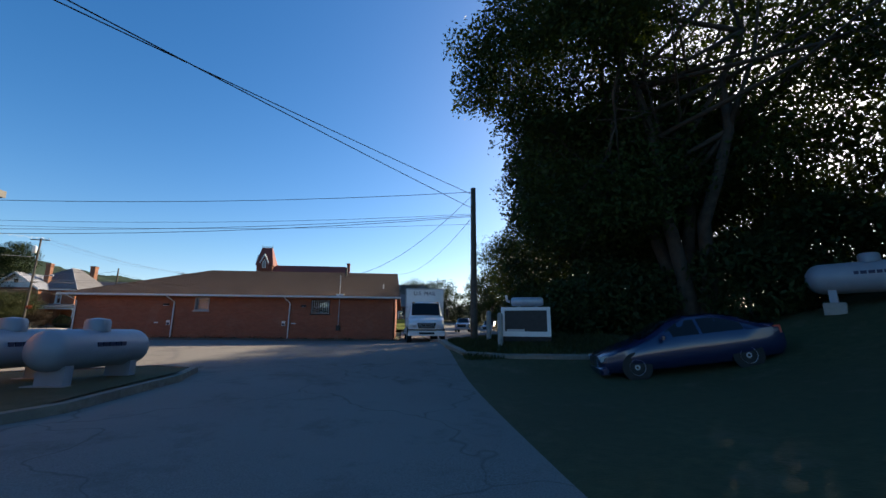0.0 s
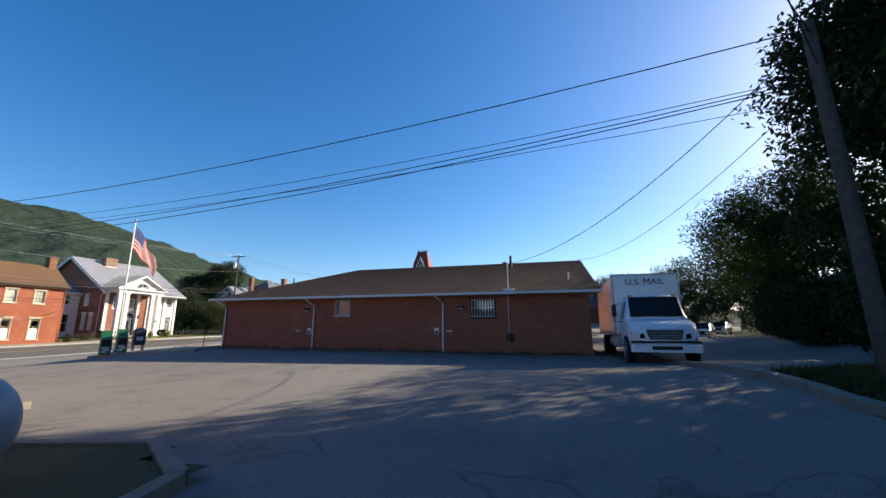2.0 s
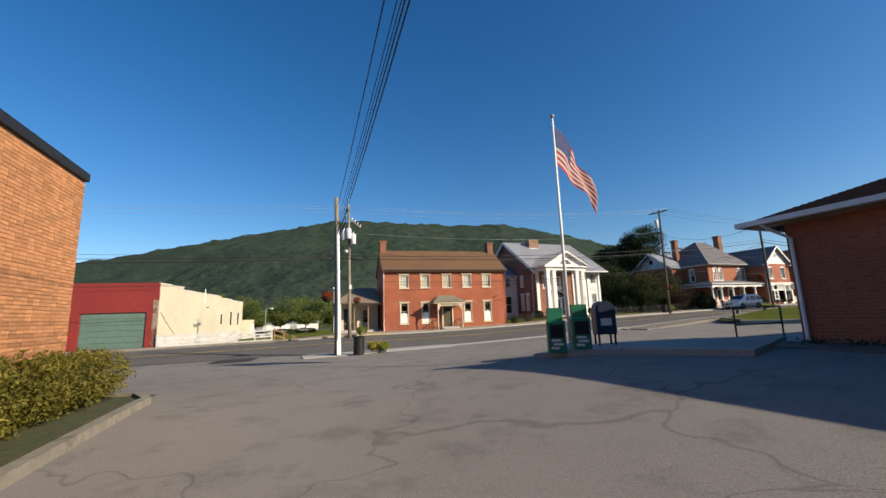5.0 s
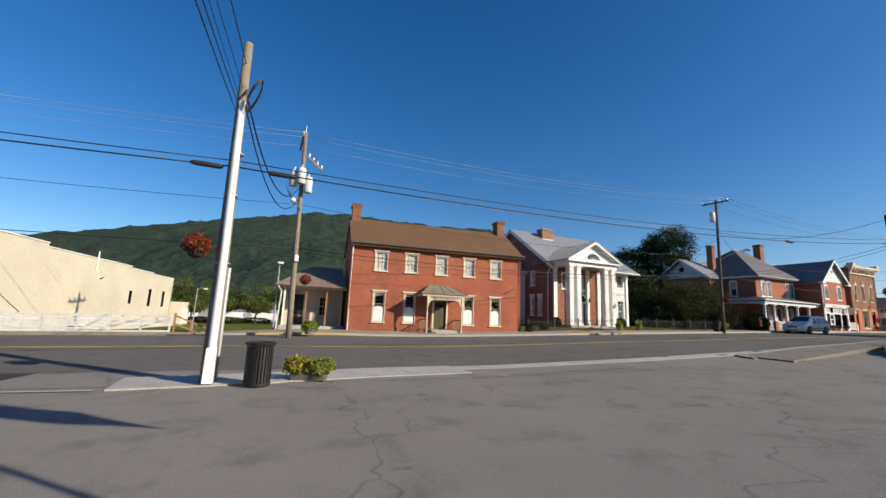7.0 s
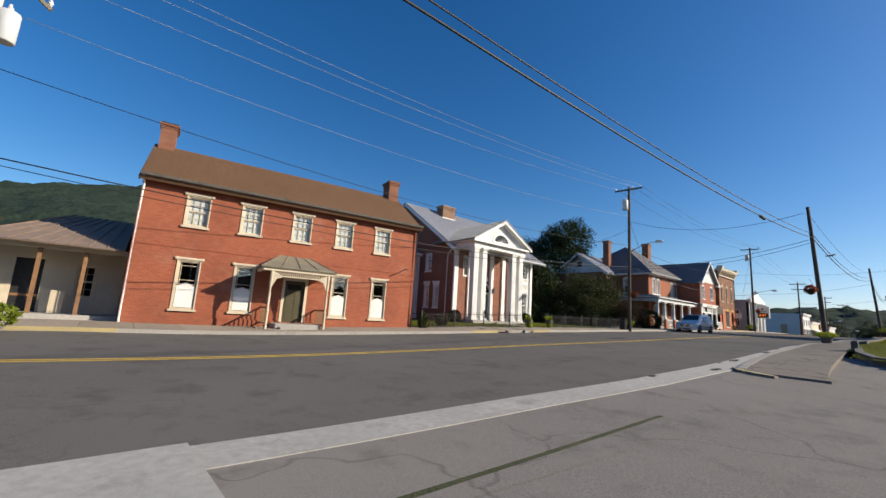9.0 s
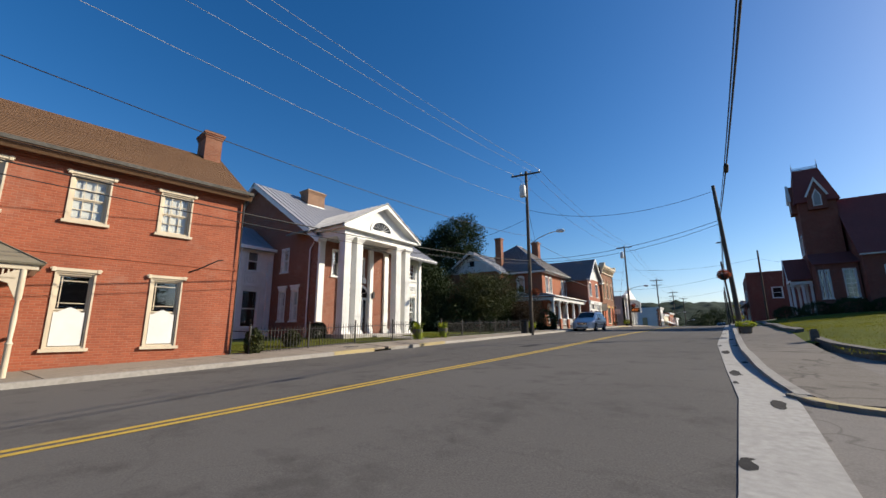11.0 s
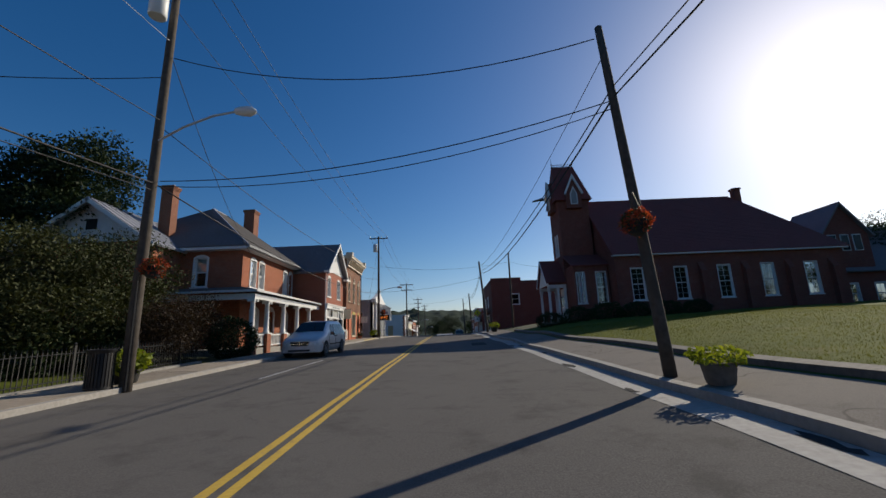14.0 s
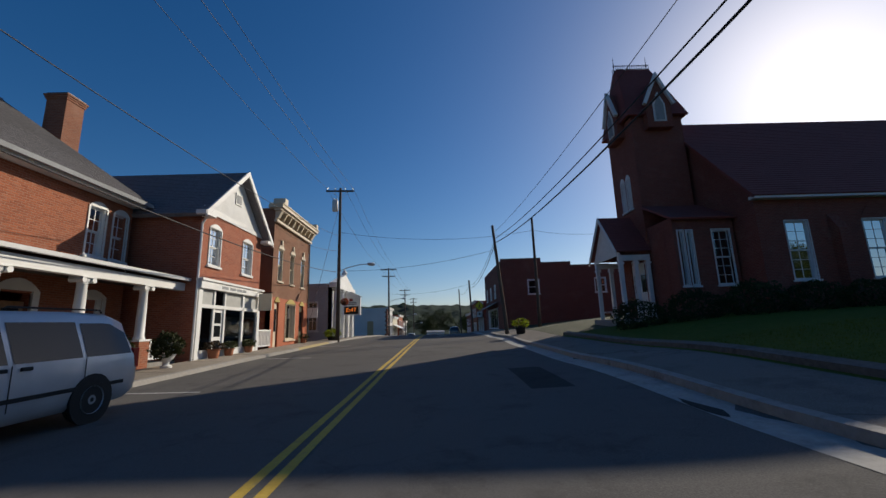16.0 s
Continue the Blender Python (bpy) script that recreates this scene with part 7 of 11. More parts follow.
# ---- stepped brick block further along ----
def stepped_block():
    h = thing("stepped_brick_block", pose(9.3, 119.5, 2.3), "dark brick block with a stepped parapet", "building")
    L, D = 17, 16
    so = [(3.0, 4.2, 3.9, 5.5), (10.6, 11.8, 3.9, 5.5), (11.0, 12.2, 0.4, 1.6)]
    m = Mesh().wall(*FRONT, L, -1, 6.6, 0.3, so).wall((0, D, 0), (0, -1, 0), (-1, 0, 0), D, -1, 7.8, 0.3, [(2, 3.2, 3.9, 5.5), (6, 7.2, 3.9, 5.5), (10, 11.2, 3.9, 5.5), (3, 12, 0.2, 2.6)]).wall((L, 0, 0), (0, 1, 0), (1, 0, 0), D, -1, 6.6, 0.3).wall((L, D, 0), (-1, 0, 0), (0, 1, 0), L, -1, 6.6, 0.3)
    for a, b, t in ((0, 4.6, 7.9), (4.6, 8.0, 7.4), (8.0, 12.4, 7.0), (12.4, 17, 6.75)):
        part("parapet", Mesh().box(a, 0.002, 6.601, b, 0.3, t), M_BRICK_C, h), part("coping", Mesh().box(a, -0.05, t, b, 0.35, t + 0.1), M_CONC_D, h)
    part("wall", m, M_BRICK_C, h)
    part("roof", Mesh().box(0.3, 0.3, 6.2, L - 0.3, D - 0.3, 6.3), M_SHINGLE_D, h)
    for a in so:
        window(h, FRONT, *a, M_WHITE, 1, 1, 2, 0.08)
    wl = ((0, D, 0), (0, -1, 0), (-1, 0, 0))
    for a in ((2, 3.2, 3.9, 5.5), (6, 7.2, 3.9, 5.5), (10, 11.2, 3.9, 5.5)):
        window(h, wl, *a, M_WHITE, 1, 1, 2, 0.08)
    window(h, wl, 3, 12, 0.2, 2.6, M_WHITE, 4, 1, 1, 0.08)
    part("awning", Mesh().slab(((-1.3, 3.5, 2.7), (-1.3, 13.5, 2.7), (-0.002, 13.5, 3.4), (-0.002, 3.5, 3.4)), 0.05), M_DOORGREEN, h)
    return h


stepped_block()


# ---- shops further down the street ----
def far_shop(x, y, w, d, ht, side, wall, label, awning=None, gable=False):
    """A plain two-storey shop; side -1: on the west side, facing east."""
    z = gz(x, y + w / 2)
    h = thing("shop", pose(x, y, z, 0, 0, 90) if side < 0 else pose(x, y + w, z, 0, 0, -90), label, "shop", "shops down the street")
    n = max(2, int(w / 2.6))
    step = w / n
    up = [(step * k + 0.3 * step, step * k + 0.7 * step, ht * 0.55, ht * 0.8) for k in range(n)] if ht > 5 else []
    lo = [(step * k + 0.12 * step, step * k + 0.88 * step, 0.5, min(2.6, ht * 0.6)) for k in range(n)]
    m = Mesh().wall(*FRONT, w, -1.5, ht, 0.3, up + lo).wall((0, d, 0), (0, -1, 0), (-1, 0, 0), d, -1.5, ht, 0.3).wall((w, 0, 0), (0, 1, 0), (1, 0, 0), d, -1.5, ht, 0.3).wall((w, d, 0), (-1, 0, 0), (0, 1, 0), w, -1.5, ht, 0.3)
    part("wall", m, wall, h)
    part("roof", Mesh().box(0.3, 0.3, ht - 0.5, w - 0.3, d - 0.3, ht - 0.4), M_SHINGLE_D, h)
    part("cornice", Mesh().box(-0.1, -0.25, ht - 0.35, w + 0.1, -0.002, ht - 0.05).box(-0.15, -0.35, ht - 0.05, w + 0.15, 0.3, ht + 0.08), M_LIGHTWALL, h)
    for a in up + lo:
        window(h, FRONT, *a, M_WHITE, 2, 1, 1, 0.06)
    if awning:
        part("awning", Mesh().slab(((0.2, -1.4, 2.6), (w - 0.2, -1.4, 2.6), (w - 0.2, -0.002, 3.3), (0.2, -0.002, 3.3)), 0.05), awning, h)
    return h


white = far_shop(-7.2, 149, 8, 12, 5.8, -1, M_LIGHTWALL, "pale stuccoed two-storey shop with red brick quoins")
for k in range(14):
    part("quoin", Mesh().box(-0.03, -0.03, 0.4 * k, 0.5 if k % 2 else 0.28, 0.3 if k % 2 else 0.5, 0.4 * k + 0.36), M_BRICK_V, white)
part("side_door", Mesh().box(-0.06, 2.6, 0.2, -0.002, 3.7, 3.4), M_TAN, white, "tan boarded side panel")
far_shop(-7.2, 158, 9, 14, 4.9, -1, M_STUCCO, "low cream shop with a white awning", M_WHITE)
far_shop(-7.0, 168, 10, 14, 6.2, -1, M_BRICK_V, "brown brick two-storey shop down the street", M_DARKMETAL)
far_shop(-6.8, 179, 9, 14, 5.6, -1, M_LIGHTWALL, "pale low shop down the street")
far_shop(9.2, 138, 9, 12, 5.0, 1, M_BRICK_C, "low dark brick shop down the street", M_DOORGREEN)
far_shop(9.2, 150, 11, 12, 6.6, 1, M_BRICK_V, "dark brick two-storey shop down the street")
far_shop(9.2, 164, 12, 12, 5.6, 1, M_BRICK_C, "dark brick two-storey shop at the end of the street")


def garage(x, y):
    g = thing("garage", pose(x, y, gz(x, y)), "low pale garage at the end of the street", "garage")
    do = (0.7, 3.1, 0.0, 2.3)
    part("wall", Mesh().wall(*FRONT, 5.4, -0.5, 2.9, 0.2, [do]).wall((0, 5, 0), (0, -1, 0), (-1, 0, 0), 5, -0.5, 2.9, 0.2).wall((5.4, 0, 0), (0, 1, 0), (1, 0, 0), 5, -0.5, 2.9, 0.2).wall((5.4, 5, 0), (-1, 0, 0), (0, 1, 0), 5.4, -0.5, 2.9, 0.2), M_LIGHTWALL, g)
    part("door", Mesh().box(do[0], 0.08, do[2], do[1], 0.12, do[3]), M_GREYBLIND, g)
    part("roof", Mesh().slab(((-0.2, -0.3, 2.9), (5.6, -0.3, 2.9), (5.6, 5.2, 3.3), (-0.2, 5.2, 3.3)), 0.08), M_TIN, g)
    return g


garage(-1.6, 204)


# ---- cream warehouse with a maroon front ----
def warehouse():
    h = thing("warehouse", pose(-12.22, 2.43, -0.05, 0, 0, 82), "cream stucco warehouse with a maroon front and green garage door", "warehouse")
    L, D = 13.1, 28.0
    north = ((L, 0, 0), (0, 1, 0), (1, 0, 0))
    wn = [(17.4, 18.0, 1.75, 2.95), (21.6, 22.3, 1.55, 3.3), (25.2, 25.9, 1.55, 3.25)]
    part("front", Mesh().wall(*FRONT, L, -0.6, 5.45, 0.3, [(1.2, 5.5, 0.05, 2.9), (7.6, 12.35, 0.05, 3.0)]), M_MAROON, h, "maroon painted front wall")
    part("wall", Mesh().wall(*north, D, -2.4, 4.0, 0.3, wn), M_STUCCO, h)
    part("wall", Mesh().wall((0, D, 0), (0, -1, 0), (-1, 0, 0), D, -2.4, 5.0, 0.3), M_STUCCO, h)
    part("wall", Mesh().wall((L, D, 0), (-1, 0, 0), (0, 1, 0), L, -2.4, 4.0, 0.3), M_STUCCO, h)
    for a, b, t in ((0.31, 5.3, 5.4), (5.3, 17.2, 5.15), (17.2, 22.2, 4.98), (22.2, D, 4.85)):
        part("parapet", Mesh().box(L - 0.3, a, 4.0, L, b, t), M_STUCCO, h)
        part("coping", Mesh().box(L - 0.36, a, t, L + 0.05, b, t + 0.07), M_WHITE, h)
    part("roof", Mesh().box(0.3, 0.3, 3.9, L - 0.3, D - 0.3, 4.0), M_SHINGLE_D, h)
    for a in wn:
        window(h, north, *a, M_CARGLASS, 1, 2, 1, 0.0, sill=False)
    for x0, x1, t in ((1.2, 5.5, 2.9), (7.6, 12.35, 3.0)):
        g = part("garage_door", Mesh().box(x0, 0.15, 0.05, x1, 0.2, t), M_GREENDOOR, h, "weathered green garage door")
        for k in range(6):
            part("panel", Mesh().box(x0 + 0.05, 0.12, 0.1 + k * 0.48, x1 - 0.05, 0.151, 0.54 + k * 0.48), M_GREENDOOR, g)
    part("vent_pipe", Mesh().tube([(L + 0.06, 11.2, 4.2), (L + 0.06, 11.2, 5.7)], 0.05, 6), M_WHITE, h)
    part("wall_bracket", Mesh().tube([(L, 12.0, 3.6), (L + 0.25, 12.05, 3.75)], 0.04, 6), M_DARKMETAL, h)
    part("wall_cable", Mesh().tube([(L + 0.02, 0.6, 3.0), (L + 0.02, 2.2, 1.9), (L + 0.02, 4.0, 0.9)], 0.015, 5), M_DARKMETAL, h)
    # low lean-to at the far corner
    part("annex", Mesh().box(L - 4.0, D + 0.002, -2.4, L + 0.9, D + 4.0, 2.2), M_STUCCO, h, "low cream annex")
    part("annex_door", Mesh().box(L + 0.902, D + 1.4, -0.3, L + 0.94, D + 3.4, 1.5), M_WHITE, h, "white roller door of the annex")
    return h


warehouse()


# ---- poles, lamps and wires ----
def basket(x, y, z, hang=0.0, seed=1):
    """A hanging flower basket."""
    b = thing("hanging_basket", pose(x, y, z), "hanging basket overflowing with red flowers on a street pole", "flower basket", "hanging baskets")
    part("pot", Mesh().lathe([(0.06, -0.3), (0.15, -0.26), (0.22, -0.1), (0.24, 0.0)], n=14), M_BLACK, b, "", True)
    part("chain", Mesh().tube([(0.2, 0, 0), (0, 0, 0.62)], 0.008, 4), M_DARKMETAL, b)
    tagged(part("blossom", leaf_ball(0.31, 0.27, 900, 0.036, seed), M_FLOWER, b, "red and rust-coloured blossoms"), kind="stuff")
    tagged(part("leaves", leaf_ball(0.30, 0.26, 700, 0.036, seed + 9), M_LEAF_O, b), kind="stuff")
    return b


def leaf_cards(centres, sizes, rng, flat=0.0):
    """Leaf quads at the given places, each turned at random."""
    n = len(centres)
    a = rng.normal(size=(n, 3))
    a /= np.linalg.norm(a, axis=1, keepdims=True)
    b = np.cross(a, rng.normal(size=(n, 3)))
    b /= np.linalg.norm(b, axis=1, keepdims=True)
    s = np.asarray(sizes)[:, None]
    p = np.stack([centres - a * s, centres - b * s * 0.42, centres + a * s, centres + b * s * 0.42], 1).reshape(-1, 3)
    m = Mesh()
    m.v = p.tolist()
    m.f = [(4 * i, 4 * i + 1, 4 * i + 2, 4 * i + 3) for i in range(n)]
    return m


def leaf_ball(rx, rz, n, size, seed, lump=0.35):
    rng = np.random.default_rng(seed)
    d = rng.normal(size=(n, 3))
    d /= np.linalg.norm(d, axis=1, keepdims=True)
    r = rng.uniform(0.55, 1.0, n) ** 0.5
    k = np.array([1 + lump * noise.noise(Vector((v[0] * 2.2 + seed, v[1] * 2.2, v[2] * 2.2))) for v in d.tolist()])
    c = d * (r * k)[:, None] * np.array([rx, rx, rz])
    return leaf_cards(c, rng.uniform(0.6, 1.2, n) * size, rng)


def pole(base, top, r0, r1, mat, label, arms=(), group="street poles", name="utility_pole"):
    """A wooden pole with cross-arms (height, half width, direction in degrees)."""
    p = thing(name, pose(*base), label, "utility pole", group)
    t = Vector(top) - Vector(base)
    part("shaft", Mesh().tube([t * (k / 6) - Vector((0, 0, 0.3 if k == 0 else 0)) for k in range(7)], [r0 + (r1 - r0) * k / 6 for k in range(7)], 12), mat, p, "", "all")
    for z, half, ang in arms:
        c = t * (z / t.z)
        d = Vector((math.cos(radians(ang)), math.sin(radians(ang)), 0))
        m = Mesh()
        q = Matrix.Translation(c) @ Matrix.Rotation(radians(ang), 4, "Z")
        a = part("crossarm", m.box(-half, -0.22, -0.06, half, -0.12, 0.06, q), mat, p)
        part("brace", Mesh().tube([c + d * half * 0.55 + Vector((0, 0, -0.02)), c + Vector((0, 0, -0.65))], 0.015, 4), M_GALV, a), part("brace", Mesh().tube([c - d * half * 0.55 + Vector((0, 0, -0.02)), c + Vector((0, 0, -0.65))], 0.015, 4), M_GALV, a)
        for s in (-0.92, -0.35, 0.35, 0.92):
            part("insulator", Mesh().lathe([(0.02, 0.06), (0.02, 0.12), (0.06, 0.14), (0.05, 0.2), (0.03, 0.24)], n=8, m=q @ Matrix.Translation((s * half, -0.17, 0))), M_PORCELAIN, a)
    return p


def can(p, x, y, z, r=0.24, h=0.85):
    t = part("transformer", Mesh().lathe([(r * 0.9, 0), (r, 0.03), (r, h), (r * 0.9, h + 0.05), (r * 0.3, h + 0.09)], (x, y, z), 16), M_XFMR, p, "grey pole transformer can", True)
    part("bushing", Mesh().lathe([(0.03, 0), (0.05, 0.1), (0.03, 0.2)], (x + 0.1, y, z + h + 0.05), 8), M_PORCELAIN, t), part("bushing", Mesh().lathe([(0.03, 0), (0.05, 0.1), (0.03, 0.2)], (x - 0.1, y, z + h + 0.05), 8), M_PORCELAIN, t)


def street_lamp(p, z, reach, ang, rise=0.7):
    d = Vector((math.cos(radians(ang)), math.sin(radians(ang)), 0))
    pts = [Vector((0, 0, z)), d * reach * 0.35 + Vector((0, 0, z + rise * 0.55)), d * reach * 0.7 + Vector((0, 0, z + rise * 0.9)), d * reach + Vector((0, 0, z + rise))]
    a = part("lamp_arm", Mesh().tube(pts, 0.03, 8), M_GALV, p)
    q = Matrix.Translation(pts[-1]) @ Matrix.Rotation(radians(ang), 4, "Z")
    part("lamp_head", Mesh().lathe([(0.0, -0.1), (0.09, -0.06), (0.13, 0.1), (0.14, 0.35), (0.08, 0.5), (0.0, 0.56)], n=12, m=q @ Matrix.Rotation(radians(96), 4, "Y")), M_XFMR, a, "grey cobra-head street lamp", True)
    part("lamp_lens", Mesh().lathe([(0.0, -0.12), (0.09, -0.08), (0.11, 0.0)], n=12, m=q @ Matrix.Translation((0.28, 0, -0.05))), M_LENS, a, "", True)


def sag(a, b, drop, n=14):
    a, b = Vector(a), Vector(b)
    return [a.lerp(b, k / n) - Vector((0, 0, drop * 4 * (k / n) * (1 - k / n))) for k in range(n + 1)]


def wire(a, b, drop=0.6, r=0.014, mat=None, label="overhead cable between street poles"):
    return solid("overhead_wire", Mesh().tube(sag(a, b, drop), r, 5), mat or M_WIRE, label, "wire", "overhead wires", smooth="all")


# the pole by the lot entrance
P1B, P1T = Vector((7.42, 28.2, 0.02)), Vector((7.05, 28.1, 8.75))
p1 = pole(P1B, P1T, 0.17, 0.11, M_WOOD, "weathered leaning wooden pole with a white conduit riser")
cp = part("conduit", Mesh().tube([(0.23, 0.03, 0.0), (0.10, 0.01, 3.0), (-0.09, -0.05, 6.9)], 0.09, 12), M_WHITE, p1, "white plastic cable riser", True)
part("riser_boot", Mesh().prism([(0.1, 0), (0.46, 0), (0.33, 0.75), (0.12, 0.75)], -0.07, 0.13), M_WHITE, cp)
part("guard", Mesh().tube([(-0.12, 0.14, 0.0), (-0.13, 0.14, 2.6)], 0.05, 8), M_GALV, p1)
coil = Mesh()
for k in range(4):
    coil.tube([(0.02 + 0.10 * math.cos(a) + 0.03 * k, 0.22 + 0.16 * math.sin(a), 7.15 + 0.42 * math.sin(a + 0.6) - 0.05 * k) for a in np.linspace(0, 2 * math.pi, 14)], 0.018, 5)
tagged(part("cable_coil", coil, M_WIRE, p1, "coiled black cable"), kind="stuff")
for z in (2.7, 4.4, 5.5):
    part("strap", Mesh().lathe([(0.172, -0.015), (0.172, 0.015)], (-0.037 * z + 0.06, -0.005 * z, z), 16), M_GALV, p1)
basket(7.42, 27.62, 3.1, seed=3)

PTB, PTT = Vector((-5.24, 30.62, 0.3)), Vector((-5.15, 30.45, 11.86))
pt = pole(PTB, PTT, 0.16, 0.10, M_WOOD, "tall weathered wooden pole with three grey transformers", ((10.95, 1.15, 0),))
part("top_pin", Mesh().tube([(0.09, -0.17, 11.4), (0.09, -0.17, 12.0)], 0.025, 6), M_GALV, pt)
part("crossarm", Mesh().box(-0.05, -0.25, -0.05, 0.05, 1.15, 0.05, Matrix.Translation((0.12, 0, 10.2)) @ Matrix.Rotation(radians(-38), 4, "X")), M_WOOD, pt)
for k in range(4):
    part("insulator", Mesh().lathe([(0.03, 0), (0.06, 0.08), (0.06, 0.14), (0.03, 0.22)], (0.12, 0.15 + 0.24 * k, 10.15 - 0.19 * k), 8), M_PORCELAIN, pt)
for x, y, z in ((0.12, -0.56, 8.3), (0.42, -0.2, 8.4), (0.36, 0.2, 7.95)):
    can(pt, x, y, z)
drops = Mesh()
for k in range(4):
    drops.tube([(0.25, -0.75 + 0.12 * k, 8.9), (0.3, -0.95 + 0.1 * k, 8.2 - 0.15 * k), (0.2, -0.6 + 0.1 * k, 7.5 - 0.1 * k), (0.14, -0.1, 7.6)], 0.014, 5)
tagged(part("cable_drops", drops, M_WIRE, pt, "black cable loops below the transformers"), kind="stuff")
part("meter_box", Mesh().bevel_box(0.1, -0.12, 4.05, 0.26, 0.1, 4.4, 0.02), M_LIGHTWALL, pt, "white box strapped to the pole")
street_lamp(pt, 6.9, 1.3, -20, 0.25)
basket(-5.15, 31.2, 3.4, seed=5)

P2B, P2T = Vector((-5.61, 68.27, 1.25)), Vector((-5.52, 68.38, 13.9))
p2 = pole(P2B, P2T, 0.15, 0.105, M_DARKWOOD, "tall dark wooden pole with cross-arm, transformer and street lamp", ((12.35, 1.15, 8),))
can(p2, -0.05, -0.38, 10.45)
street_lamp(p2, 6.65, 2.45, -5, 0.75)
part("guard", Mesh().tube([(0.1, -0.13, 0.0), (0.1, -0.13, 3.0)], 0.03, 6), M_DARKMETAL, p2)
basket(-5.1, 68.1, 4.3, seed=7)
R1B, R1T = Vector((6.78, 66.1, 1.35)), Vector((6.45, 66.5, 9.55))
r1 = pole(R1B, R1T, 0.128, 0.088, M_DARKWOOD, "leaning wooden pole carrying street cables and a flower basket")
basket(6.35, 65.75, 4.4, seed=9)
P4B, P4T = Vector((-5.63, 105.63, 2.0)), Vector((-5.6, 105.63, 14.2))
p4 = pole(P4B, P4T, 0.16, 0.10, M_DARKWOOD, "tall dark wooden pole with cross-arm and street lamp", ((11.9, 1.1, 4),))
street_lamp(p4, 5.4, 2.3, 0, 0.5)
can(p4, -0.4, 0.1, 10.3)
basket(-5.1, 105.5, 5.0, seed=11)
for x, y, top, half in ((-5.2, 134.5, 11.9, 1.2), (-5.1, 163, 11.4, 1.2), (-4.9, 190, 11.4, 1.1)):
    z = gz(x, y)
    q = pole((x, y, z), (x, y, top), 0.15, 0.10, M_DARKWOOD, "dark wooden pole with a cross-arm down the street", ((top - z - 0.3, half, 0), (top - z - 1.3, half * 0.8, 0)))
    street_lamp(q, 5.0, 2.0, 0, 0.5)
pole((6.85, 103.0, gz(6.85, 103)), (6.35, 104.0, 10.3), 0.14, 0.10, M_DARKWOOD, "leaning dark wooden pole beside the pavement")
pole((10.55, 108.6, gz(10.55, 108.6)), (10.6, 108.8, 12.1), 0.14, 0.10, M_DARKWOOD, "slim dark wooden pole in front of the brick block")
pole((6.6, 128, gz(6.6, 128)), (6.3, 128, 8.9), 0.13, 0.10, M_DARKWOOD, "dark wooden pole down the street")
pole((6.3, 150, gz(6.3, 150)), (6.1, 150, 9.8), 0.13, 0.10, M_DARKWOOD, "dark wooden pole down the street")
PAB, PAT = Vector((48.12, 25.17, 1.15)), Vector((48.2, 25.55, 7.95))
pole(PAB, PAT, 0.15, 0.11, M_DARKWOOD, "dark wooden pole at the edge of the lot")
pole((4.9, -16, gz(4.9, -16)), (4.8, -16, 8.2), 0.15, 0.10, M_WOOD, "weathered wooden pole along the street")
pole((-10.5, -14, gz(-10.5, -14)), (-10.5, -14, 11.2), 0.15, 0.10, M_WOOD, "weathered wooden pole along the street", ((10.9, 1.1, 5),))

# from the lot pole to the entrance pole, the post office and over the lane
for (xa, za), (xb, zb), d, r in (((48.2, 7.75), (7.0, 8.1), 0.9, 0.013), ((48.15, 6.72), (7.1, 7.35), 0.9, 0.008), ((48.15, 6.66), (7.1, 6.75), 0.95, 0.011), ((48.15, 6.6), (7.1, 6.5), 1.0, 0.012), ((48.15, 6.25), (7.1, 6.95), 0.7, 0.007)):
    wire((xa, 25.45, za), (xb, 28.12, zb), d, r)
wire((48.15, 25.45, 7.6), (40.9, 36.0, 5.15), 0.9, 0.011)
wire((48.15, 25.45, 6.6), (44.3, 43.0, 6.4), 0.9, 0.009)
for z, far_end in ((7.6, (29.9, 1.7, 5.9)), (6.95, (31.4, 0.6, 5.7))):
    wire((48.15, 25.4, z), far_end, 0.15, 0.012)
# cables along the east side
wire((4.8, -16, 6.2), (7.2, 28.15, 5.37), 0.7, 0.014), wire((4.8, -16, 5.9), (7.2, 28.15, 5.21), 0.7, 0.02)
wire((7.2, 28.15, 5.37), (6.55, 66.4, 7.85), 0.55, 0.014), wire((7.2, 28.15, 5.21), (6.55, 66.4, 7.6), 0.6, 0.02)
wire((6.55, 66.4, 7.85), (6.38, 103.9, 9.2), 0.9, 0.018), wire((6.55, 66.4, 7.6), (6.4, 103.9, 8.9), 1.0, 0.026), wire((6.55, 66.4, 8.9), (6.38, 103.9, 9.7), 0.8, 0.01)
wire((6.4, 103.9, 9.0), (6.3, 128, 8.2), 0.8, 0.018), wire((6.4, 103.9, 8.7), (6.3, 128, 7.9), 0.9, 0.022), wire((6.3, 128, 8.2), (6.1, 150, 9.0), 0.6, 0.018)
for y, x, z in ((27.55, 7.18, 5.16), (29.3, 7.18, 5.2), (54, 6.76, 6.27)):
    solid("splice_case", Mesh().lathe([(0.02, -0.36), (0.05, -0.33), (0.065, -0.25), (0.065, 0.25), (0.05, 0.33), (0.02, 0.36)], n=10, m=Matrix.Translation((x, y, z)) @ Matrix.Rotation(radians(90), 4, "X")), M_BLACK, "black cable splice case hung on the street cable", "cable splice", "splice cases", smooth=True)
lp = Mesh()
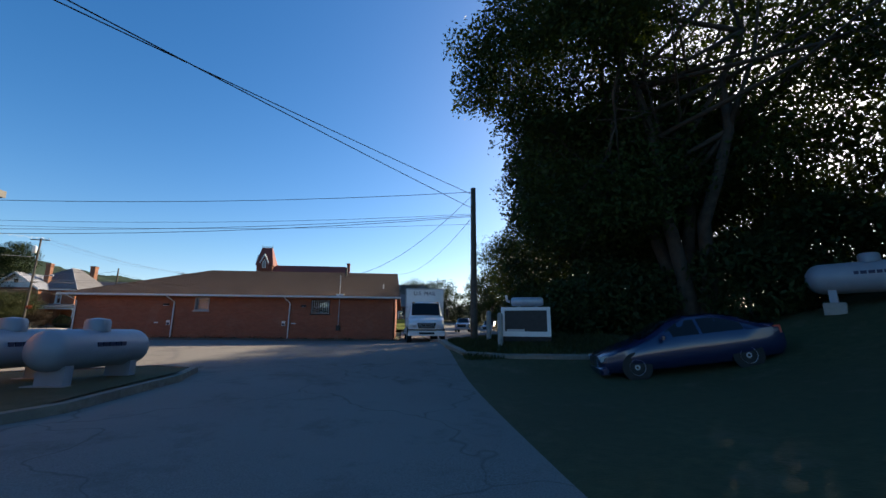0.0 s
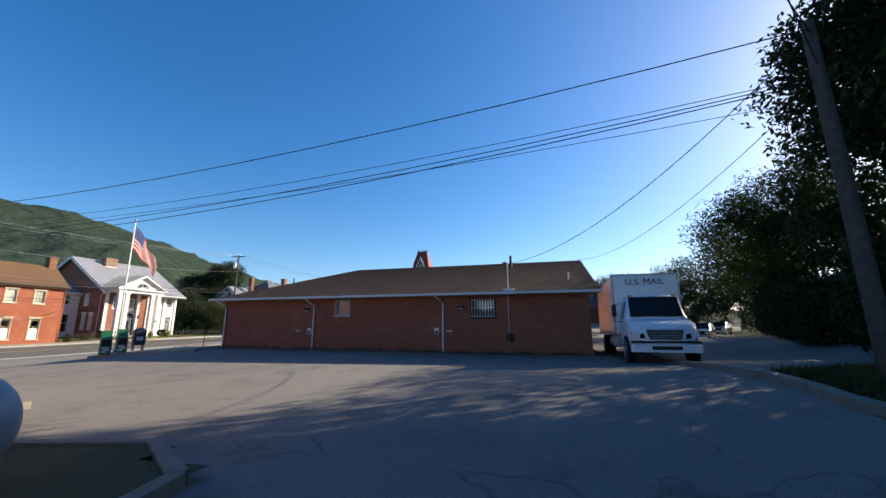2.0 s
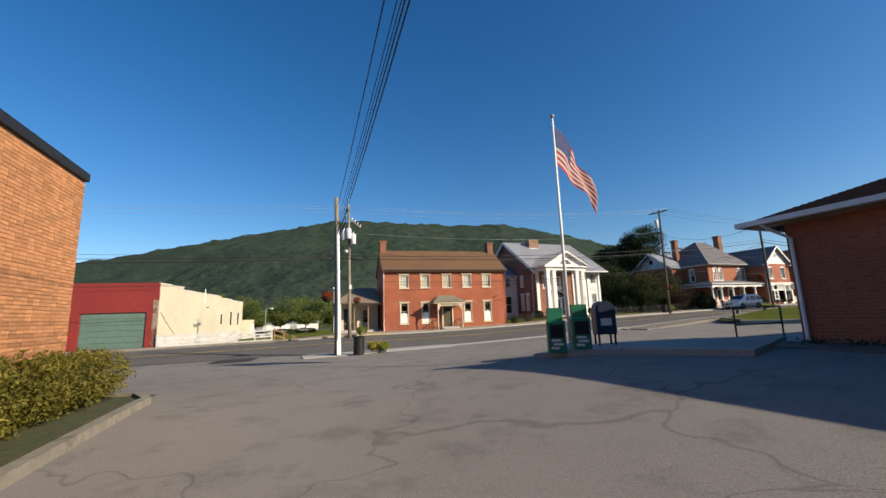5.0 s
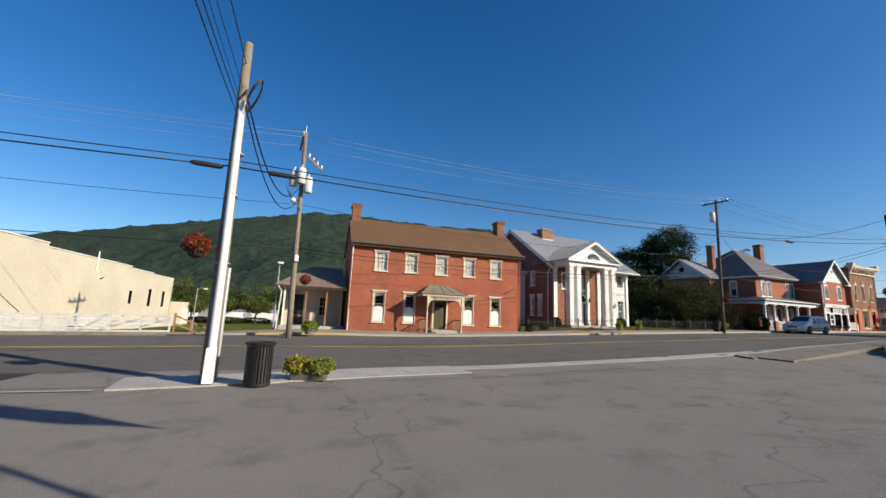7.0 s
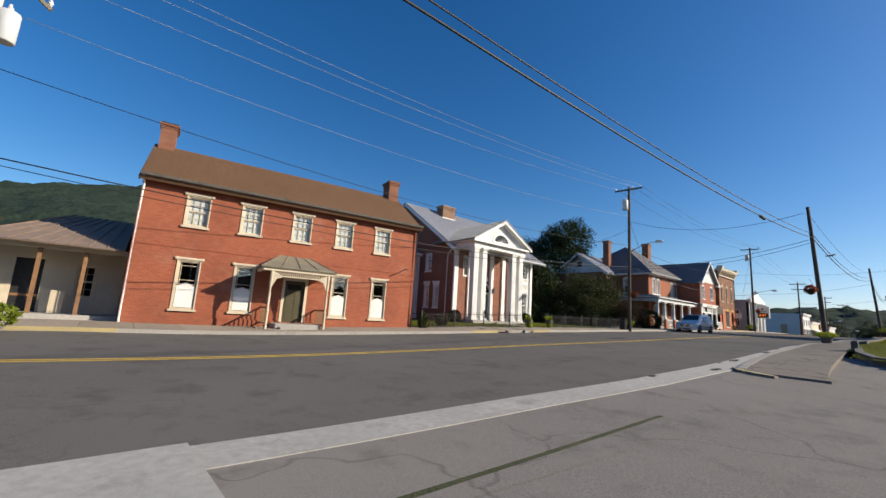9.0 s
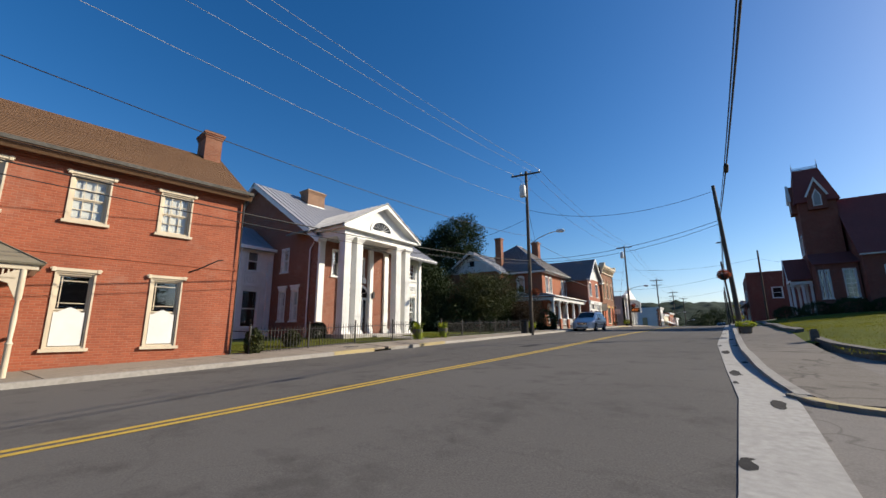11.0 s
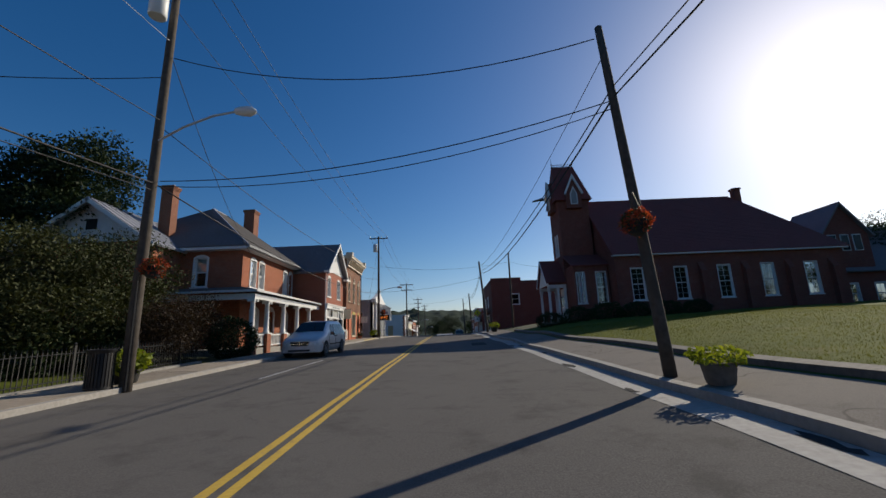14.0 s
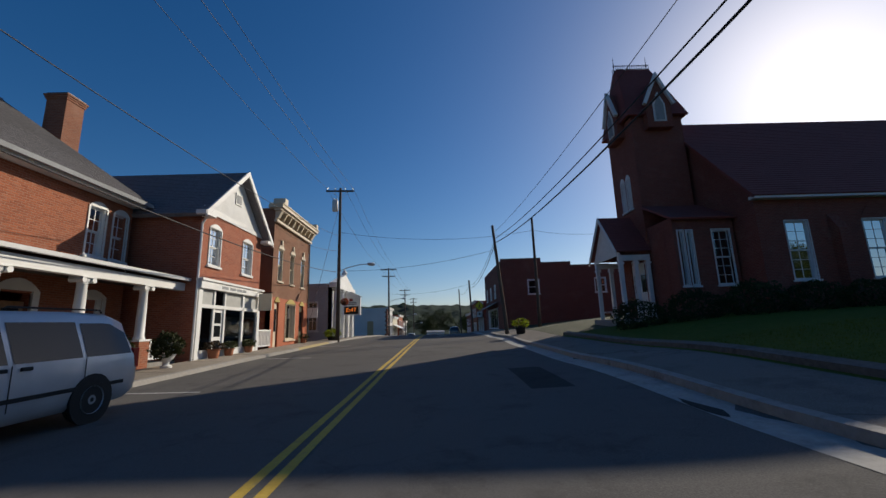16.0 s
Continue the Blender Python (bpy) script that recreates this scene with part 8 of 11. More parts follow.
for k in range(3):
    lp.tube([(6.45 + (0.24 + 0.02 * k) * math.cos(a), 73.8 + 0.3 * math.sin(a), 7.55 + 0.02 * k + 0.09 * math.sin(a + 0.5 * k)) for a in np.linspace(0, 2 * math.pi, 22)], 0.016, 6)
lp.tube([(6.45, 73.5, 7.52), (6.46, 73.8, 7.6), (6.45, 74.1, 7.62)], 0.018, 6)
solid("cable_storage_loop", weld(lp), M_WIRE, "flat coil of spare black cable hung on the street cable", "cable loop")
# power line along the west side
for k, dx in enumerate((-1.05, 0.4, 1.05)):
    wire((-10.5 + dx, -14, 11.3), (-5.15 + dx, 30.35, 11.45), 0.6, 0.009, M_WIRE_A)
    wire((-5.15 + dx, 30.35, 11.45), (-5.52 + dx, 68.2, 13.85), 0.7, 0.009, M_WIRE_A)
    wire((-5.52 + dx, 68.2, 13.85), (-5.6 + dx, 105.5, 14.15), 0.8, 0.011, M_WIRE)
    wire((-5.6 + dx, 105.5, 14.15), (-5.2 + dx, 134.4, 11.85), 0.7, 0.011)
    wire((-5.2 + dx, 134.4, 11.85), (-5.1 + dx, 163, 11.35), 0.7, 0.011)
wire((-5.15, 30.5, 9.3), (-5.5, 68.3, 11.2), 0.8, 0.009, M_WIRE_A)
wire((-10.5, -14, 8.2), (-5.2, 30.55, 7.6), 0.6, 0.013), wire((-5.2, 30.55, 7.6), (-5.5, 68.3, 8.6), 0.9, 0.013), wire((-5.5, 68.3, 8.4), (-5.6, 105.6, 10.2), 0.9, 0.013)
wire((-10.5, -14, 5.6), (-5.2, 30.55, 5.1), 0.5, 0.02), wire((-5.2, 30.55, 5.1), (-5.5, 68.3, 6.7), 0.7, 0.02), wire((-5.2, 30.55, 4.9), (-5.5, 68.3, 6.5), 0.8, 0.012), wire((-5.5, 68.3, 6.7), (-5.6, 105.6, 7.3), 0.9, 0.02)
# across the street
wire((7.0, 28.12, 7.6), (-5.0, 30.4, 8.6), 1.6, 0.025), wire((7.0, 28.12, 7.3), (-4.9, 30.6, 8.4), 2.0, 0.02)
wire((-5.4, 68.4, 10.7), (6.3, 66.45, 9.2), 0.9, 0.014), wire((-5.4, 68.4, 6.8), (6.5, 66.4, 7.5), 0.5, 0.014), wire((-5.4, 68.4, 6.65), (6.5, 66.4, 7.3), 0.6, 0.012)
wire((-5.6, 105.6, 10.5), (10.6, 108.8, 11.0), 0.7, 0.012), wire((-5.6, 105.6, 7.4), (6.4, 103.9, 8.4), 0.4, 0.012), wire((-5.2, 134.5, 8.0), (6.3, 128, 8.4), 0.5, 0.012), wire((10.6, 108.8, 11.0), (17.5, 97.5, 8.9), 0.7, 0.01)
wire((-5.5, 68.3, 10.9), (-9.7, 82.5, 7.6), 0.5, 0.012), wire((-5.55, 68.3, 10.0), (-12, 62, 7.0), 0.4, 0.012), wire((-5.6, 105.5, 9.0), (-7.4, 97.5, 9.0), 0.4, 0.012)
wire((-5.6, 105.6, 13.0), (-6.6, 101.0, 2.2), 0.0, 0.012, None, "steel guy wire staying the street pole")


# ---- pavements in slabs ----
slabs("pavement_left", 6.0, 25.8, -6.9, -5.75, 0.13, 1.5, M_TANWALK, "worn tan concrete slab pavement before the warehouse", 1)
slabs("pavement_left", 26.0, 53.0, -8.1, -5.75, 0.13, 1.5, M_TANWALK, "worn tan concrete slab pavement beside the brick house", 1)
slabs("pavement_left", 53.2, 76.0, -7.3, -5.75, 0.13, 1.5, M_TANWALK, "worn tan concrete slab pavement by the iron fence", 1)
slabs("pavement_left", 76.2, 108.0, -7.35, -5.75, 0.13, 1.5, M_TANWALK, "worn tan concrete slab pavement before the shops", 1)
walk_m = ribbon([(7.2, 48.05), (7.06, 48.7), (6.9, 50.0), (6.72, 52.0), (6.55, 56), (6.5, 60), (6.5, 118)], 0.16, 1.9, 0.14, 0.15, 0.6, 0.3)
solid("pavement_right", sunk(walk_m, 48.6, 54.0, 0.095), M_WALK, "worn brown-grey asphalt pavement below the church lawn", "pavement", kind="structure")
slabs("pavement_left", 108.2, 140.0, -7.0, -5.75, 0.13, 2.0, M_TANWALK, "worn tan concrete slab pavement down the street", 1)
solid("lawn_kerb", ribbon([(8.45, 61.8), (8.5, 90), (8.6, 96)], 0, 0.28, 0.28, 0.30, 0.8, 0.6), M_CURBSTONE, "low weathered stone wall edging the church lawn", "retaining wall", kind="structure")
solid("lawn_end_wall", ribbon([(8.55, 58.9), (8.75, 57.0), (9.3, 55.4), (11.2, 54.6)], -0.24, 0.0, 0.27, 0.27, 0.6, 0.6), M_CURBSTONE, "low weathered stone wall at the end of the lawn", "retaining wall", kind="structure")
solid("lawn_edging", ribbon([(11.2, 54.6), (20, 54.2), (30, 53.8)], -0.2, 0.0, 0.2, 0.2, 0.8, 0.4), M_CONC_D, "low rough stone edging along the lawn", "edging", kind="structure")
solid("stub_post", Mesh().box(8.5, 58.45, gz(8.6, 58.5) - 0.1, 8.72, 58.67, gz(8.6, 58.5) + 0.5).box(8.53, 58.48, gz(8.6, 58.5) + 0.5, 8.69, 58.64, gz(8.6, 58.5) + 0.56), M_CURBSTONE, "short dark stone post at the end of the lawn wall", "post")
solid("manhole_cover", Mesh().lathe([(0.0, 0.0), (0.32, 0.0), (0.33, -0.03)][::-1], (-6.9, 52.0, gz(-6.9, 52.0) + 0.138), 20), M_DARKMETAL, "rusty round iron cover in the pavement", "manhole cover")


def lawn(name, x0, x1, y0, y1, keep=None, label="mown lawn", lift=0.02, step=1.0):
    return solid(name, sheet(np.arange(x0, x1 + 0.1, step), np.arange(y0, y1 + 0.1, step), lift, None, keep), M_GRASS, label, "lawn", kind="structure", smooth="all")


def blades(name, n, x0, x1, y0, y1, h, seed, mat, label, lift=0.0):
    rng = np.random.default_rng(seed)
    x, y = rng.uniform(x0, x1, n), rng.uniform(y0, y1, n)
    z = land(x, y) + lift
    a, hh, w = rng.uniform(0, 6.283, n), rng.uniform(0.5, 1.2, n) * h, rng.uniform(0.006, 0.014, n) * (h / 0.09)
    lean = rng.normal(0, 0.35, (n, 2)) * hh[:, None]
    p = np.stack([np.c_[x - w * np.cos(a), y - w * np.sin(a), z], np.c_[x + w * np.cos(a), y + w * np.sin(a), z], np.c_[x + lean[:, 0], y + lean[:, 1], z + hh]], 1).reshape(-1, 3)
    m = Mesh()
    m.v, m.f = p.tolist(), [(3 * i, 3 * i + 1, 3 * i + 2) for i in range(n)]
    return solid(name, m, mat, label, "grass", kind="stuff")


lawn("lawn_church", 8.35, 46.5, 54.5, 95.5, lambda x, y: x > 8.5 + max(0, 58.5 - y) * 0.3 or 58.5 < y < 62, "sunlit mown church lawn rising from the street", lambda gx, gy: 0.2 - 0.05 * np.clip((9.2 - gx) / 0.8, 0, 1), 0.5)
lawn("lawn_park", -62, -11.0, 18.0, 40.0, lambda x, y: y > 16.1 - 0.14 * (x + 10.4) and (x < -18 or y < 27.5), "sunlit grass beyond the porch building", 0.03)
lawn("lawn_house", -15, -7.6, 48, 76, None, "lawn behind the iron fence")
blades("grass", 90000, 8.75, 24, 54.9, 86, 0.06, 5, M_GRASSBLADE, "blades of grass on the church lawn", 0.19)
blades("grass", 26000, -13, -7.7, 48.3, 64, 0.08, 6, M_GRASSBLADE, "blades of grass on the fenced lawn")
# Bank blades take the darker olive leaf colour to paint the tree shade.
blades("grass", 16000, 47.2, 53, 21.4, 27, 0.16, 7, M_LEAF_O, "rough grass on the bank by the lot, darkened for tree shade")


# ---- iron fence before the columned house ----
def iron_fence(y0, y1, x0, x1, label):
    f = thing("iron_fence", pose(x0, y0, gz(x0, y0)), label, "fence", "iron fence")
    n = int((y1 - y0) / 0.135)
    pick = mesh_data("picket", Mesh().box(-0.009, -0.009, 0.05, 0.009, 0.009, 0.92).lathe([(0.016, 0.92), (0.012, 0.96), (0.0, 1.03)], n=4), M_DARKMETAL)
    post = mesh_data("post", Mesh().box(-0.03, -0.03, -0.2, 0.03, 0.03, 1.05).lathe([(0.03, 1.05), (0.045, 1.09), (0.0, 1.15)], n=6), M_DARKMETAL)
    ks = np.arange(n + 1) / n
    zs = land(x0 + (x1 - x0) * ks, y0 + (y1 - y0) * ks) - gz(x0, y0) + 0.05
    rails = [[], []]
    for k, z in zip(ks, zs):
        i = int(round(k * n))
        o = new("post" if i % 18 == 0 else "picket", post if i % 18 == 0 else pick)
        o.parent, o.location = f, ((x1 - x0) * k, (y1 - y0) * k, float(z))
        for r, hh in zip(rails, (0.14, 0.84)):
            if i % 6 == 0 or i == n:
                r.append(((x1 - x0) * k, (y1 - y0) * k, float(z) + hh))
    for r in rails:
        part("rail", Mesh().tube(r, 0.014, 4), M_DARKMETAL, f)
    return f


iron_fence(48.0, 56.7, -7.75, -7.55, "black iron picket fence along the pavement")
iron_fence(59.6, 75.5, -7.6, -8.3, "black iron picket fence along the pavement")
iron_fence(47.75, 48.0, -10.6, -7.8, "black iron picket fence beside the brick house")
solid("fence_kerb", ribbon([(-7.66, 48.0), (-7.45, 56.7)], -0.12, 0.12, 0.10, 0.10, 0.6, 0.3), M_CONC_D, "low rough stone edging under the iron fence", "edging", kind="structure")
solid("fence_kerb", ribbon([(-7.5, 59.6), (-8.2, 75.5)], -0.12, 0.12, 0.10, 0.10, 0.6, 0.3), M_CONC_D, "low rough stone edging under the iron fence", "edging", kind="structure")
solid("garden_path", ribbon([(-7.4, 58.2), (-11.2, 58.2)], -0.8, 0.8, 0.05, 0.05, 0.6, 0.2), M_CONC, "concrete path to the portico steps", "path", kind="structure")


def planter(x, y, z, r, h, mat, leaf, size, seed, label, tall=0.5, n=420, group="planters"):
    t = thing("planter", pose(x, y, z), label, "planter", group)
    part("pot", Mesh().lathe([(r * 0.7, 0), (r * 0.78, h * 0.1), (r * 0.95, h * 0.85), (r * 1.08, h * 0.88), (r * 1.08, h), (r * 0.9, h), (r * 0.85, h * 0.8)], n=16), mat, t, "", True)
    m = leaf_ball(r * 1.6, tall, n, size, seed)
    m.v = [(a, b, c + h + tall * 0.55) for a, b, c in m.v]
    tagged(part("foliage", m, leaf, t), kind="stuff")
    return t


def garden_urn(x, y, seed):
    u = thing("garden_urn", pose(x, y, gz(x, y) + 0.05), "dark urn with pale grass trailing down its side", "urn", "garden urns")
    part("urn", Mesh().lathe([(0.2, 0.0), (0.2, 0.06), (0.1, 0.12), (0.12, 0.2), (0.26, 0.42), (0.3, 0.6), (0.26, 0.6), (0.22, 0.5)], n=16), M_CURBSTONE, u, "", True)
    rng = np.random.default_rng(seed)
    m = Mesh()
    for k in range(260):
        a, out, fall = rng.uniform(0, 6.283), rng.uniform(0.15, 0.36), rng.uniform(0.15, 0.75) if k % 2 else rng.uniform(-0.35, 0.1)
        c, s_ = math.cos(a), math.sin(a)
        pts = [(0.12 * c, 0.12 * s_, 0.58), (out * 0.8 * c, out * 0.8 * s_, 0.68 - 0.2 * fall), (out * c, out * s_, 0.62 - fall)]
        w = 0.012
        m.add([(x_ - w * s_, y_ + w * c, z_) for x_, y_, z_ in pts] + [(x_ + w * s_, y_ - w * c, z_) for x_, y_, z_ in pts], [(0, 1, 4, 3), (1, 2, 5, 4)])
    tagged(part("trailing_grass", m, M_LEAF_Y, u, "pale green trailing grass"), kind="stuff")
    return u


tr = thing("planter", pose(7.55, 30.4, gz(7.55, 30.4) + 0.02, 0, 0, 70), "low dark trough with lime-green and yellow-red plants", "planter", "planters")
part("trough", Mesh().bevel_box(-0.42, -0.16, 0, 0.42, 0.16, 0.16, 0.02), M_CURBSTONE, tr)
for k, (dx, mt, hh) in enumerate(((-0.3, M_LEAF_Y2, 0.24), (0.28, M_LEAF_Y, 0.22))):
    m = leaf_ball(0.33, hh, 700, 0.055, 21 + k)
    m.v = [(a + dx, b, c + 0.16 + hh * 0.7) for a, b, c in m.v]
    tagged(part("foliage", m, mt, tr), kind="stuff")
m = leaf_ball(0.28, 0.2, 70, 0.045, 29)
m.v = [(a - 0.3, b, c + 0.36) for a, b, c in m.v]
tagged(part("blossom", m, M_FLOWER, tr, "small red blossoms"), kind="stuff")
planter(-5.95, 31.75, gz(-5.95, 31.75) + 0.13, 0.3, 0.25, M_CONC_D, M_LEAF_Y, 0.10, 22, "low pot with a lime-green plant", 0.32, 500)
planter(-6.1, 68.9, gz(-6.1, 68.9) + 0.13, 0.32, 0.35, M_BLACK, M_LEAF_Y, 0.10, 23, "black pot with a lime-green plant", 0.34, 500)
planter(6.95, 64.9, gz(6.95, 64.9) + 0.145, 0.28, 0.36, M_CURBSTONE, M_LEAF_Y, 0.06, 24, "dark tub with a lime-green plant", 0.17, 500)
planter(7.3, 100.6, gz(7.3, 100.6) + 0.14, 0.36, 0.5, M_BLACK, M_LEAF_Y, 0.10, 25, "black tub with a lime-green plant", 0.3, 300)
planter(-6.2, 106.3, gz(-6.2, 106.3) + 0.13, 0.4, 0.3, M_BLACK, M_LEAF_Y, 0.11, 26, "black tub with a lime-green plant", 0.36, 400)
for i, y in enumerate((57.0, 59.35)):
    garden_urn(-7.3, y, 31 + i)
for i, (x, y, r, lf) in enumerate(((-6.95, 91.0, 0.24, M_LEAF_P), (-7.0, 92.3, 0.2, M_LEAF_O), (-7.0, 94.1, 0.2, M_LEAF_O), (-7.05, 102.2, 0.2, M_LEAF_O))):
    planter(x, y, gz(x, y) + 0.13, r, r * 1.5, M_TERRACOTTA, lf, 0.07, 41 + i, "wide terracotta pot with reddish plants before the shop" if i == 0 else "terracotta flower pot with low plants before the shops", 0.2, 260, "flower pots")
for i, (x, y) in enumerate(((-6.85, 85.75), (-6.75, 87.9))):
    u = thing("porch_urn", pose(x, y, gz(x, y) + 0.135), "white footed urn with a bushy fern before the porch steps", "urn", "porch urns")
    part("urn", Mesh().lathe([(0.17, 0.0), (0.17, 0.05), (0.08, 0.1), (0.09, 0.17), (0.2, 0.3), (0.26, 0.42), (0.22, 0.42), (0.18, 0.36)], n=16), M_WHITE, u, "", True)
    m = leaf_ball(0.46, 0.42, 1500, 0.07, 71 + i, 0.35)
    m.v = [(a, b, c + 0.68) for a, b, c in m.v]
    tagged(part("fern", m, M_LEAF_O, u, "bushy olive-green fern"), kind="stuff")



# ---- street furniture ----
def litter_bin(x, y, lift, label):
    b = thing("litter_bin", pose(x, y, gz(x, y) + lift), label, "litter bin", "litter bins")
    part("liner", Mesh().lathe([(0.22, 0.03), (0.23, 0.82)], n=18), M_BLACK, b)
    slat = mesh_data("slat", Mesh().box(-0.022, -0.006, 0.03, 0.022, 0.006, 0.84), M_DARKMETAL)
    for k in range(26):
        a = 2 * math.pi * k / 26
        o = new("slat", slat)
        o.parent, o.matrix_basis = b, Matrix.Rotation(a, 4, "Z") @ Matrix.Translation((0, 0.275, 0))
    part("rim", Mesh().lathe([(0.27, 0.82), (0.33, 0.90), (0.335, 0.93), (0.30, 0.94), (0.24, 0.86)], n=24), M_DARKMETAL, b, "", True), part("foot_ring", Mesh().lathe([(0.26, 0.0), (0.285, 0.0), (0.285, 0.05), (0.26, 0.05)], n=24), M_DARKMETAL, b)
    return b


litter_bin(8.04, 29.23, 0.02, "black slatted steel litter bin on the concrete strip")
litter_bin(-5.98, 67.9, 0.13, "black slatted steel litter bin beside the dark street pole")
solid("bin_island", ribbon([(19.2, 33.9), (24.2, 35.6)], -1.2, 1.6, 0.12, 0.12, 0.6, 0.3), M_CONC_D, "raised concrete island by the post office", "kerb island", kind="structure")


def mailbox(x, y):
    b = thing("mail_collection_box", pose(x, y, gz(x, y) + 0.12, 0, 0, 62), "dark blue round-topped mail collection box on four legs", "mailbox")
    arch = [(-0.27, 0.3), (0.27, 0.3), (0.27, 0.98)] + [(0.27 * math.cos(a), 0.98 + 0.27 * math.sin(a)) for a in np.linspace(0.2, math.pi - 0.2, 8)] + [(-0.27, 0.98)]
    part("body", Mesh().prism(arch, -0.28, 0.28), M_MAILBLUE, b)
    for sx in (-0.22, 0.22):
        for sy in (-0.23, 0.23):
            part("leg", Mesh().box(sx - 0.025, sy - 0.025, 0, sx + 0.025, sy + 0.025, 0.3), M_MAILBLUE, b)
    part("chute", Mesh().box(-0.2, -0.33, 0.92, 0.2, -0.281, 1.14), M_MAILBLUE, b), part("label_plate", Mesh().box(-0.15, -0.287, 0.55, 0.15, -0.281, 0.75), M_LIGHTWALL, b)
    return b


mailbox(20.6, 34.25)


def donation_bin(x, y, rot):
    b = thing("newspaper_box", pose(x, y, gz(x, y) + 0.12, 0, 0, rot), "green plastic newspaper box with a printed front", "newspaper box", "newspaper boxes")
    part("cabinet", Mesh().bevel_box(-0.24, -0.22, 0.0, 0.24, 0.22, 0.85, 0.03), M_BOXGREEN, b)
    part("display", Mesh().prism([(-0.2, 0.85), (0.2, 0.85), (0.2, 1.2), (-0.2, 1.2)], -0.05, 0.2), M_BOXGREEN, b), part("window_plate", Mesh().box(-0.18, -0.235, 0.4, 0.18, -0.222, 0.75), M_DARK, b)
    for k, (a, c, z) in enumerate(((-0.17, 0.05, 0.10), (-0.1, 0.16, 0.2), (-0.15, 0.1, 0.3))):
        part("print", Mesh().box(a, -0.232, z, c, -0.222, z + 0.06), M_LIGHTWALL, b)
    return b


donation_bin(20.55, 32.6, 60), donation_bin(20.9, 33.15, 60)


def flagpole(x, y):
    z = gz(x, y) + 0.1
    f = thing("flagpole", pose(x, y, z), "white flagpole with a hanging striped national flag", "flagpole")
    H = 8.2 - z
    part("shaft", Mesh().tube([(0, 0, 0), (0, 0, H)], [0.055, 0.03], 10), M_WHITE, f, "", "all"), part("ball", Mesh().lathe([(0, -0.08), (0.06, -0.05), (0.08, 0), (0.06, 0.05), (0, 0.08)], (0, 0, H + 0.07), 12), M_GALV, f, "", True), part("base", Mesh().lathe([(0.2, 0), (0.2, 0.05), (0.08, 0.14), (0.06, 0.2)], n=14), M_GALV, f)

    def cloth(u, v):
        # u along the fly, v down the hoist
        run = 2.5 * u
        x = 0.06 + 0.84 * run * (1 - 0.12 * u)
        zz = H - 0.25 - 1.35 * v * (1 - 0.25 * u) - 0.62 * run * (0.75 + 0.4 * u)
        s = 0.16 * math.sin(7.5 * u + 2.2 * v) * u ** 0.6 + 0.07 * math.sin(17 * u - 3 * v) * u
        d = Vector((-0.25, 0.97, 0))
        return d * x + Vector((0.97, 0.25, 0)) * s + Vector((0, 0, zz))

    def strip(u0, u1, v0, v1, n, lift=0.0):
        m = Mesh()
        for i in range(n + 1):
            for v in (v0, v1):
                m.v.append(tuple(cloth(u0 + (u1 - u0) * i / n, v) + Vector((0.97, 0.25, 0)) * lift))
        m.f = [(2 * i, 2 * i + 1, 2 * i + 3, 2 * i + 2) for i in range(n)]
        return m

    fl = part("flag", strip(0, 1, 12 / 13, 1, 24), M_FLAGRED, f, "striped flag hanging in folds")
    for k in range(12):
        part("stripe", strip(0.40 if k < 7 else 0.0, 1, k / 13, (k + 1) / 13, 24), M_FLAGRED if k % 2 == 0 else M_FLAGWHITE, fl)
    part("canton", strip(0, 0.40, 0, 7 / 13, 12), M_FLAGBLUE, fl)
    stars = Mesh()
    for i in range(5):
        for j in range(5):
            c = cloth(0.05 + 0.075 * i, 0.05 + 0.1 * j)
            for s in (-0.012, 0.012):
                d = Vector((0.97, 0.25, 0)) * s
                stars.add([c + d + Vector((-0.02, 0.05, 0)) * 0.3, c + d + Vector((0, 0, 0.016)), c + d - Vector((-0.02, 0.05, 0)) * 0.3, c + d - Vector((0, 0, 0.016))], [(0, 1, 2, 3)])
    tagged(part("star_field", stars, M_FLAGWHITE, fl), kind="stuff")
    return f


flagpole(19.8, 33.65)


def crossing_sign(x, y):
    s = thing("crossing_sign", pose(x, y, gz(x, y) + 0.14), "yellow diamond crossing sign on a steel post", "road sign")
    part("post", Mesh().cyl((0, 0, -0.2), (0, 0, 3.9), 0.035, n=8), M_GALV, s)
    q = Matrix.Translation((0, -0.04, 3.4)) @ Matrix.Rotation(radians(45), 4, "Y")
    d = part("diamond", Mesh().box(-0.46, -0.006, -0.46, 0.46, 0.006, 0.46, q), M_SIGNYELLOW, s)
    part("border", weld(Mesh().wall((-0.43, -0.009, 0), (1, 0, 0), (0, -1, 0), 0.86, -0.43, 0.43, 0.003, [(0.03, 0.83, -0.40, 0.40)])), M_DARKMETAL, d).matrix_basis = q
    sy = Mesh().cyl((0.02, -0.052, 3.68), (0.02, -0.047, 3.68), 0.06, n=10).prism([(-0.09, 3.3), (0.08, 3.3), (0.1, 3.6), (-0.04, 3.6)], -0.052, -0.047)
    sy.prism([(-0.09, 3.3), (-0.01, 3.3), (-0.12, 3.06), (-0.2, 3.06)], -0.052, -0.047).prism([(0.0, 3.3), (0.08, 3.3), (0.17, 3.06), (0.1, 3.06)], -0.052, -0.047)
    part("symbol", sy, M_DARKMETAL, d)
    plate = part("plate", Mesh().box(-0.36, -0.045, 1.85, 0.36, -0.035, 2.62), M_WHITE, s)
    part("arrow", Mesh().prism([(-0.2, 2.3), (0.0, 2.14), (0.0, 2.24), (0.22, 2.24), (0.22, 2.36), (0.0, 2.36), (0.0, 2.46)], -0.049, -0.0455), M_DARKMETAL, plate)
    return s


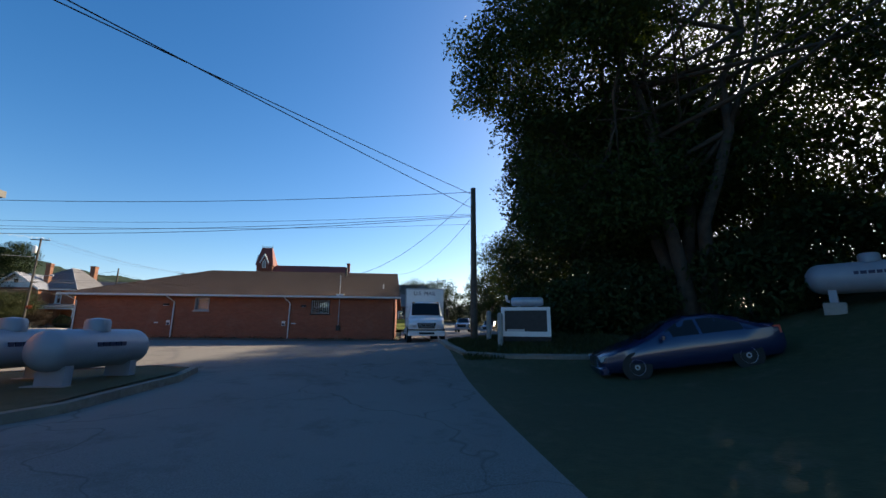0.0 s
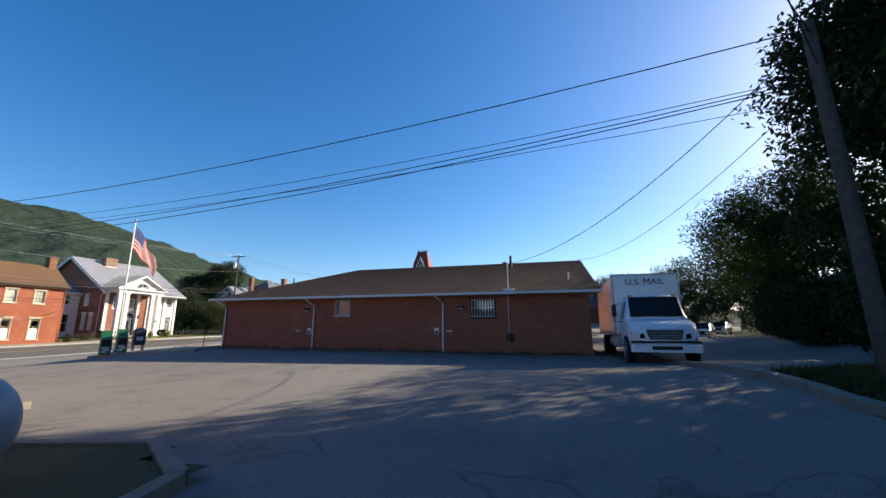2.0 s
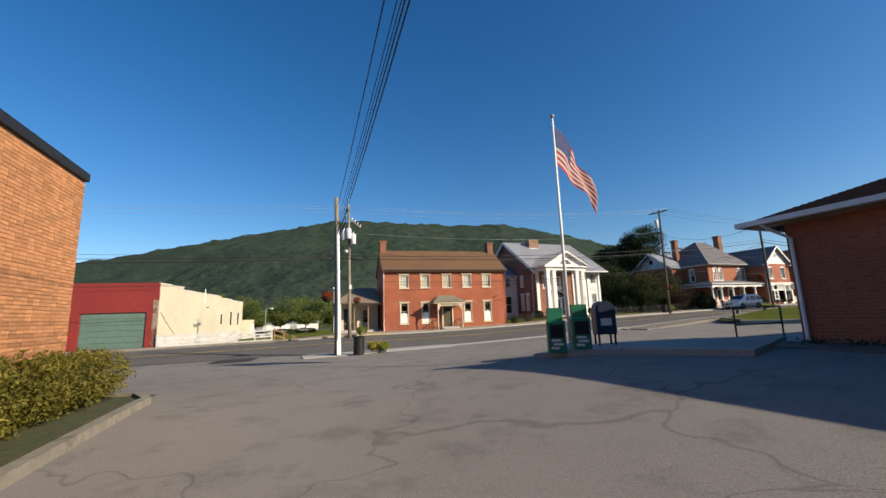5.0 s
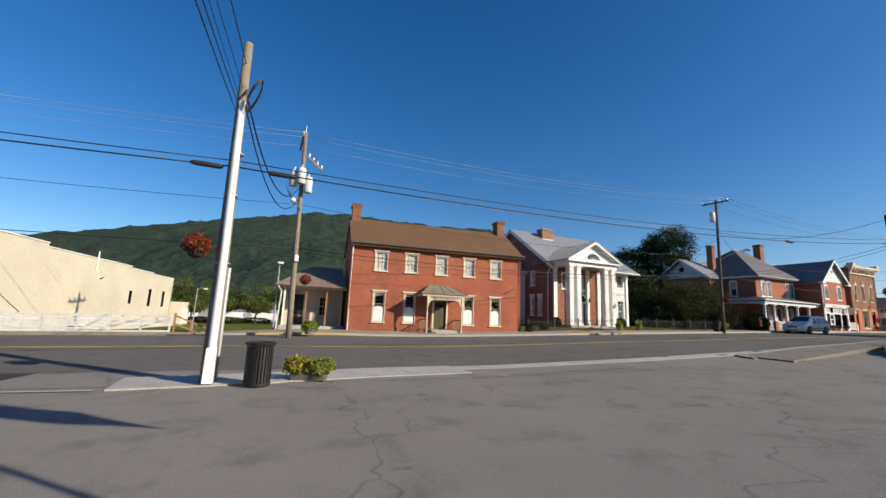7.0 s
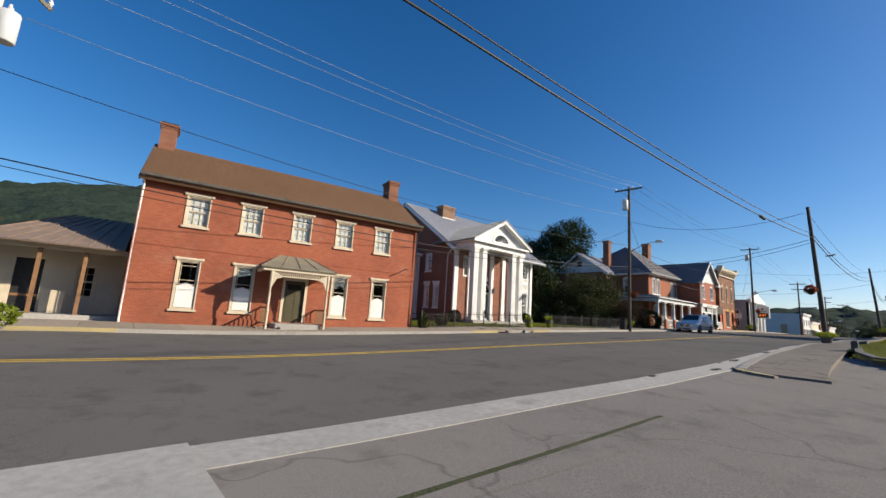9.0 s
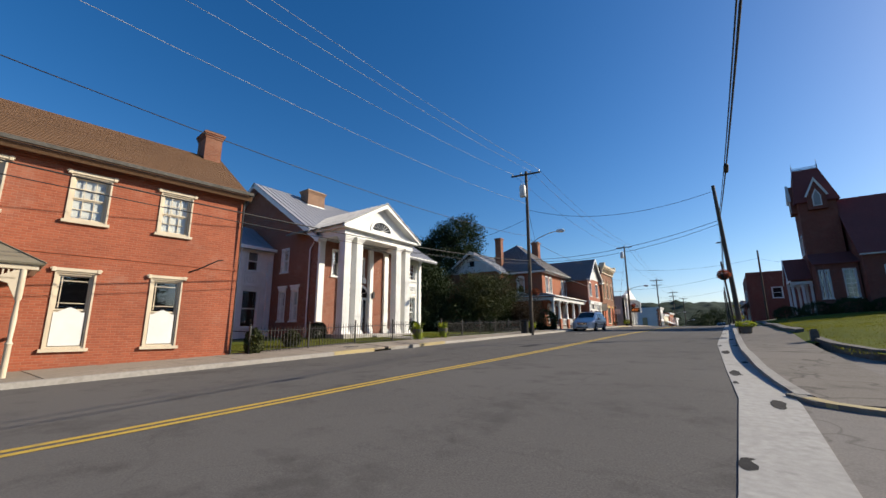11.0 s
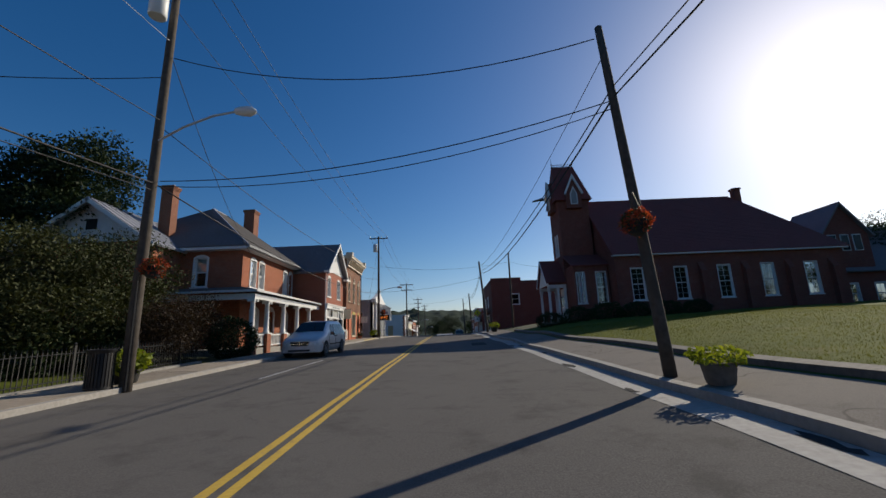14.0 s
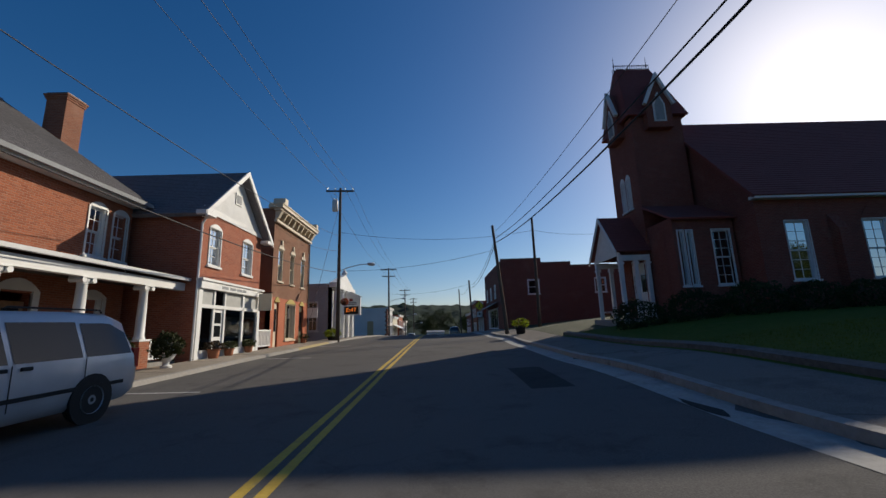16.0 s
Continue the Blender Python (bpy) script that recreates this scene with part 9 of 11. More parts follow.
crossing_sign(7.75, 130.0)


def bank_sign(x, y):
    z = gz(x, y) + 0.1
    s = thing("bank_sign", pose(x, y, z), "white bank sign box with an amber clock panel", "sign")
    part("post", Mesh().box(-0.1, -0.1, -0.2, 0.1, 0.1, 2.1), M_LIGHTWALL, s)
    c = part("cabinet", Mesh().bevel_box(-0.85, -0.2, 2.05, 0.85, 0.2, 3.7, 0.03).prism([(-0.98, 3.7), (0.98, 3.7), (0, 4.2)], -0.25, 0.25), M_LIGHTWALL, s)
    part("emblem", Mesh().box(-0.15, -0.208, 3.3, 0.15, -0.201, 3.56), M_MAROON, c)
    for z0 in (3.0, 3.14):
        part("lettering", Mesh().box(-0.5, -0.208, z0, 0.5, -0.201, z0 + 0.07), M_NAVY, c)
    p = part("clock_panel", Mesh().box(-0.68, -0.21, 2.14, 0.68, -0.201, 2.84), M_DARK, c)
    lit, nt, b = base_mat("amber_display", 0.4)
    b.inputs["Base Color"].default_value = (0.6, 0.15, 0.02, 1)
    b.inputs["Emission Color"].default_value, b.inputs["Emission Strength"].default_value = (1.0, 0.24, 0.03, 1), 0.55
    text_mesh("8:47", 0.56, lit, "digits", p, pose(0, -0.214, 2.49, 90), "glowing amber clock digits")
    return s


bank_sign(-5.95, 112.0)
gate = thing("picket_gate", pose(-7.3, 95.7, gz(-7.3, 96.4) + 0.12), "white picket railing closing the gap between two shops", "gate")
part("rail", Mesh().box(-0.03, 0, 0.14, 0.03, 1.6, 0.2).box(-0.03, 0, 0.94, 0.03, 1.6, 1.02), M_WHITE, gate)
for k in range(9):
    part("picket", Mesh().box(-0.025, 0.05 + 0.178 * k, 0.2, 0.025, 0.12 + 0.178 * k, 0.94), M_WHITE, gate)


# ---- white board fence beside the warehouse ----
def board_fence():
    a, b, c = Vector((-10.15, 15.6)), Vector((-9.85, 21.6)), Vector((-9.7, 24.4))
    f = thing("board_fence", pose(a.x, a.y, 0.02), "white painted board fence of close worn boards beside the warehouse", "fence")
    rng = random.Random(8)
    at = lambda p: (p.x - a.x, p.y - a.y, gz(p.x, p.y) + 0.10)
    posts = [a.lerp(b, k / 4) for k in range(5)] + [b.lerp(c, 0.5), c]
    for p in posts:
        x, y, z = at(p)
        part("post", Mesh().bevel_box(x - 0.11, y - 0.05, z - 0.5, x - 0.02, y + 0.05, z + 1.02, 0.01), M_OLDWHITE, f)

    def board(p, q, z0, z1, w):
        (x0, y0, g0), (x1, y1, g1) = at(p), at(q)
        part("board", Mesh().slab(((x0, y0 + 0.012, g0 + z0), (x1, y1 - 0.012, g1 + z1), (x1, y1 - 0.012, g1 + z1 + w), (x0, y0 + 0.012, g0 + z0 + w)), 0.022), M_OLDWHITE, f)

    for p, q in zip(posts[:4], posts[1:5]):
        for k in range(6):
            z = -0.06 + 0.17 * k
            board(p, q, z + rng.uniform(-0.02, 0.02), z + rng.uniform(-0.02, 0.02), 0.145 if rng.random() < 0.7 else 0.10)
    for p, q in zip(posts[4:6], posts[5:7]):
        for z0, z1 in ((-0.04, -0.04), (0.26, 0.30), (0.52, 0.48), (0.80, 0.80)):
            board(p, q, z0, z1, 0.12)
        board(p, q, 0.2, 0.68, 0.1)
    return f


board_fence()


# ---- wooden stair rail at the end of the board fence ----
def stair_rail():
    x, y = -9.85, 24.6
    r = thing("stair_rail", pose(x, y, gz(x, y) + 0.1), "brown wooden handrail going down beside the board fence", "handrail")
    for k in range(4):
        part("post", Mesh().bevel_box(-0.3 * k - 0.05, 0.8 * k - 0.05, -0.36 * k - 0.5, -0.3 * k + 0.05, 0.8 * k + 0.05, 1.08 - 0.36 * k, 0.008), M_BROWNWOOD, r)
    for z in (1.0, 0.55):
        part("rail", Mesh().slab(((0.06, -0.05, z), (-0.04, -0.05, z), (-0.98, 2.5, z - 1.12), (-0.88, 2.5, z - 1.12)), 0.09), M_BROWNWOOD, r)
    return r


def long_shed():
    h = thing("long_shed", pose(-63.0, 17.0, -0.6, 0, 0, 90), "long low white shed across the park", "shed")
    L, D = 15.0, 6.0
    ho = [(2.2, 4.0, 0.1, 1.6), (9.2, 10.6, 0.1, 1.5)]
    part("wall", Mesh().wall(*FRONT, L, -0.5, 1.9, 0.2, ho).wall((0, D, 0), (0, -1, 0), (-1, 0, 0), D, -0.5, 1.9, 0.2).wall((L, 0, 0), (0, 1, 0), (1, 0, 0), D, -0.5, 1.9, 0.2).wall((L, D, 0), (-1, 0, 0), (0, 1, 0), L, -0.5, 1.9, 0.2), M_LIGHTWALL, h)
    for a in ho:
        part("door", Mesh().box(a[0], 0.08, a[2], a[1], 0.13, a[3]), M_GREYBLIND, h)
    part("roof", Mesh().slab(((-0.2, -0.3, 1.9), (L + 0.2, -0.3, 1.9), (L + 0.2, D + 0.2, 2.3), (-0.2, D + 0.2, 2.3)), 0.08), M_TIN, h)
    return h


def park_lamp(x, y, ht, reach):
    p = thing("park_lamp", pose(x, y, gz(x, y)), "slim pale lamp post by the park", "street lamp", "park lamps")
    part("post", Mesh().tube([(0, 0, -0.2), (0, 0, ht)], [0.06, 0.045], 8), M_TIN, p)
    part("arm", Mesh().tube([(0, 0, ht - 0.1), (0.1, reach * 0.5, ht + 0.05), (0.1, reach, ht + 0.05)], 0.03, 6), M_TIN, p)
    part("lamp_head", Mesh().bevel_box(0.0, reach - 0.05, ht - 0.08, 0.2, reach + 0.35, ht + 0.06, 0.03), M_LIGHTWALL, p)
    return p


long_shed()
park_lamp(-30.0, 22.9, 4.2, 0.6)
park_lamp(-12.2, 30.0, 4.7, -0.1)
for k, (x, y, w) in enumerate(((-47.0, 21.6, 2.2), (-47.2, 25.0, 2.4), (-47.0, 28.6, 2.2))):
    sh = thing("hedge", pose(x, y, gz(x, y)), "low dark clipped hedge across the park", "hedge", "park hedges")
    m = leaf_ball(w, 0.45, 900, 0.16, 610 + k, 0.2)
    m.v = [(a * 0.35, b, c + 0.4) for a, b, c in m.v]
    tagged(part("foliage", m, M_LEAF_D, sh), kind="stuff")


stair_rail()
for k, (x, y, w, hh) in enumerate(((11.3, 92.9, 1.3, 0.75), (13.4, 92.2, 1.3, 0.85), (15.6, 91.5, 1.3, 0.9), (17.9, 91.2, 1.3, 0.8), (20.4, 91.2, 1.3, 0.75), (22.9, 91.2, 1.2, 0.7))):
    sh = thing("hedge", pose(x, y, gz(x, y)), "dark clipped bush at the foot of the church", "hedge", "church bushes")
    m = leaf_ball(w, hh, 2600, 0.085, 640 + k, 0.3)
    m.v = [(a, b * 0.6, c + hh * 0.8) for a, b, c in m.v]
    tagged(part("foliage", m, M_LEAF_D, sh), kind="stuff")


# ---- weeds along the foot of the post office ----
rng_w = np.random.default_rng(33)
wm = Mesh()
for k in range(26):
    x0 = 24.8 + 19.5 * k / 26 + rng_w.uniform(-0.3, 0.3)
    r0 = rng_w.uniform(0.08, 0.28)
    n0 = int(90 * r0 / 0.15)
    c0 = np.c_[x0 + rng_w.normal(0, r0, n0), 36.0 - np.abs(rng_w.normal(0, 0.09, n0)), gz(x0, 35.9) + np.abs(rng_w.normal(0, 0.09, n0))]
    b0 = leaf_cards(c0, rng_w.uniform(0.02, 0.05, n0), rng_w)
    wm.add(b0.v, b0.f)
solid("weeds", wm, M_LEAF_D, "dark weeds along the foot of the wall", "weeds", kind="stuff")


# ---- vehicles ----
def loft(stations, closed=True):
    """A body from stations along y: each a list of points (x, z) of one half, mirrored."""
    m = Mesh()
    n = len(stations[0][1]) * 2
    for y, half in stations:
        pts = [(x, z) for x, z in half] + [(-x, z) for x, z in reversed(half)]
        m.v += [(x, y, z) for x, z in pts]
    for i in range(len(stations) - 1):
        m.f += [(i * n + k, i * n + (k + 1) % n, (i + 1) * n + (k + 1) % n, (i + 1) * n + k) for k in range(n)]
    m.f += [tuple(range(n - 1, -1, -1)), tuple(range((len(stations) - 1) * n, len(stations) * n))]
    return m


def section(w, z0, zb, zt, wt):
    """Half of a car's cross-section: width w at the belt zb, width wt at the top zt."""
    return [(0.0, z0), (w * 0.86, z0), (w * 0.97, z0 + 0.10), (w, z0 + 0.30 * (zb - z0) + 0.05), (w, z0 + 0.65 * (zb - z0)), (w * 0.985, zb), (wt + (w - wt) * 0.45, zb + 0.5 * (zt - zb)), (wt, zt - 0.06 * min(1, zt - zb + 0.3)), (wt * 0.86, zt), (0.0, zt + 0.015)]


def wheel(car, x, y, r, w=0.2, name="wheel"):
    s = 1 if x > 0 else -1
    t = part(name, Mesh().lathe([(r * 0.62, -w / 2), (r * 0.93, -w / 2), (r, -w / 2 + 0.03), (r, w / 2 - 0.03), (r * 0.93, w / 2), (r * 0.62, w / 2)], n=22, m=Matrix.Translation((x, y, r)) @ Matrix.Rotation(radians(90), 4, "Y")), M_BLACK, car, "black rubber tyre on a steel wheel", True)
    part("rim", Mesh().lathe([(0.0, 0.02), (r * 0.18, 0.03), (r * 0.55, -0.01), (r * 0.64, 0.04), (r * 0.64, -0.06), (0.0, -0.06)], n=18, m=Matrix.Translation((x + s * (w / 2 - 0.02), y, r)) @ Matrix.Rotation(radians(90 * s), 4, "Y")), M_GALV, t, "", True)


def panel(a, b, c, d, t=0.012):
    return Mesh().slab((a, b, c, d), t)


def strip_of(secs, y0, y1, z0, z1, push=0.006, side=1):
    """A piece of glass laid on the side of a lofted body between two stations and two heights."""
    m = Mesh()
    ys = np.linspace(y0, y1, 7)
    for y in ys:
        for f in (0.0, 0.5, 1.0):
            zl, zh = z0(y) if callable(z0) else z0, z1(y) if callable(z1) else z1
            z = zl + (zh - zl) * f
            m.v.append((side * (width_at(secs, y, z) + push), y, z))
    m.f = [(3 * i + j, 3 * i + j + 1, 3 * i + j + 4, 3 * i + j + 3) for i in range(6) for j in range(2)]
    return m


def width_at(secs, y, z):
    ys = [s[0] for s in secs]
    k = max(0, min(len(ys) - 2, int(np.searchsorted(ys, y)) - 1))
    f = (y - ys[k]) / (ys[k + 1] - ys[k])
    out = []
    for s in (secs[k][1], secs[k + 1][1]):
        pts = s[4:9]
        zs = [p[1] for p in pts]
        xs = [p[0] for p in pts]
        out.append(float(np.interp(z, zs, xs)))
    return out[0] + (out[1] - out[0]) * f


def top_glass(secs, y0, y1, off=0.014, share=0.98):
    """A pane laid on the sloping top of a lofted body between two places along it."""
    m = Mesh()
    ys = [s[0] for s in secs]
    for y in np.linspace(y0, y1, 6):
        k = max(0, min(len(ys) - 2, int(np.searchsorted(ys, y)) - 1))
        f = (y - ys[k]) / (ys[k + 1] - ys[k])
        (xa, za), (_, zc) = [(a[0] + (b[0] - a[0]) * f, a[1] + (b[1] - a[1]) * f) for a, b in zip(secs[k][1][8:10], secs[k + 1][1][8:10])]
        m.v += [(q * xa * share, y - off, za + (zc - za) * (1 - abs(q)) + off) for q in (-1, -0.5, 0, 0.5, 1)]
    m.f = [(5 * i + j, 5 * i + j + 1, 5 * i + j + 6, 5 * i + j + 5) for i in range(5) for j in range(4)]
    return m


def finish_car(name, secs, m, label, paint_mat, wheels, glass, extras, category="car", group=""):
    c = thing(name, m, label, category, group)
    part("body", loft(secs), paint_mat, c, "", True)
    for x, y, r in wheels:
        for s in (-1, 1):
            wheel(c, s * x, y, r)
            part("wheel_arch", Mesh().lathe([(r * 1.18, -0.02), (r * 1.18, 0.02), (0, 0.021), (0, -0.021)][::-1], n=20, m=Matrix.Translation((s * (x + 0.085), y, r * 1.02)) @ Matrix.Rotation(radians(90), 4, "Y")), M_BLACK, c)
    for y0, y1, z0, z1 in glass:
        for s in (-1, 1):
            part("side_window", strip_of(secs, y0, y1, z0, z1, 0.008, s), M_CARGLASS, c, "", True)
    for nm, mesh, mat in extras:
        part(nm, mesh, mat, c, "", True)
    return c


def minivan(m, label):
    W = 0.98
    secs = [(-0.04, section(0.62, 0.34, 0.62, 0.72, 0.52)), (0.03, section(0.80, 0.26, 0.70, 0.82, 0.68)), (0.16, section(0.90, 0.22, 0.76, 0.89, 0.78)), (0.45, section(0.96, 0.22, 0.84, 0.97, 0.84)), (0.98, section(W, 0.22, 0.94, 1.09, 0.84)), (1.25, section(W, 0.22, 0.98, 1.22, 0.80)), (1.98, section(W, 0.22, 1.0, 1.66, 0.70)),
            (2.5, section(W, 0.22, 1.0, 1.74, 0.70)), (3.6, section(W, 0.22, 1.0, 1.75, 0.71)), (4.4, section(W, 0.22, 1.0, 1.72, 0.70)), (4.72, section(0.96, 0.24, 1.0, 1.62, 0.68)), (4.88, section(0.92, 0.28, 0.98, 1.20, 0.74)), (4.94, section(0.84, 0.34, 0.80, 0.90, 0.72))]
    g = [(1.66, 2.52, 1.02, lambda y: min(1.55, 1.06 + (y - 1.58) * 0.75)), (2.60, 3.66, 1.02, 1.58), (3.74, 4.70, 1.02, lambda y: 1.56 - max(0, y - 4.35) * 0.5)]
    ex = [("windscreen", top_glass(secs, 1.2, 2.0, 0.014, 1.06), M_CARGLASS), ("rear_window", Mesh().slab(((-0.72, 4.89, 1.12), (-0.66, 4.76, 1.58), (0.66, 4.76, 1.58), (0.72, 4.89, 1.12)), 0.02), M_CARGLASS),
          ("bumper", Mesh().prism([(-0.66, -0.12), (0.66, -0.12), (0.90, 0.06), (0.97, 0.30), (-0.97, 0.30), (-0.90, 0.06)], 0.25, 0.50, "z"), M_SILVER),
          ("grille", Mesh().prism([(-0.38, 0.55), (0.38, 0.55), (0.45, 0.74), (-0.45, 0.74)], -0.075, 0.05), M_BLACK), ("lower_grille", Mesh().box(-0.52, -0.13, 0.29, 0.52, -0.10, 0.38), M_BLACK),
          ("grille_bar", Mesh().box(-0.42, -0.088, 0.63, 0.42, -0.07, 0.66), M_CHROME), ("grille_bar", Mesh().box(-0.02, -0.088, 0.55, 0.02, -0.071, 0.74), M_CHROME), ("grille_rim", Mesh().prism([(-0.46, 0.74), (0.46, 0.74), (0.47, 0.775), (-0.47, 0.775)], -0.08, 0.05), M_SILVER),
          ("plate", Mesh().box(-0.16, -0.138, 0.39, 0.16, -0.121, 0.49), M_LIGHTWALL), ("trim_strip", Mesh().box(-1.0, 1.5, 0.52, -0.985, 4.5, 0.58), M_BLACK), ("trim_strip", Mesh().box(0.985, 1.5, 0.52, 1.0, 4.5, 0.58), M_BLACK),
          ("wiper", Mesh().tube([(-0.55, 1.13, 1.19), (0.0, 1.20, 1.24), (0.15, 1.22, 1.25)], 0.012, 5), M_BLACK)]
    for s in (-1, 1):
        lamp = [(s * 0.48, -0.06), (s * 0.74, 0.0), (s * 0.92, 0.17), (s * 0.965, 0.40), (s * 0.82, 0.36), (s * 0.48, 0.10)]
        ex += [("headlight", Mesh().prism(lamp if s > 0 else lamp[::-1], 0.565, 0.745, "z"), M_LENS), ("indicator", Mesh().prism([(s * 0.90, 0.16), (s * 0.972, 0.42), (s * 0.94, 0.45), (s * 0.84, 0.2)], 0.575, 0.70, "z"), M_AMBER), ("mirror", Mesh().bevel_box(s * 1.06 - 0.10, 1.62, 1.0, s * 1.06 + 0.10, 1.74, 1.17, 0.03), M_BLACKCAR),
               ("fog_lamp", Mesh().cyl((s * 0.70, -0.125, 0.33), (s * 0.70, -0.08, 0.33), 0.05, n=10), M_LENS),
               ("door_handle", Mesh().bevel_box(s * 0.985 - 0.02, 2.34, 0.92, s * 0.985 + 0.02, 2.50, 0.97, 0.01), M_BLACK), ("door_handle", Mesh().bevel_box(s * 0.985 - 0.02, 2.68, 0.92, s * 0.985 + 0.02, 2.84, 0.97, 0.01), M_BLACK), ("tail_light", Mesh().box(s * 0.84 - 0.07, 4.78, 0.75, s * 0.84 + 0.09, 4.92, 1.1), M_REDLENS),
               ("roof_rail", Mesh().tube([(s * 0.6, 2.7, 1.77), (s * 0.6, 2.75, 1.80), (s * 0.6, 4.3, 1.79), (s * 0.6, 4.35, 1.74)], 0.015, 5), M_BLACK), ("door_gap", Mesh().box(s * 0.985 - 0.003, 2.555, 0.4, s * 0.985 + 0.004, 2.566, 1.0), M_BLACK), ("door_gap", Mesh().box(s * 0.985 - 0.003, 3.70, 0.4, s * 0.985 + 0.004, 3.711, 1.0), M_BLACK), ("door_gap", Mesh().box(s * 0.985 - 0.003, 1.42, 0.4, s * 0.985 + 0.004, 1.43, 0.97), M_BLACK)]
    return finish_car("minivan", secs, m, label, M_SILVER, [(0.89, 0.92, 0.34), (0.89, 3.88, 0.34)], g, ex, "minivan")


minivan(pose(-4.6, 77.45, gz(-4.5, 79.8) - 0.01, 0.9, 0, 0), "silver minivan parked at the kerb facing down the street")


def sedan(m, label, mat):
    W = 0.88
    secs = [(0.0, section(0.62, 0.30, 0.55, 0.62, 0.5)), (0.12, section(0.80, 0.22, 0.62, 0.70, 0.62)), (0.6, section(0.86, 0.20, 0.74, 0.84, 0.72)), (1.15, section(W, 0.20, 0.84, 0.95, 0.74)), (1.9, section(W, 0.20, 0.88, 1.32, 0.60)), (2.35, section(W, 0.20, 0.90, 1.43, 0.58)), (3.0, section(W, 0.20, 0.91, 1.42, 0.58)),
            (3.55, section(W, 0.22, 0.92, 1.28, 0.60)), (4.0, section(0.86, 0.24, 0.92, 1.05, 0.66)), (4.35, section(0.82, 0.26, 0.90, 1.02, 0.66)), (4.5, section(0.72, 0.34, 0.80, 0.88, 0.58))]
    g = [(1.6, 2.5, 0.95, lambda y: min(1.32, 0.97 + (y - 1.5) * 0.55)), (2.58, 3.55, 0.95, lambda y: min(1.32, 1.32 - (y - 3.0) * 0.38))]
    ex = [("windscreen", top_glass(secs, 1.2, 2.02), M_CARGLASS), ("rear_window", top_glass(secs, 3.25, 3.95), M_CARGLASS), ("grille", Mesh().prism([(-0.34, 0.44), (0.34, 0.44), (0.44, 0.64), (-0.44, 0.64)], -0.02, 0.06), M_BLACK),
          ("grille_surround", Mesh().prism([(-0.38, 0.40), (0.38, 0.40), (0.36, 0.44), (-0.36, 0.44)], -0.03, 0.05).prism([(-0.48, 0.62), (-0.44, 0.62), (-0.34, 0.42), (-0.38, 0.42)], -0.03, 0.05).prism([(0.48, 0.62), (0.44, 0.62), (0.34, 0.42), (0.38, 0.42)], -0.03, 0.05), M_CHROME), ("badge", Mesh().box(-0.06, -0.035, 0.5, 0.06, -0.022, 0.6), M_CHROME), ("bumper", Mesh().bevel_box(-0.78, -0.04, 0.2, 0.78, 0.2, 0.40, 0.05), mat)]
    for s in (-1, 1):
        ex += [("headlight", Mesh().prism([(s * 0.46, 0.50), (s * 0.72, 0.52), (s * 0.80, 0.66), (s * 0.50, 0.64)], 0.02, 0.45), M_LENS), ("mirror", Mesh().bevel_box(s * 0.95 - 0.08, 1.52, 0.92, s * 0.95 + 0.08, 1.62, 1.04, 0.02), mat), ("tail_light", Mesh().box(s * 0.70 - 0.1, 4.25, 0.75, s * 0.70 + 0.1, 4.42, 0.95), M_REDLENS)]
    return finish_car("sedan", secs, m, label, mat, [(0.76, 0.85, 0.31), (0.76, 3.5, 0.31)], g, ex)


sedan(pose(50.6, 19.55, 0.32, 7.5, 0, -104), "dark blue sedan parked nose-down in the deep shade", M_BLUECAR)


def suv(m, label, mat):
    W = 0.93
    secs = [(0.0, section(0.75, 0.38, 0.85, 0.95, 0.65)), (0.15, section(0.88, 0.30, 0.95, 1.02, 0.74)), (1.15, section(W, 0.28, 1.02, 1.12, 0.78)), (1.35, section(W, 0.28, 1.05, 1.2, 0.78)), (1.9, section(W, 0.28, 1.08, 1.72, 0.70)), (3.0, section(W, 0.28, 1.08, 1.78, 0.70)), (4.2, section(W, 0.28, 1.08, 1.74, 0.70)), (4.5, section(0.9, 0.32, 1.06, 1.5, 0.68)), (4.6, section(0.85, 0.36, 0.95, 1.05, 0.7))]
    g = [(1.7, 2.55, 1.12, lambda y: min(1.62, 1.14 + (y - 1.55) * 0.8)), (2.65, 3.5, 1.12, 1.62), (3.58, 4.35, 1.12, 1.6)]
    ex = [("windscreen", top_glass(secs, 1.36, 1.9), M_CARGLASS), ("grille", Mesh().box(-0.5, -0.03, 0.6, 0.5, 0.05, 0.88), M_BLACK), ("bumper", Mesh().bevel_box(-0.88, -0.08, 0.36, 0.88, 0.2, 0.58, 0.04), M_GALV)]
    for s in (-1, 1):
        ex += [("headlight", Mesh().box(s * 0.66 - 0.14, -0.02, 0.66, s * 0.66 + 0.14, 0.1, 0.86), M_LENS)]
    return finish_car("suv", secs, m, label, mat, [(0.8, 0.9, 0.37), (0.8, 3.6, 0.37)], g, ex, "suv", "parked cars")


suv(pose(56.6, 64, gz(56.6, 66), 0, 0, -25), "black sport utility vehicle parked behind the post office", M_BLACKCAR)
suv(pose(63, 79, gz(63, 80), 0, 0, -30), "dark sport utility vehicle parked under the trees", M_BLACKCAR)
suv(pose(52.3, 58, gz(52.3, 60), 0, 0, -15), "dark van parked beside the mail truck", M_BLACKCAR)
suv(pose(4.9, 151, gz(4.9, 151), 0, 0, 180), "dark vehicle parked far down the street", M_BLACKCAR)
sedan(pose(-3.6, 163, gz(-3.6, 163), 0, 0, 180), "silver car far down the street", M_SILVER)


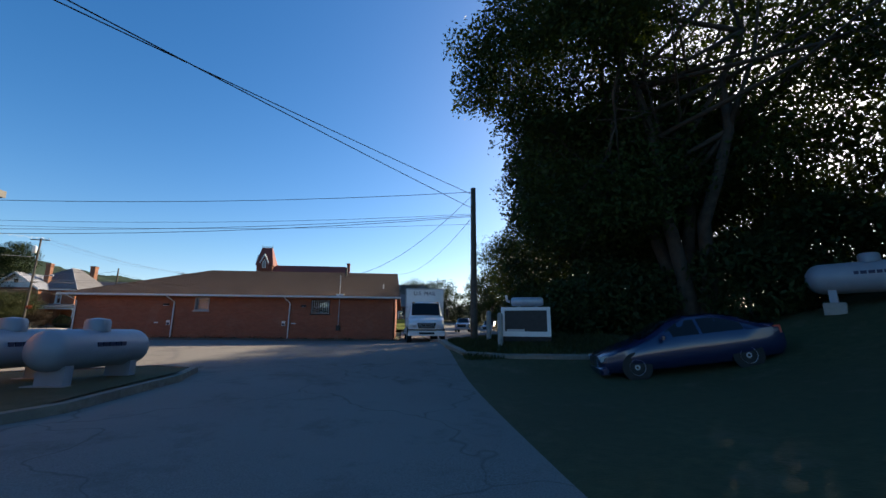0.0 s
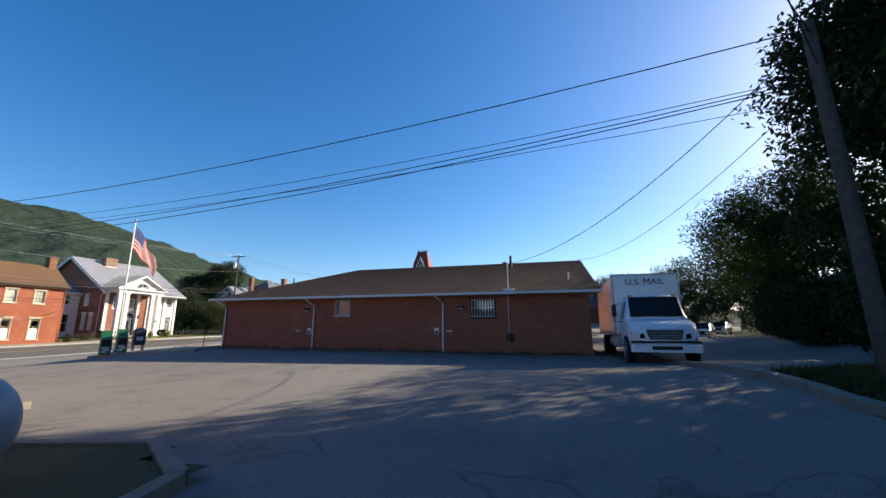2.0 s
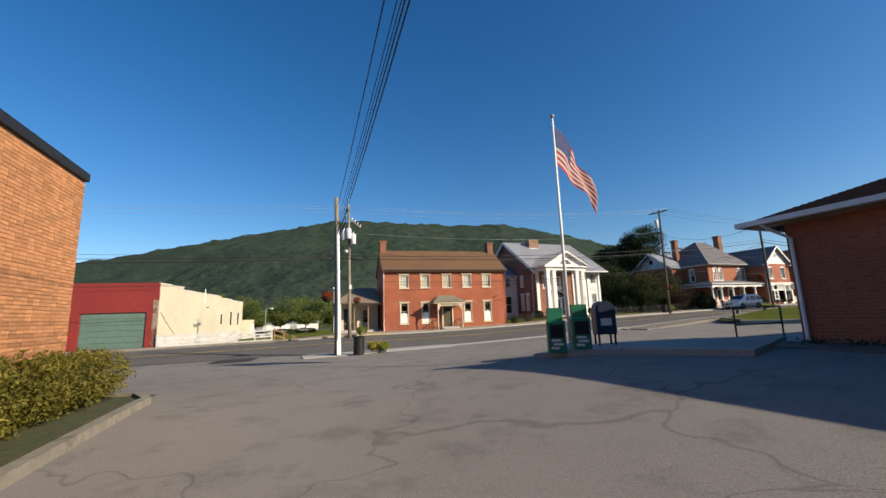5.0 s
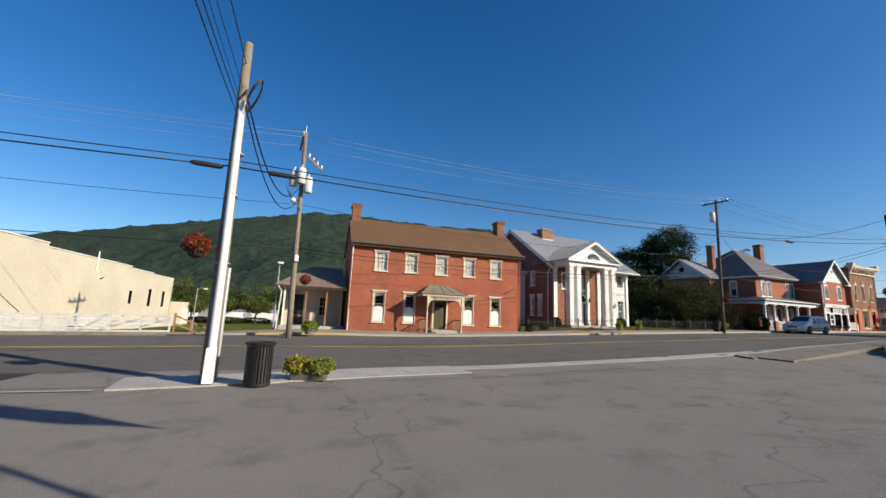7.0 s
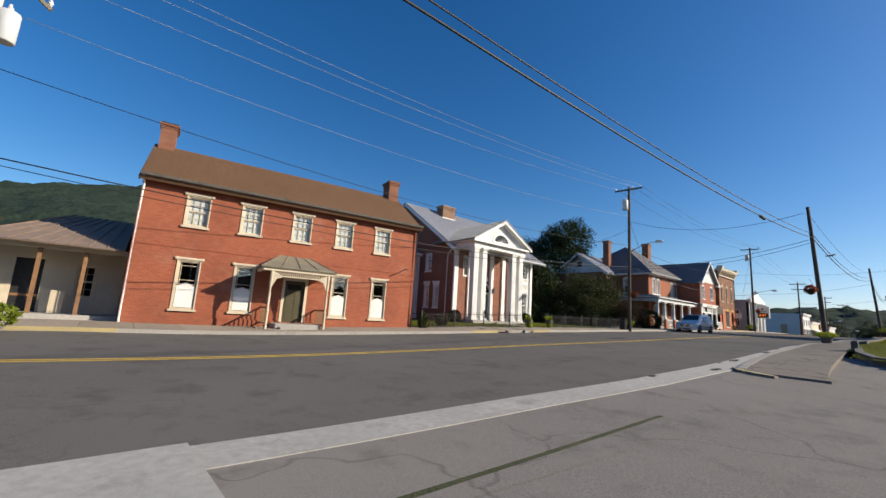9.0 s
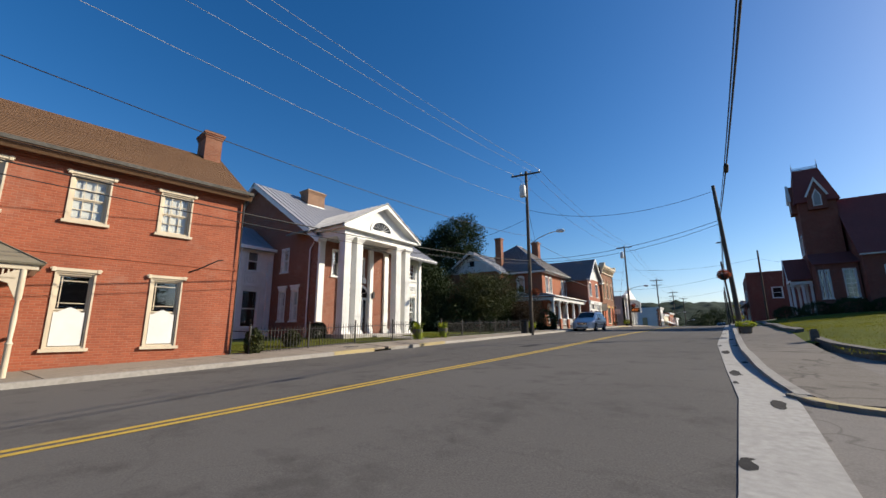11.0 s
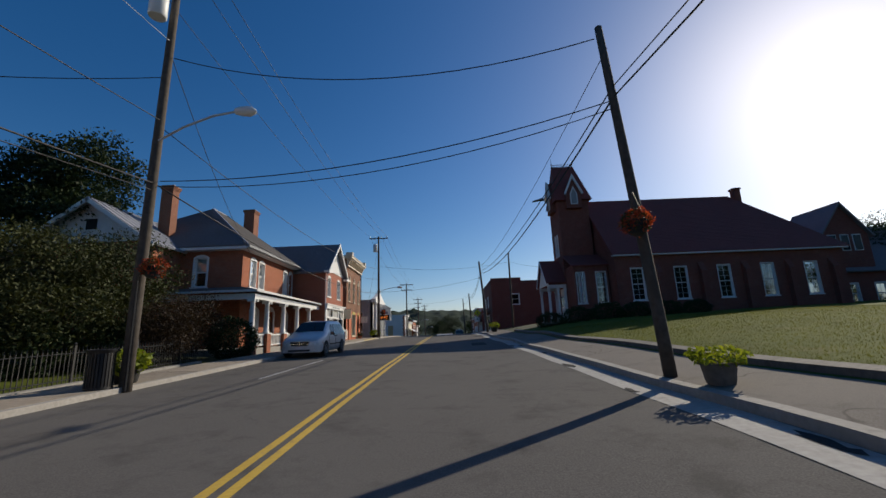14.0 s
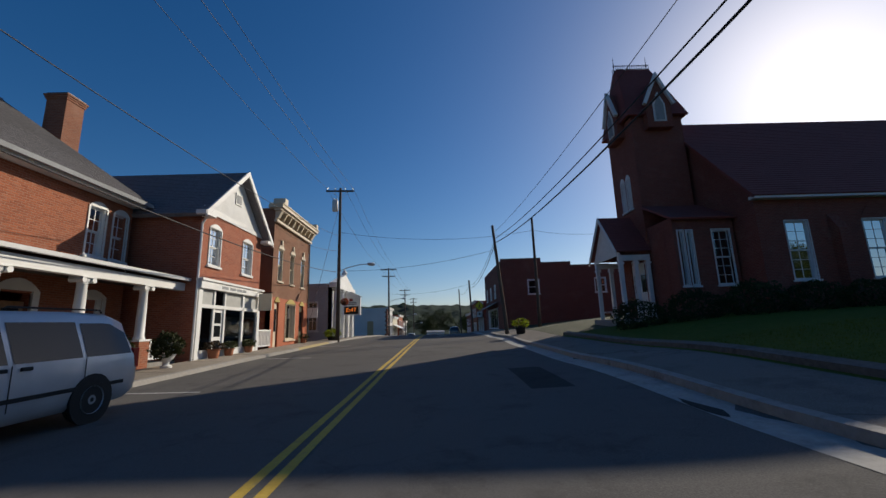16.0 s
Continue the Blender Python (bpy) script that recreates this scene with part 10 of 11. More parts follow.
def mail_truck(m):
    t = thing("mail_truck", m, "white box truck marked for mail, parked by the post office", "truck")
    part("box", Mesh().bevel_box(-1.22, 2.55, 1.02, 1.22, 9.6, 3.42, 0.05), M_TRUCKWHITE, t, "white cargo box")
    bt = Mesh()
    for x in (-1.215, 1.215):
        bt.box(x - 0.03, 2.53, 1.02, x + 0.03, 2.6, 3.4)
    part("corner_post", bt.box(-1.2, 2.53, 3.34, 1.2, 2.56, 3.42), M_GALV, t)
    part("rub_rail", Mesh().box(-1.25, 2.6, 1.0, 1.25, 9.6, 1.10), M_GALV, t)
    text_mesh("U.S. MAIL", 0.36, M_NAVY, "lettering", t, pose(0, 2.53, 3.08, 90), "dark blue mail lettering")
    secs = [(0.0, section(0.78, 0.62, 1.02, 1.10, 0.66)), (0.10, section(0.96, 0.56, 1.20, 1.28, 0.74)), (0.35, section(1.06, 0.55, 1.34, 1.42, 0.80)), (0.75, section(1.10, 0.55, 1.42, 1.50, 0.84)), (1.02, section(1.12, 0.55, 1.45, 1.56, 0.92)), (1.30, section(1.08, 0.55, 1.48, 2.02, 0.90)), (1.50, section(1.08, 0.55, 1.50, 2.36, 0.88)), (1.75, section(1.08, 0.55, 1.50, 2.47, 0.89)), (2.3, section(1.08, 0.55, 1.50, 2.50, 0.89)), (2.42, section(1.06, 0.6, 1.50, 2.42, 0.89))]
    part("cab", loft(secs), M_TRUCKWHITE, t, "white truck cab", True)
    part("windscreen", top_glass(secs, 1.05, 1.5, 0.02, 1.1), M_CARGLASS, t)
    for s in (-1, 1):
        part("side_window", strip_of(secs, 1.5, 2.15, 1.56, 2.2, 0.012, s), M_CARGLASS, t)
        part("headlight", Mesh().prism([(s * 0.62, 0.86), (s * 1.0, 0.90), (s * 1.03, 1.10), (s * 0.62, 1.02)], 0.0, 0.36), M_LENS, t)
        mr = part("mirror", Mesh().bevel_box(s * 1.36 - 0.08, 1.35, 1.65, s * 1.36 + 0.08, 1.43, 2.1, 0.03), M_BLACK, t)
        part("mirror_arm", Mesh().tube([(s * 1.12, 1.45, 2.15), (s * 1.38, 1.42, 2.1), (s * 1.38, 1.42, 1.5), (s * 1.12, 1.45, 1.45)], 0.02, 5), M_BLACK, mr)
        wheel(t, s * 1.0, 0.95, 0.48, 0.26)
        wheel(t, s * 0.98, 7.4, 0.48, 0.5)
        part("wheel_arch", Mesh().lathe([(0.56, -0.02), (0.56, 0.02), (0, 0.021), (0, -0.021)][::-1], n=20, m=Matrix.Translation((s * 1.08, 0.95, 0.5)) @ Matrix.Rotation(radians(90), 4, "Y")), M_BLACK, t)
        part("roof_lamp", Mesh().bevel_box(s * 0.75 - 0.07, 1.5, 2.4, s * 0.75 + 0.07, 1.62, 2.47, 0.01), M_AMBER, t)
    part("grille", Mesh().prism([(-0.48, 0.84), (0.48, 0.84), (0.56, 1.16), (-0.56, 1.16)], -0.05, 0.1), M_BLACK, t, "black slatted grille")
    for k in range(4):
        part("grille_bar", Mesh().box(-0.5, -0.062, 0.9 + 0.07 * k, 0.5, -0.051, 0.915 + 0.07 * k), M_GALV, t)
    part("bumper", Mesh().bevel_box(-1.08, -0.14, 0.42, 1.08, 0.16, 0.72, 0.07), M_TRUCKWHITE, t), part("bumper_strip", Mesh().bevel_box(-1.06, -0.12, 0.72, 1.06, 0.14, 0.79, 0.02), M_BLACK, t), part("bumper_slot", Mesh().box(-0.45, -0.15, 0.50, 0.45, -0.139, 0.62), M_BLACK, t)
    part("chassis", Mesh().box(-0.45, 0.6, 0.55, 0.45, 9.4, 1.0), M_BLACK, t)
    for x in (-1.05, 1.05):
        part("fuel_tank", Mesh().cyl((x, 2.8, 0.72), (x, 4.2, 0.72), 0.26, n=14), M_GALV, t)
    return t


mail_truck(pose(46.55, 32.25, 0.88, 0, 0, 0))


# ---- tanks, generator, posts by the lot ----
def gas_tank(m, label, r=0.41, half=1.32):
    t = thing("gas_tank", m, label, "gas tank", "gas tanks")
    prof = [(0.0, -half)] + [(r * math.sin(a), -half + r * 0.85 * (1 - math.cos(a))) for a in np.linspace(0.25, math.pi / 2, 7)] + [(r * math.sin(a), half - r * 0.85 * (1 - math.cos(a))) for a in np.linspace(math.pi / 2, 0.25, 7)] + [(0.0, half)]
    part("shell", Mesh().lathe(prof, n=28, m=Matrix.Translation((0, 0, 0.32 + r)) @ Matrix.Rotation(radians(90), 4, "Y")), M_TANK_SHADED, t, "", True)
    part("dome", Mesh().lathe([(0.24, 0.0), (0.24, 0.2), (0.2, 0.27), (0.0, 0.30)], (0, 0, 0.32 + 2 * r - 0.05), 18), M_TANK_SHADED, t, "", True)
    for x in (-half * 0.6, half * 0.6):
        part("leg", Mesh().box(x - 0.09, -0.3, -0.15, x + 0.09, 0.3, 0.42), M_TANK_SHADED, t), part("footing", Mesh().bevel_box(x - 0.25, -0.45, -0.3, x + 0.25, 0.45, 0.05, 0.02), M_CONC_D, t)
    lz = 0.32 + r + 0.05
    for k, (a, b) in enumerate(((-0.36, -0.26), (-0.23, -0.1), (-0.07, 0.06), (0.09, 0.2), (0.23, 0.36))):
        part("lettering", Mesh().box(a, -r - 0.012, lz, b, -r + 0.02, lz + 0.09), M_NAVY, t)
    return t


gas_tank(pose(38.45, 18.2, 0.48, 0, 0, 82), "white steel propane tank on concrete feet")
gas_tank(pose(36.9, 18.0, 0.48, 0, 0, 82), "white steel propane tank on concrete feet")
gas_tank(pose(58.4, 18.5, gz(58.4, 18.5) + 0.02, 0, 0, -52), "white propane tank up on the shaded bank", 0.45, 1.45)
isl = [(39.6, 20.3), (38.2, 21.2), (35.5, 20.6), (33.2, 19.0), (33.2, 14.5), (36, 12.5), (38.8, 13.2), (40.0, 15.5), (40.1, 18.5), (39.6, 20.3)]
solid("island_kerb", ribbon(isl, -0.09, 0.09, 0.13, 0.13, 0.5, 0.3), M_STAINKERB, "weathered concrete kerb round the tank island", "kerb", kind="structure")
solid("tank_island", sheet(np.arange(33.2, 40.2, 0.5), np.arange(12.6, 21.1, 0.5), 0.10, None, lambda x, y: all((b[0] - a[0]) * (y - a[1]) - (b[1] - a[1]) * (x - a[0]) > -0.1 for a, b in zip(isl[:-1], isl[1:]))), M_WEED, "rough grass island under the gas tanks", "grass island", kind="structure", smooth="all")


def generator():
    g = thing("generator", pose(49.9, 23.7, gz(49.9, 23.5), 0, 0, -20), "white-framed standby generator with dark panels on skids", "generator")
    W, D, H = 0.9, 0.6, 1.25
    part("base_skid", Mesh().box(-W, -D, 0, W, D, 0.18), M_BLACK, g)
    fr = weld(Mesh().wall((-W, -D, 0), (1, 0, 0), (0, -1, 0), 2 * W, 0.18, H, 0.08, [(0.13, 2 * W - 0.13, 0.36, H - 0.12)]))
    part("front_frame", fr, M_WHITE, g, "white front frame"), part("panel", Mesh().box(-W + 0.1, -D + 0.05, 0.3, W - 0.1, -D + 0.09, H - 0.1), M_DARKMETAL, g)
    part("enclosure", Mesh().box(-W, -D + 0.1, 0.18, W, D, H), M_WHITE, g)
    part("louvre", Mesh().box(-W - 0.012, -0.3, 0.5, -W - 0.001, 0.3, 1.0), M_GREYBLIND, g)
    part("shelf", Mesh().box(-W + 0.2, -D - 0.02, 0.36, -W + 0.85, -D + 0.05, 0.44), M_GALV, g)
    part("silencer", Mesh().lathe([(0.0, -0.62), (0.13, -0.6), (0.17, -0.52), (0.17, 0.52), (0.13, 0.6), (0.0, 0.62)], n=16, m=Matrix.Translation((0.05, 0, H + 0.24)) @ Matrix.Rotation(radians(90), 4, "Y")), M_GALV, g, "grey exhaust silencer", True), part("exhaust", Mesh().tube([(-0.6, 0, H + 0.24), (-0.72, 0, H + 0.28), (-0.75, 0, H + 0.5)], 0.05, 8), M_GALV, g)
    part("silencer_foot", Mesh().box(-0.3, -0.05, H, -0.22, 0.05, H + 0.12).box(0.35, -0.05, H, 0.43, 0.05, H + 0.12), M_GALV, g)
    return g


generator()
for x, y in ((48.62, 24.6), (48.75, 23.2)):
    z = gz(x, y)
    solid("bollard", Mesh().lathe([(0.10, -0.2), (0.10, 1.12), (0.07, 1.18), (0.0, 1.2)], (x, y, z), 14), M_CONC_D, "pale concrete-filled steel bollard guarding the generator", "bollard", "bollards", smooth=True)
solid("bank_kerb", ribbon([(46.9, 33), (46.9, 24), (47.3, 22.2), (48.6, 21.5), (51.2, 20.8)], -0.1, 0.1, 0.11, 0.11, 0.5, 0.3), M_STAINKERB, "weathered kerb along the grassy bank", "kerb", kind="structure")


# ---- trees and shrubs ----
def tree(name, x, y, h, blobs, mat, n, size, seed, label, trunk=0.35, stems=1, group="trees", z=None, limbs=9):
    """Trunk, limbs and a crown of separate leaves that fills the blobs (dx, dy, height, radius, radius up, fullness)."""
    z = gz(x, y) if z is None else z
    rng = np.random.default_rng(seed)
    t = thing(name, pose(x, y, z), label, "tree", group)
    wood = Mesh()
    heads = []
    for s in range(stems):
        a = 6.283 * s / stems + rng.uniform(0, 1)
        lean = 0.0 if stems == 1 else 0.16 * h
        top = Vector((math.cos(a) * lean, math.sin(a) * lean, h * rng.uniform(0.62, 0.72)))
        base = Vector((math.cos(a), math.sin(a), 0)) * (trunk * 0.8 if stems > 1 else 0)
        pts = [base.lerp(top, k / 7) + Vector(rng.normal(0, 0.02 * h * (k / 7), 3).tolist()) for k in range(8)]
        pts[0] -= Vector((0, 0, 0.4))
        wood.tube(pts, [trunk * (1.25 if k == 0 else 1) * (1 - 0.11 * k) for k in range(8)], 9)
        heads += pts[3:]
    for k in range(limbs):
        b = blobs[k % len(blobs)]
        st = heads[int(rng.integers(0, len(heads)))]
        d = rng.normal(size=3)
        d /= np.linalg.norm(d)
        en = Vector((b[0] + d[0] * b[3] * 0.75, b[1] + d[1] * b[3] * 0.75, b[2] + d[2] * b[4] * 0.7))
        mid = st.lerp(en, 0.5) + Vector((0, 0, -0.05 * h)) + Vector(rng.normal(0, 0.02 * h, 3).tolist())
        wood.tube([st, st.lerp(mid, 0.5), mid, mid.lerp(en, 0.5), en], [trunk * q for q in (0.34, 0.28, 0.2, 0.13, 0.05)], 6)
        for j in range(3):
            d = rng.normal(size=3)
            e2 = mid.lerp(en, 0.3 + 0.25 * j) + Vector((d / np.linalg.norm(d) * b[3] * 0.5).tolist())
            wood.tube([mid.lerp(en, 0.2 + 0.25 * j), e2], [trunk * 0.1, trunk * 0.03], 5)
    part("trunk", wood, M_BARK, t, "dark bark trunk and limbs", "all")
    vol = np.array([b[3] ** 2 * b[4] * (b[5] if len(b) > 5 else 1) for b in blobs])
    cs = []
    for b, k in zip(blobs, (vol / vol.sum() * n).astype(int)):
        m = max(6, int(k / 85))
        d = rng.normal(size=(m, 3))
        d /= np.linalg.norm(d, axis=1, keepdims=True)
        tw = np.array(b[:3]) + d * (rng.uniform(0.25, 1.0, m) ** 0.55)[:, None] * np.array([b[3], b[3], b[4]])
        per = np.repeat(tw, int(math.ceil(k / m)), 0)[:k]
        spread_r = 0.14 * b[3] + 0.2
        cs.append(per + np.clip(rng.normal(0, 1, (len(per), 3)), -1.25, 1.25) * np.array([spread_r, spread_r, spread_r * 0.62]))
    c = np.concatenate(cs)
    c[:, 2] = np.maximum(c[:, 2], 0.15)
    tagged(part("crown", leaf_cards(c, rng.uniform(0.6, 1.25, len(c)) * size, rng), mat, t, "crown of separate leaves"), kind="stuff")
    return t


tree("tree", 56.0, 22.5, 17.5, [(-6.0, 2.2, 12.0, 2.7, 2.9), (-4.1, 1.8, 8.3, 2.5, 2.2), (-2.8, 4.4, 6.0, 2.5, 2.2), (-3.0, 1.0, 15.0, 3.9, 2.8, 0.6), (1.0, 0, 16.6, 4.4, 2.8, 0.42), (4.2, -3.2, 14.0, 3.6, 2.8, 0.42), (5.6, -5.0, 10.0, 2.8, 3.0, 0.6),
      (-4.0, -2.6, 11.2, 2.6, 2.6), (-0.5, 2.0, 8.0, 3.6, 2.6), (2.6, 0.5, 6.6, 3.4, 2.2), (-2.4, 0.4, 5.0, 2.8, 1.8), (1.5, 4, 12.2, 3.2, 2.8, 0.4), (3.0, -1.0, 10.0, 3.4, 2.6, 0.5)], M_LEAF, 165000, 0.112, 101, "tall spreading tree with several stems, backlit by the sun", 0.30, 4, "trees by the lot", limbs=64)
tree("tree", 56.5, 31.5, 14.5, [(-2.4, 0, 7.5, 2.6, 3.0), (0.5, 1.5, 11.0, 4.2, 3.4), (2.5, -1.5, 8.0, 3.6, 3.4), (-1.0, 4.0, 10.0, 3.4, 3.6), (1, -1.5, 4.6, 3.6, 2.6), (-2.2, 2.4, 4.0, 2.6, 2.4)], M_LEAF_D, 60000, 0.15, 102, "dense dark tree in the shade behind the generator", 0.24, 2, "trees by the lot", limbs=16)
tree("tree", 61, 30.0, 13, [(0, 0, 9, 4.5, 4), (-2, 2, 6, 3.6, 3), (3, -2, 7, 4, 3.6), (0, -3, 4, 3.6, 2.6)], M_LEAF_D, 34000, 0.13, 103, "dense dark tree behind the lot", 0.3, 1, "trees by the lot")
tree("tree", 64, 20.5, 11, [(0, 0, 7.4, 4.6, 3.2), (2.5, -5.0, 5.5, 4.2, 3.2), (-2, -3, 6, 3.8, 3.2), (2, 3, 5, 4, 3), (-1, 3, 3.4, 3, 2.2)], M_LEAF_D, 34000, 0.13, 104, "dense dark tree behind the lot", 0.3, 1, "trees by the lot")
tree("tree", 61.5, 10.5, 11, [(0, 0, 8, 4, 3.4), (-1.5, 2, 5, 3.4, 3.0), (2, -2, 4.4, 3.4, 3)], M_LEAF_D, 26000, 0.13, 105, "dense dark tree at the edge of the lot", 0.3, 1, "trees by the lot")
tree("tree", 57.6, 50, 11.5, [(-1.8, 0.5, 7.2, 3.0, 2.8), (1.0, 0, 9.2, 3.2, 2.6), (2.8, -1, 6.2, 3.4, 2.8), (0, 1, 4.2, 3.0, 2.0)], M_LEAF, 40000, 0.11, 106, "leafy tree beyond the mail truck", 0.28, 1, "trees by the lot")
tree("tree", 61, 46, 13, [(0, 0, 9, 4.0, 3.8), (-2.5, 1, 6, 3.2, 2.8), (3, -2, 6, 4, 3.2), (0, -2, 3.6, 3.6, 2.2)], M_LEAF_D, 30000, 0.13, 107, "dense dark tree beyond the mail truck", 0.3, 1, "trees by the lot")
tree("tree", 63.5, 66, 13, [(-2, 0, 8, 3.8, 3.4), (2, 0, 9.5, 4, 3.4), (0, 0, 5, 4, 3)], M_LEAF_D, 24000, 0.15, 108, "leafy tree behind the parked cars", 0.3, 1, "trees by the lot")
tree("tree", 71, 92, 10, [(0, 0, 6.5, 4.2, 3.2), (-3, 1, 5, 3, 2.6)], M_LEAF_D, 18000, 0.16, 109, "leafy tree behind the parked cars", 0.3, 1, "trees by the lot")
for i, (x, y, r) in enumerate(((52.5, 24.8, 1.5), (54.3, 23.6, 1.7), (56.6, 27, 2.0), (52.8, 31.5, 1.7), (56.5, 35, 2.2), (58, 40, 2.4), (60.5, 21.5, 2.4), (55.0, 25.2, 2.4), (61.0, 17.0, 2.4), (62.5, 24.5, 2.6), (63.0, 12.5, 2.6), (59.8, 28.0, 2.6), (57.2, 21.4, 1.9), (57.0, 45.5, 2.2), (58.5, 49.0, 2.6), (60.0, 53.0, 2.6), (62.5, 58.0, 2.8), (64.5, 63.0, 2.8), (66.5, 69.0, 3.0), (68.5, 76.0, 3.2), (55.0, 39.5, 2.0), (62.0, 43.0, 3.0), (63.0, 35.0, 3.0), (66.5, 26.0, 3.4), (69.0, 21.0, 3.4), (70.0, 15.0, 3.4), (66.0, 31.5, 3.2), (55.5, 97.0, 2.8), (59.5, 96.5, 3.0), (63.5, 97.0, 3.0), (67.5, 95.0, 3.2), (72.0, 88.0, 3.2))):
    z = gz(x, y)
    s = thing("shrub", pose(x, y, z), "dark shrub in the shade of the bank", "shrub", "shrubs on the bank")
    m = leaf_ball(r, r * 0.9, int(2600 * r), 0.13, 200 + i)
    m.v = [(a, b, c + r * 0.7) for a, b, c in m.v]
    tagged(part("foliage", m, M_LEAF_D, s), kind="stuff")
    part("stem", Mesh().tube([(0, 0, -0.2), (0.1, 0.1, r * 0.8)], [0.06, 0.03], 6), M_BARK, s)

# west side
tree("tree", -24, 79.5, 15, [(-0.8, -0.5, 8.6, 3.2, 2.6), (3.4, 2.6, 11.4, 2.9, 2.6), (1.6, 1.0, 10.6, 2.4, 2.0), (-3.4, -2, 5.6, 2.8, 2.4), (4.4, 1.4, 7.5, 2.8, 2.8), (0, 0, 4.0, 4.2, 2.8)], M_LEAF_D, 70000, 0.13, 111, "tall dark tree behind the columned house", 0.34, 1, "trees in the gardens", limbs=16)
tree("tree", -19.5, 72.5, 8.5, [(-0.5, 0, 5.0, 3.2, 2.6), (1.5, -1, 3.4, 2.8, 2.2), (-2.5, 1, 3.5, 2.6, 2.2)], M_LEAF_D, 30000, 0.12, 112, "dense dark tree beside the columned house", 0.22, 1, "trees in the gardens")
tree("tree", -12.0, 73.2, 5.8, [(-0.6, -1.0, 3.5, 2.4, 1.7), (0.6, 1.2, 3.8, 2.2, 1.6), (-2.0, 0.6, 2.6, 2.0, 1.6), (1.2, -1.6, 2.0, 1.8, 1.5), (0.5, 2.2, 2.0, 1.8, 1.5)], M_LEAF_O, 42000, 0.075, 113, "broad feathery olive-green shrub tree behind the fence", 0.14, 3, "trees in the gardens")
for i, (x, y, r) in enumerate(((-15.2, 67.4, 1.2), (-15.4, 69.2, 1.7), (-12.8, 69.4, 1.4), (-14.4, 71.6, 1.7), (-11.2, 71.0, 1.2), (-18.0, 66.8, 2.0), (-18.5, 70.0, 2.0), (-10.6, 73.2, 1.1))):
    s = thing("shrub", pose(x, y, gz(x, y)), "dense dark shrub under the garden trees", "shrub", "garden shrubs")
    m = leaf_ball(r, r * 0.95, int(2300 * r), 0.1, 330 + i)
    m.v = [(a, b, c + r * 0.75) for a, b, c in m.v]
    tagged(part("foliage", m, M_LEAF_D, s), kind="stuff")
    part("stem", Mesh().tube([(0, 0, -0.2), (0.08, 0.08, r * 0.8)], [0.05, 0.03], 6), M_BARK, s)
tree("tree", -8.8, 74.9, 3.4, [(0, -0.8, 1.6, 1.2, 1.1), (0.1, 0.6, 2.0, 1.1, 1.1), (-0.4, 0.2, 1.1, 1.3, 0.9)], M_LEAF_P, 22000, 0.048, 114, "purplish shrub at the corner by the street pole", 0.06, 3, "trees in the gardens")
for i, (x, y, rx, rz, mat, lb) in enumerate(((-8.3, 78.2, 1.25, 1.1, M_LEAF_D, "clipped dark round bush before the porch"), (-7.9, 48.25, 0.35, 0.55, M_LEAF_O, "small conifer shrub at the fence corner"), (-9.6, 51, 0.4, 0.4, M_LEAF_O, "small shrub on the fenced lawn"), (-12.3, 62.6, 0.6, 0.5, M_LEAF, "low shrub beside the portico"), (-12.2, 54.4, 0.5, 0.5, M_LEAF_D, "low shrub beside the portico"))):
    s = thing("shrub", pose(x, y, gz(x, y)), lb, "shrub", "garden shrubs")
    m = leaf_ball(rx, rz, int(4200 * rx), 0.07, 300 + i, 0.15)
    m.v = [(a, b, c + rz * 0.85) for a, b, c in m.v]
    tagged(part("foliage", m, mat, s), kind="stuff")
    part("stem", Mesh().tube([(0, 0, -0.15), (0.02, 0, rz)], [0.04, 0.02], 6), M_BARK, s)
for i, (x, y, h, mat) in enumerate(((-43.0, 20.9, 3.9, M_LEAF_W), (-43.4, 24.6, 4.1, M_LEAF_W), (-41.0, 28.5, 4.2, M_LEAF_W), (-43.0, 33.0, 4.2, M_LEAF_W), (-74, 16, 7, M_LEAF), (-78, 24, 7.5, M_LEAF), (-75, 31, 7, M_LEAF), (-72, 40, 8, M_LEAF), (-80, 8, 8, M_LEAF), (-70, 50, 9, M_LEAF_D))):
    tree("tree", x, y, h, [(0, 0, h * 0.66, h * 0.42, h * 0.26), (h * 0.18, h * 0.1, h * 0.55, h * 0.3, h * 0.2), (-h * 0.2, -h * 0.1, h * 0.55, h * 0.3, h * 0.2)], mat, 3800, 0.13 + 0.006 * h, 400 + i, "small spreading tree in the grounds beyond the street", 0.12 + 0.01 * h, 1, "trees beyond the street", limbs=7)
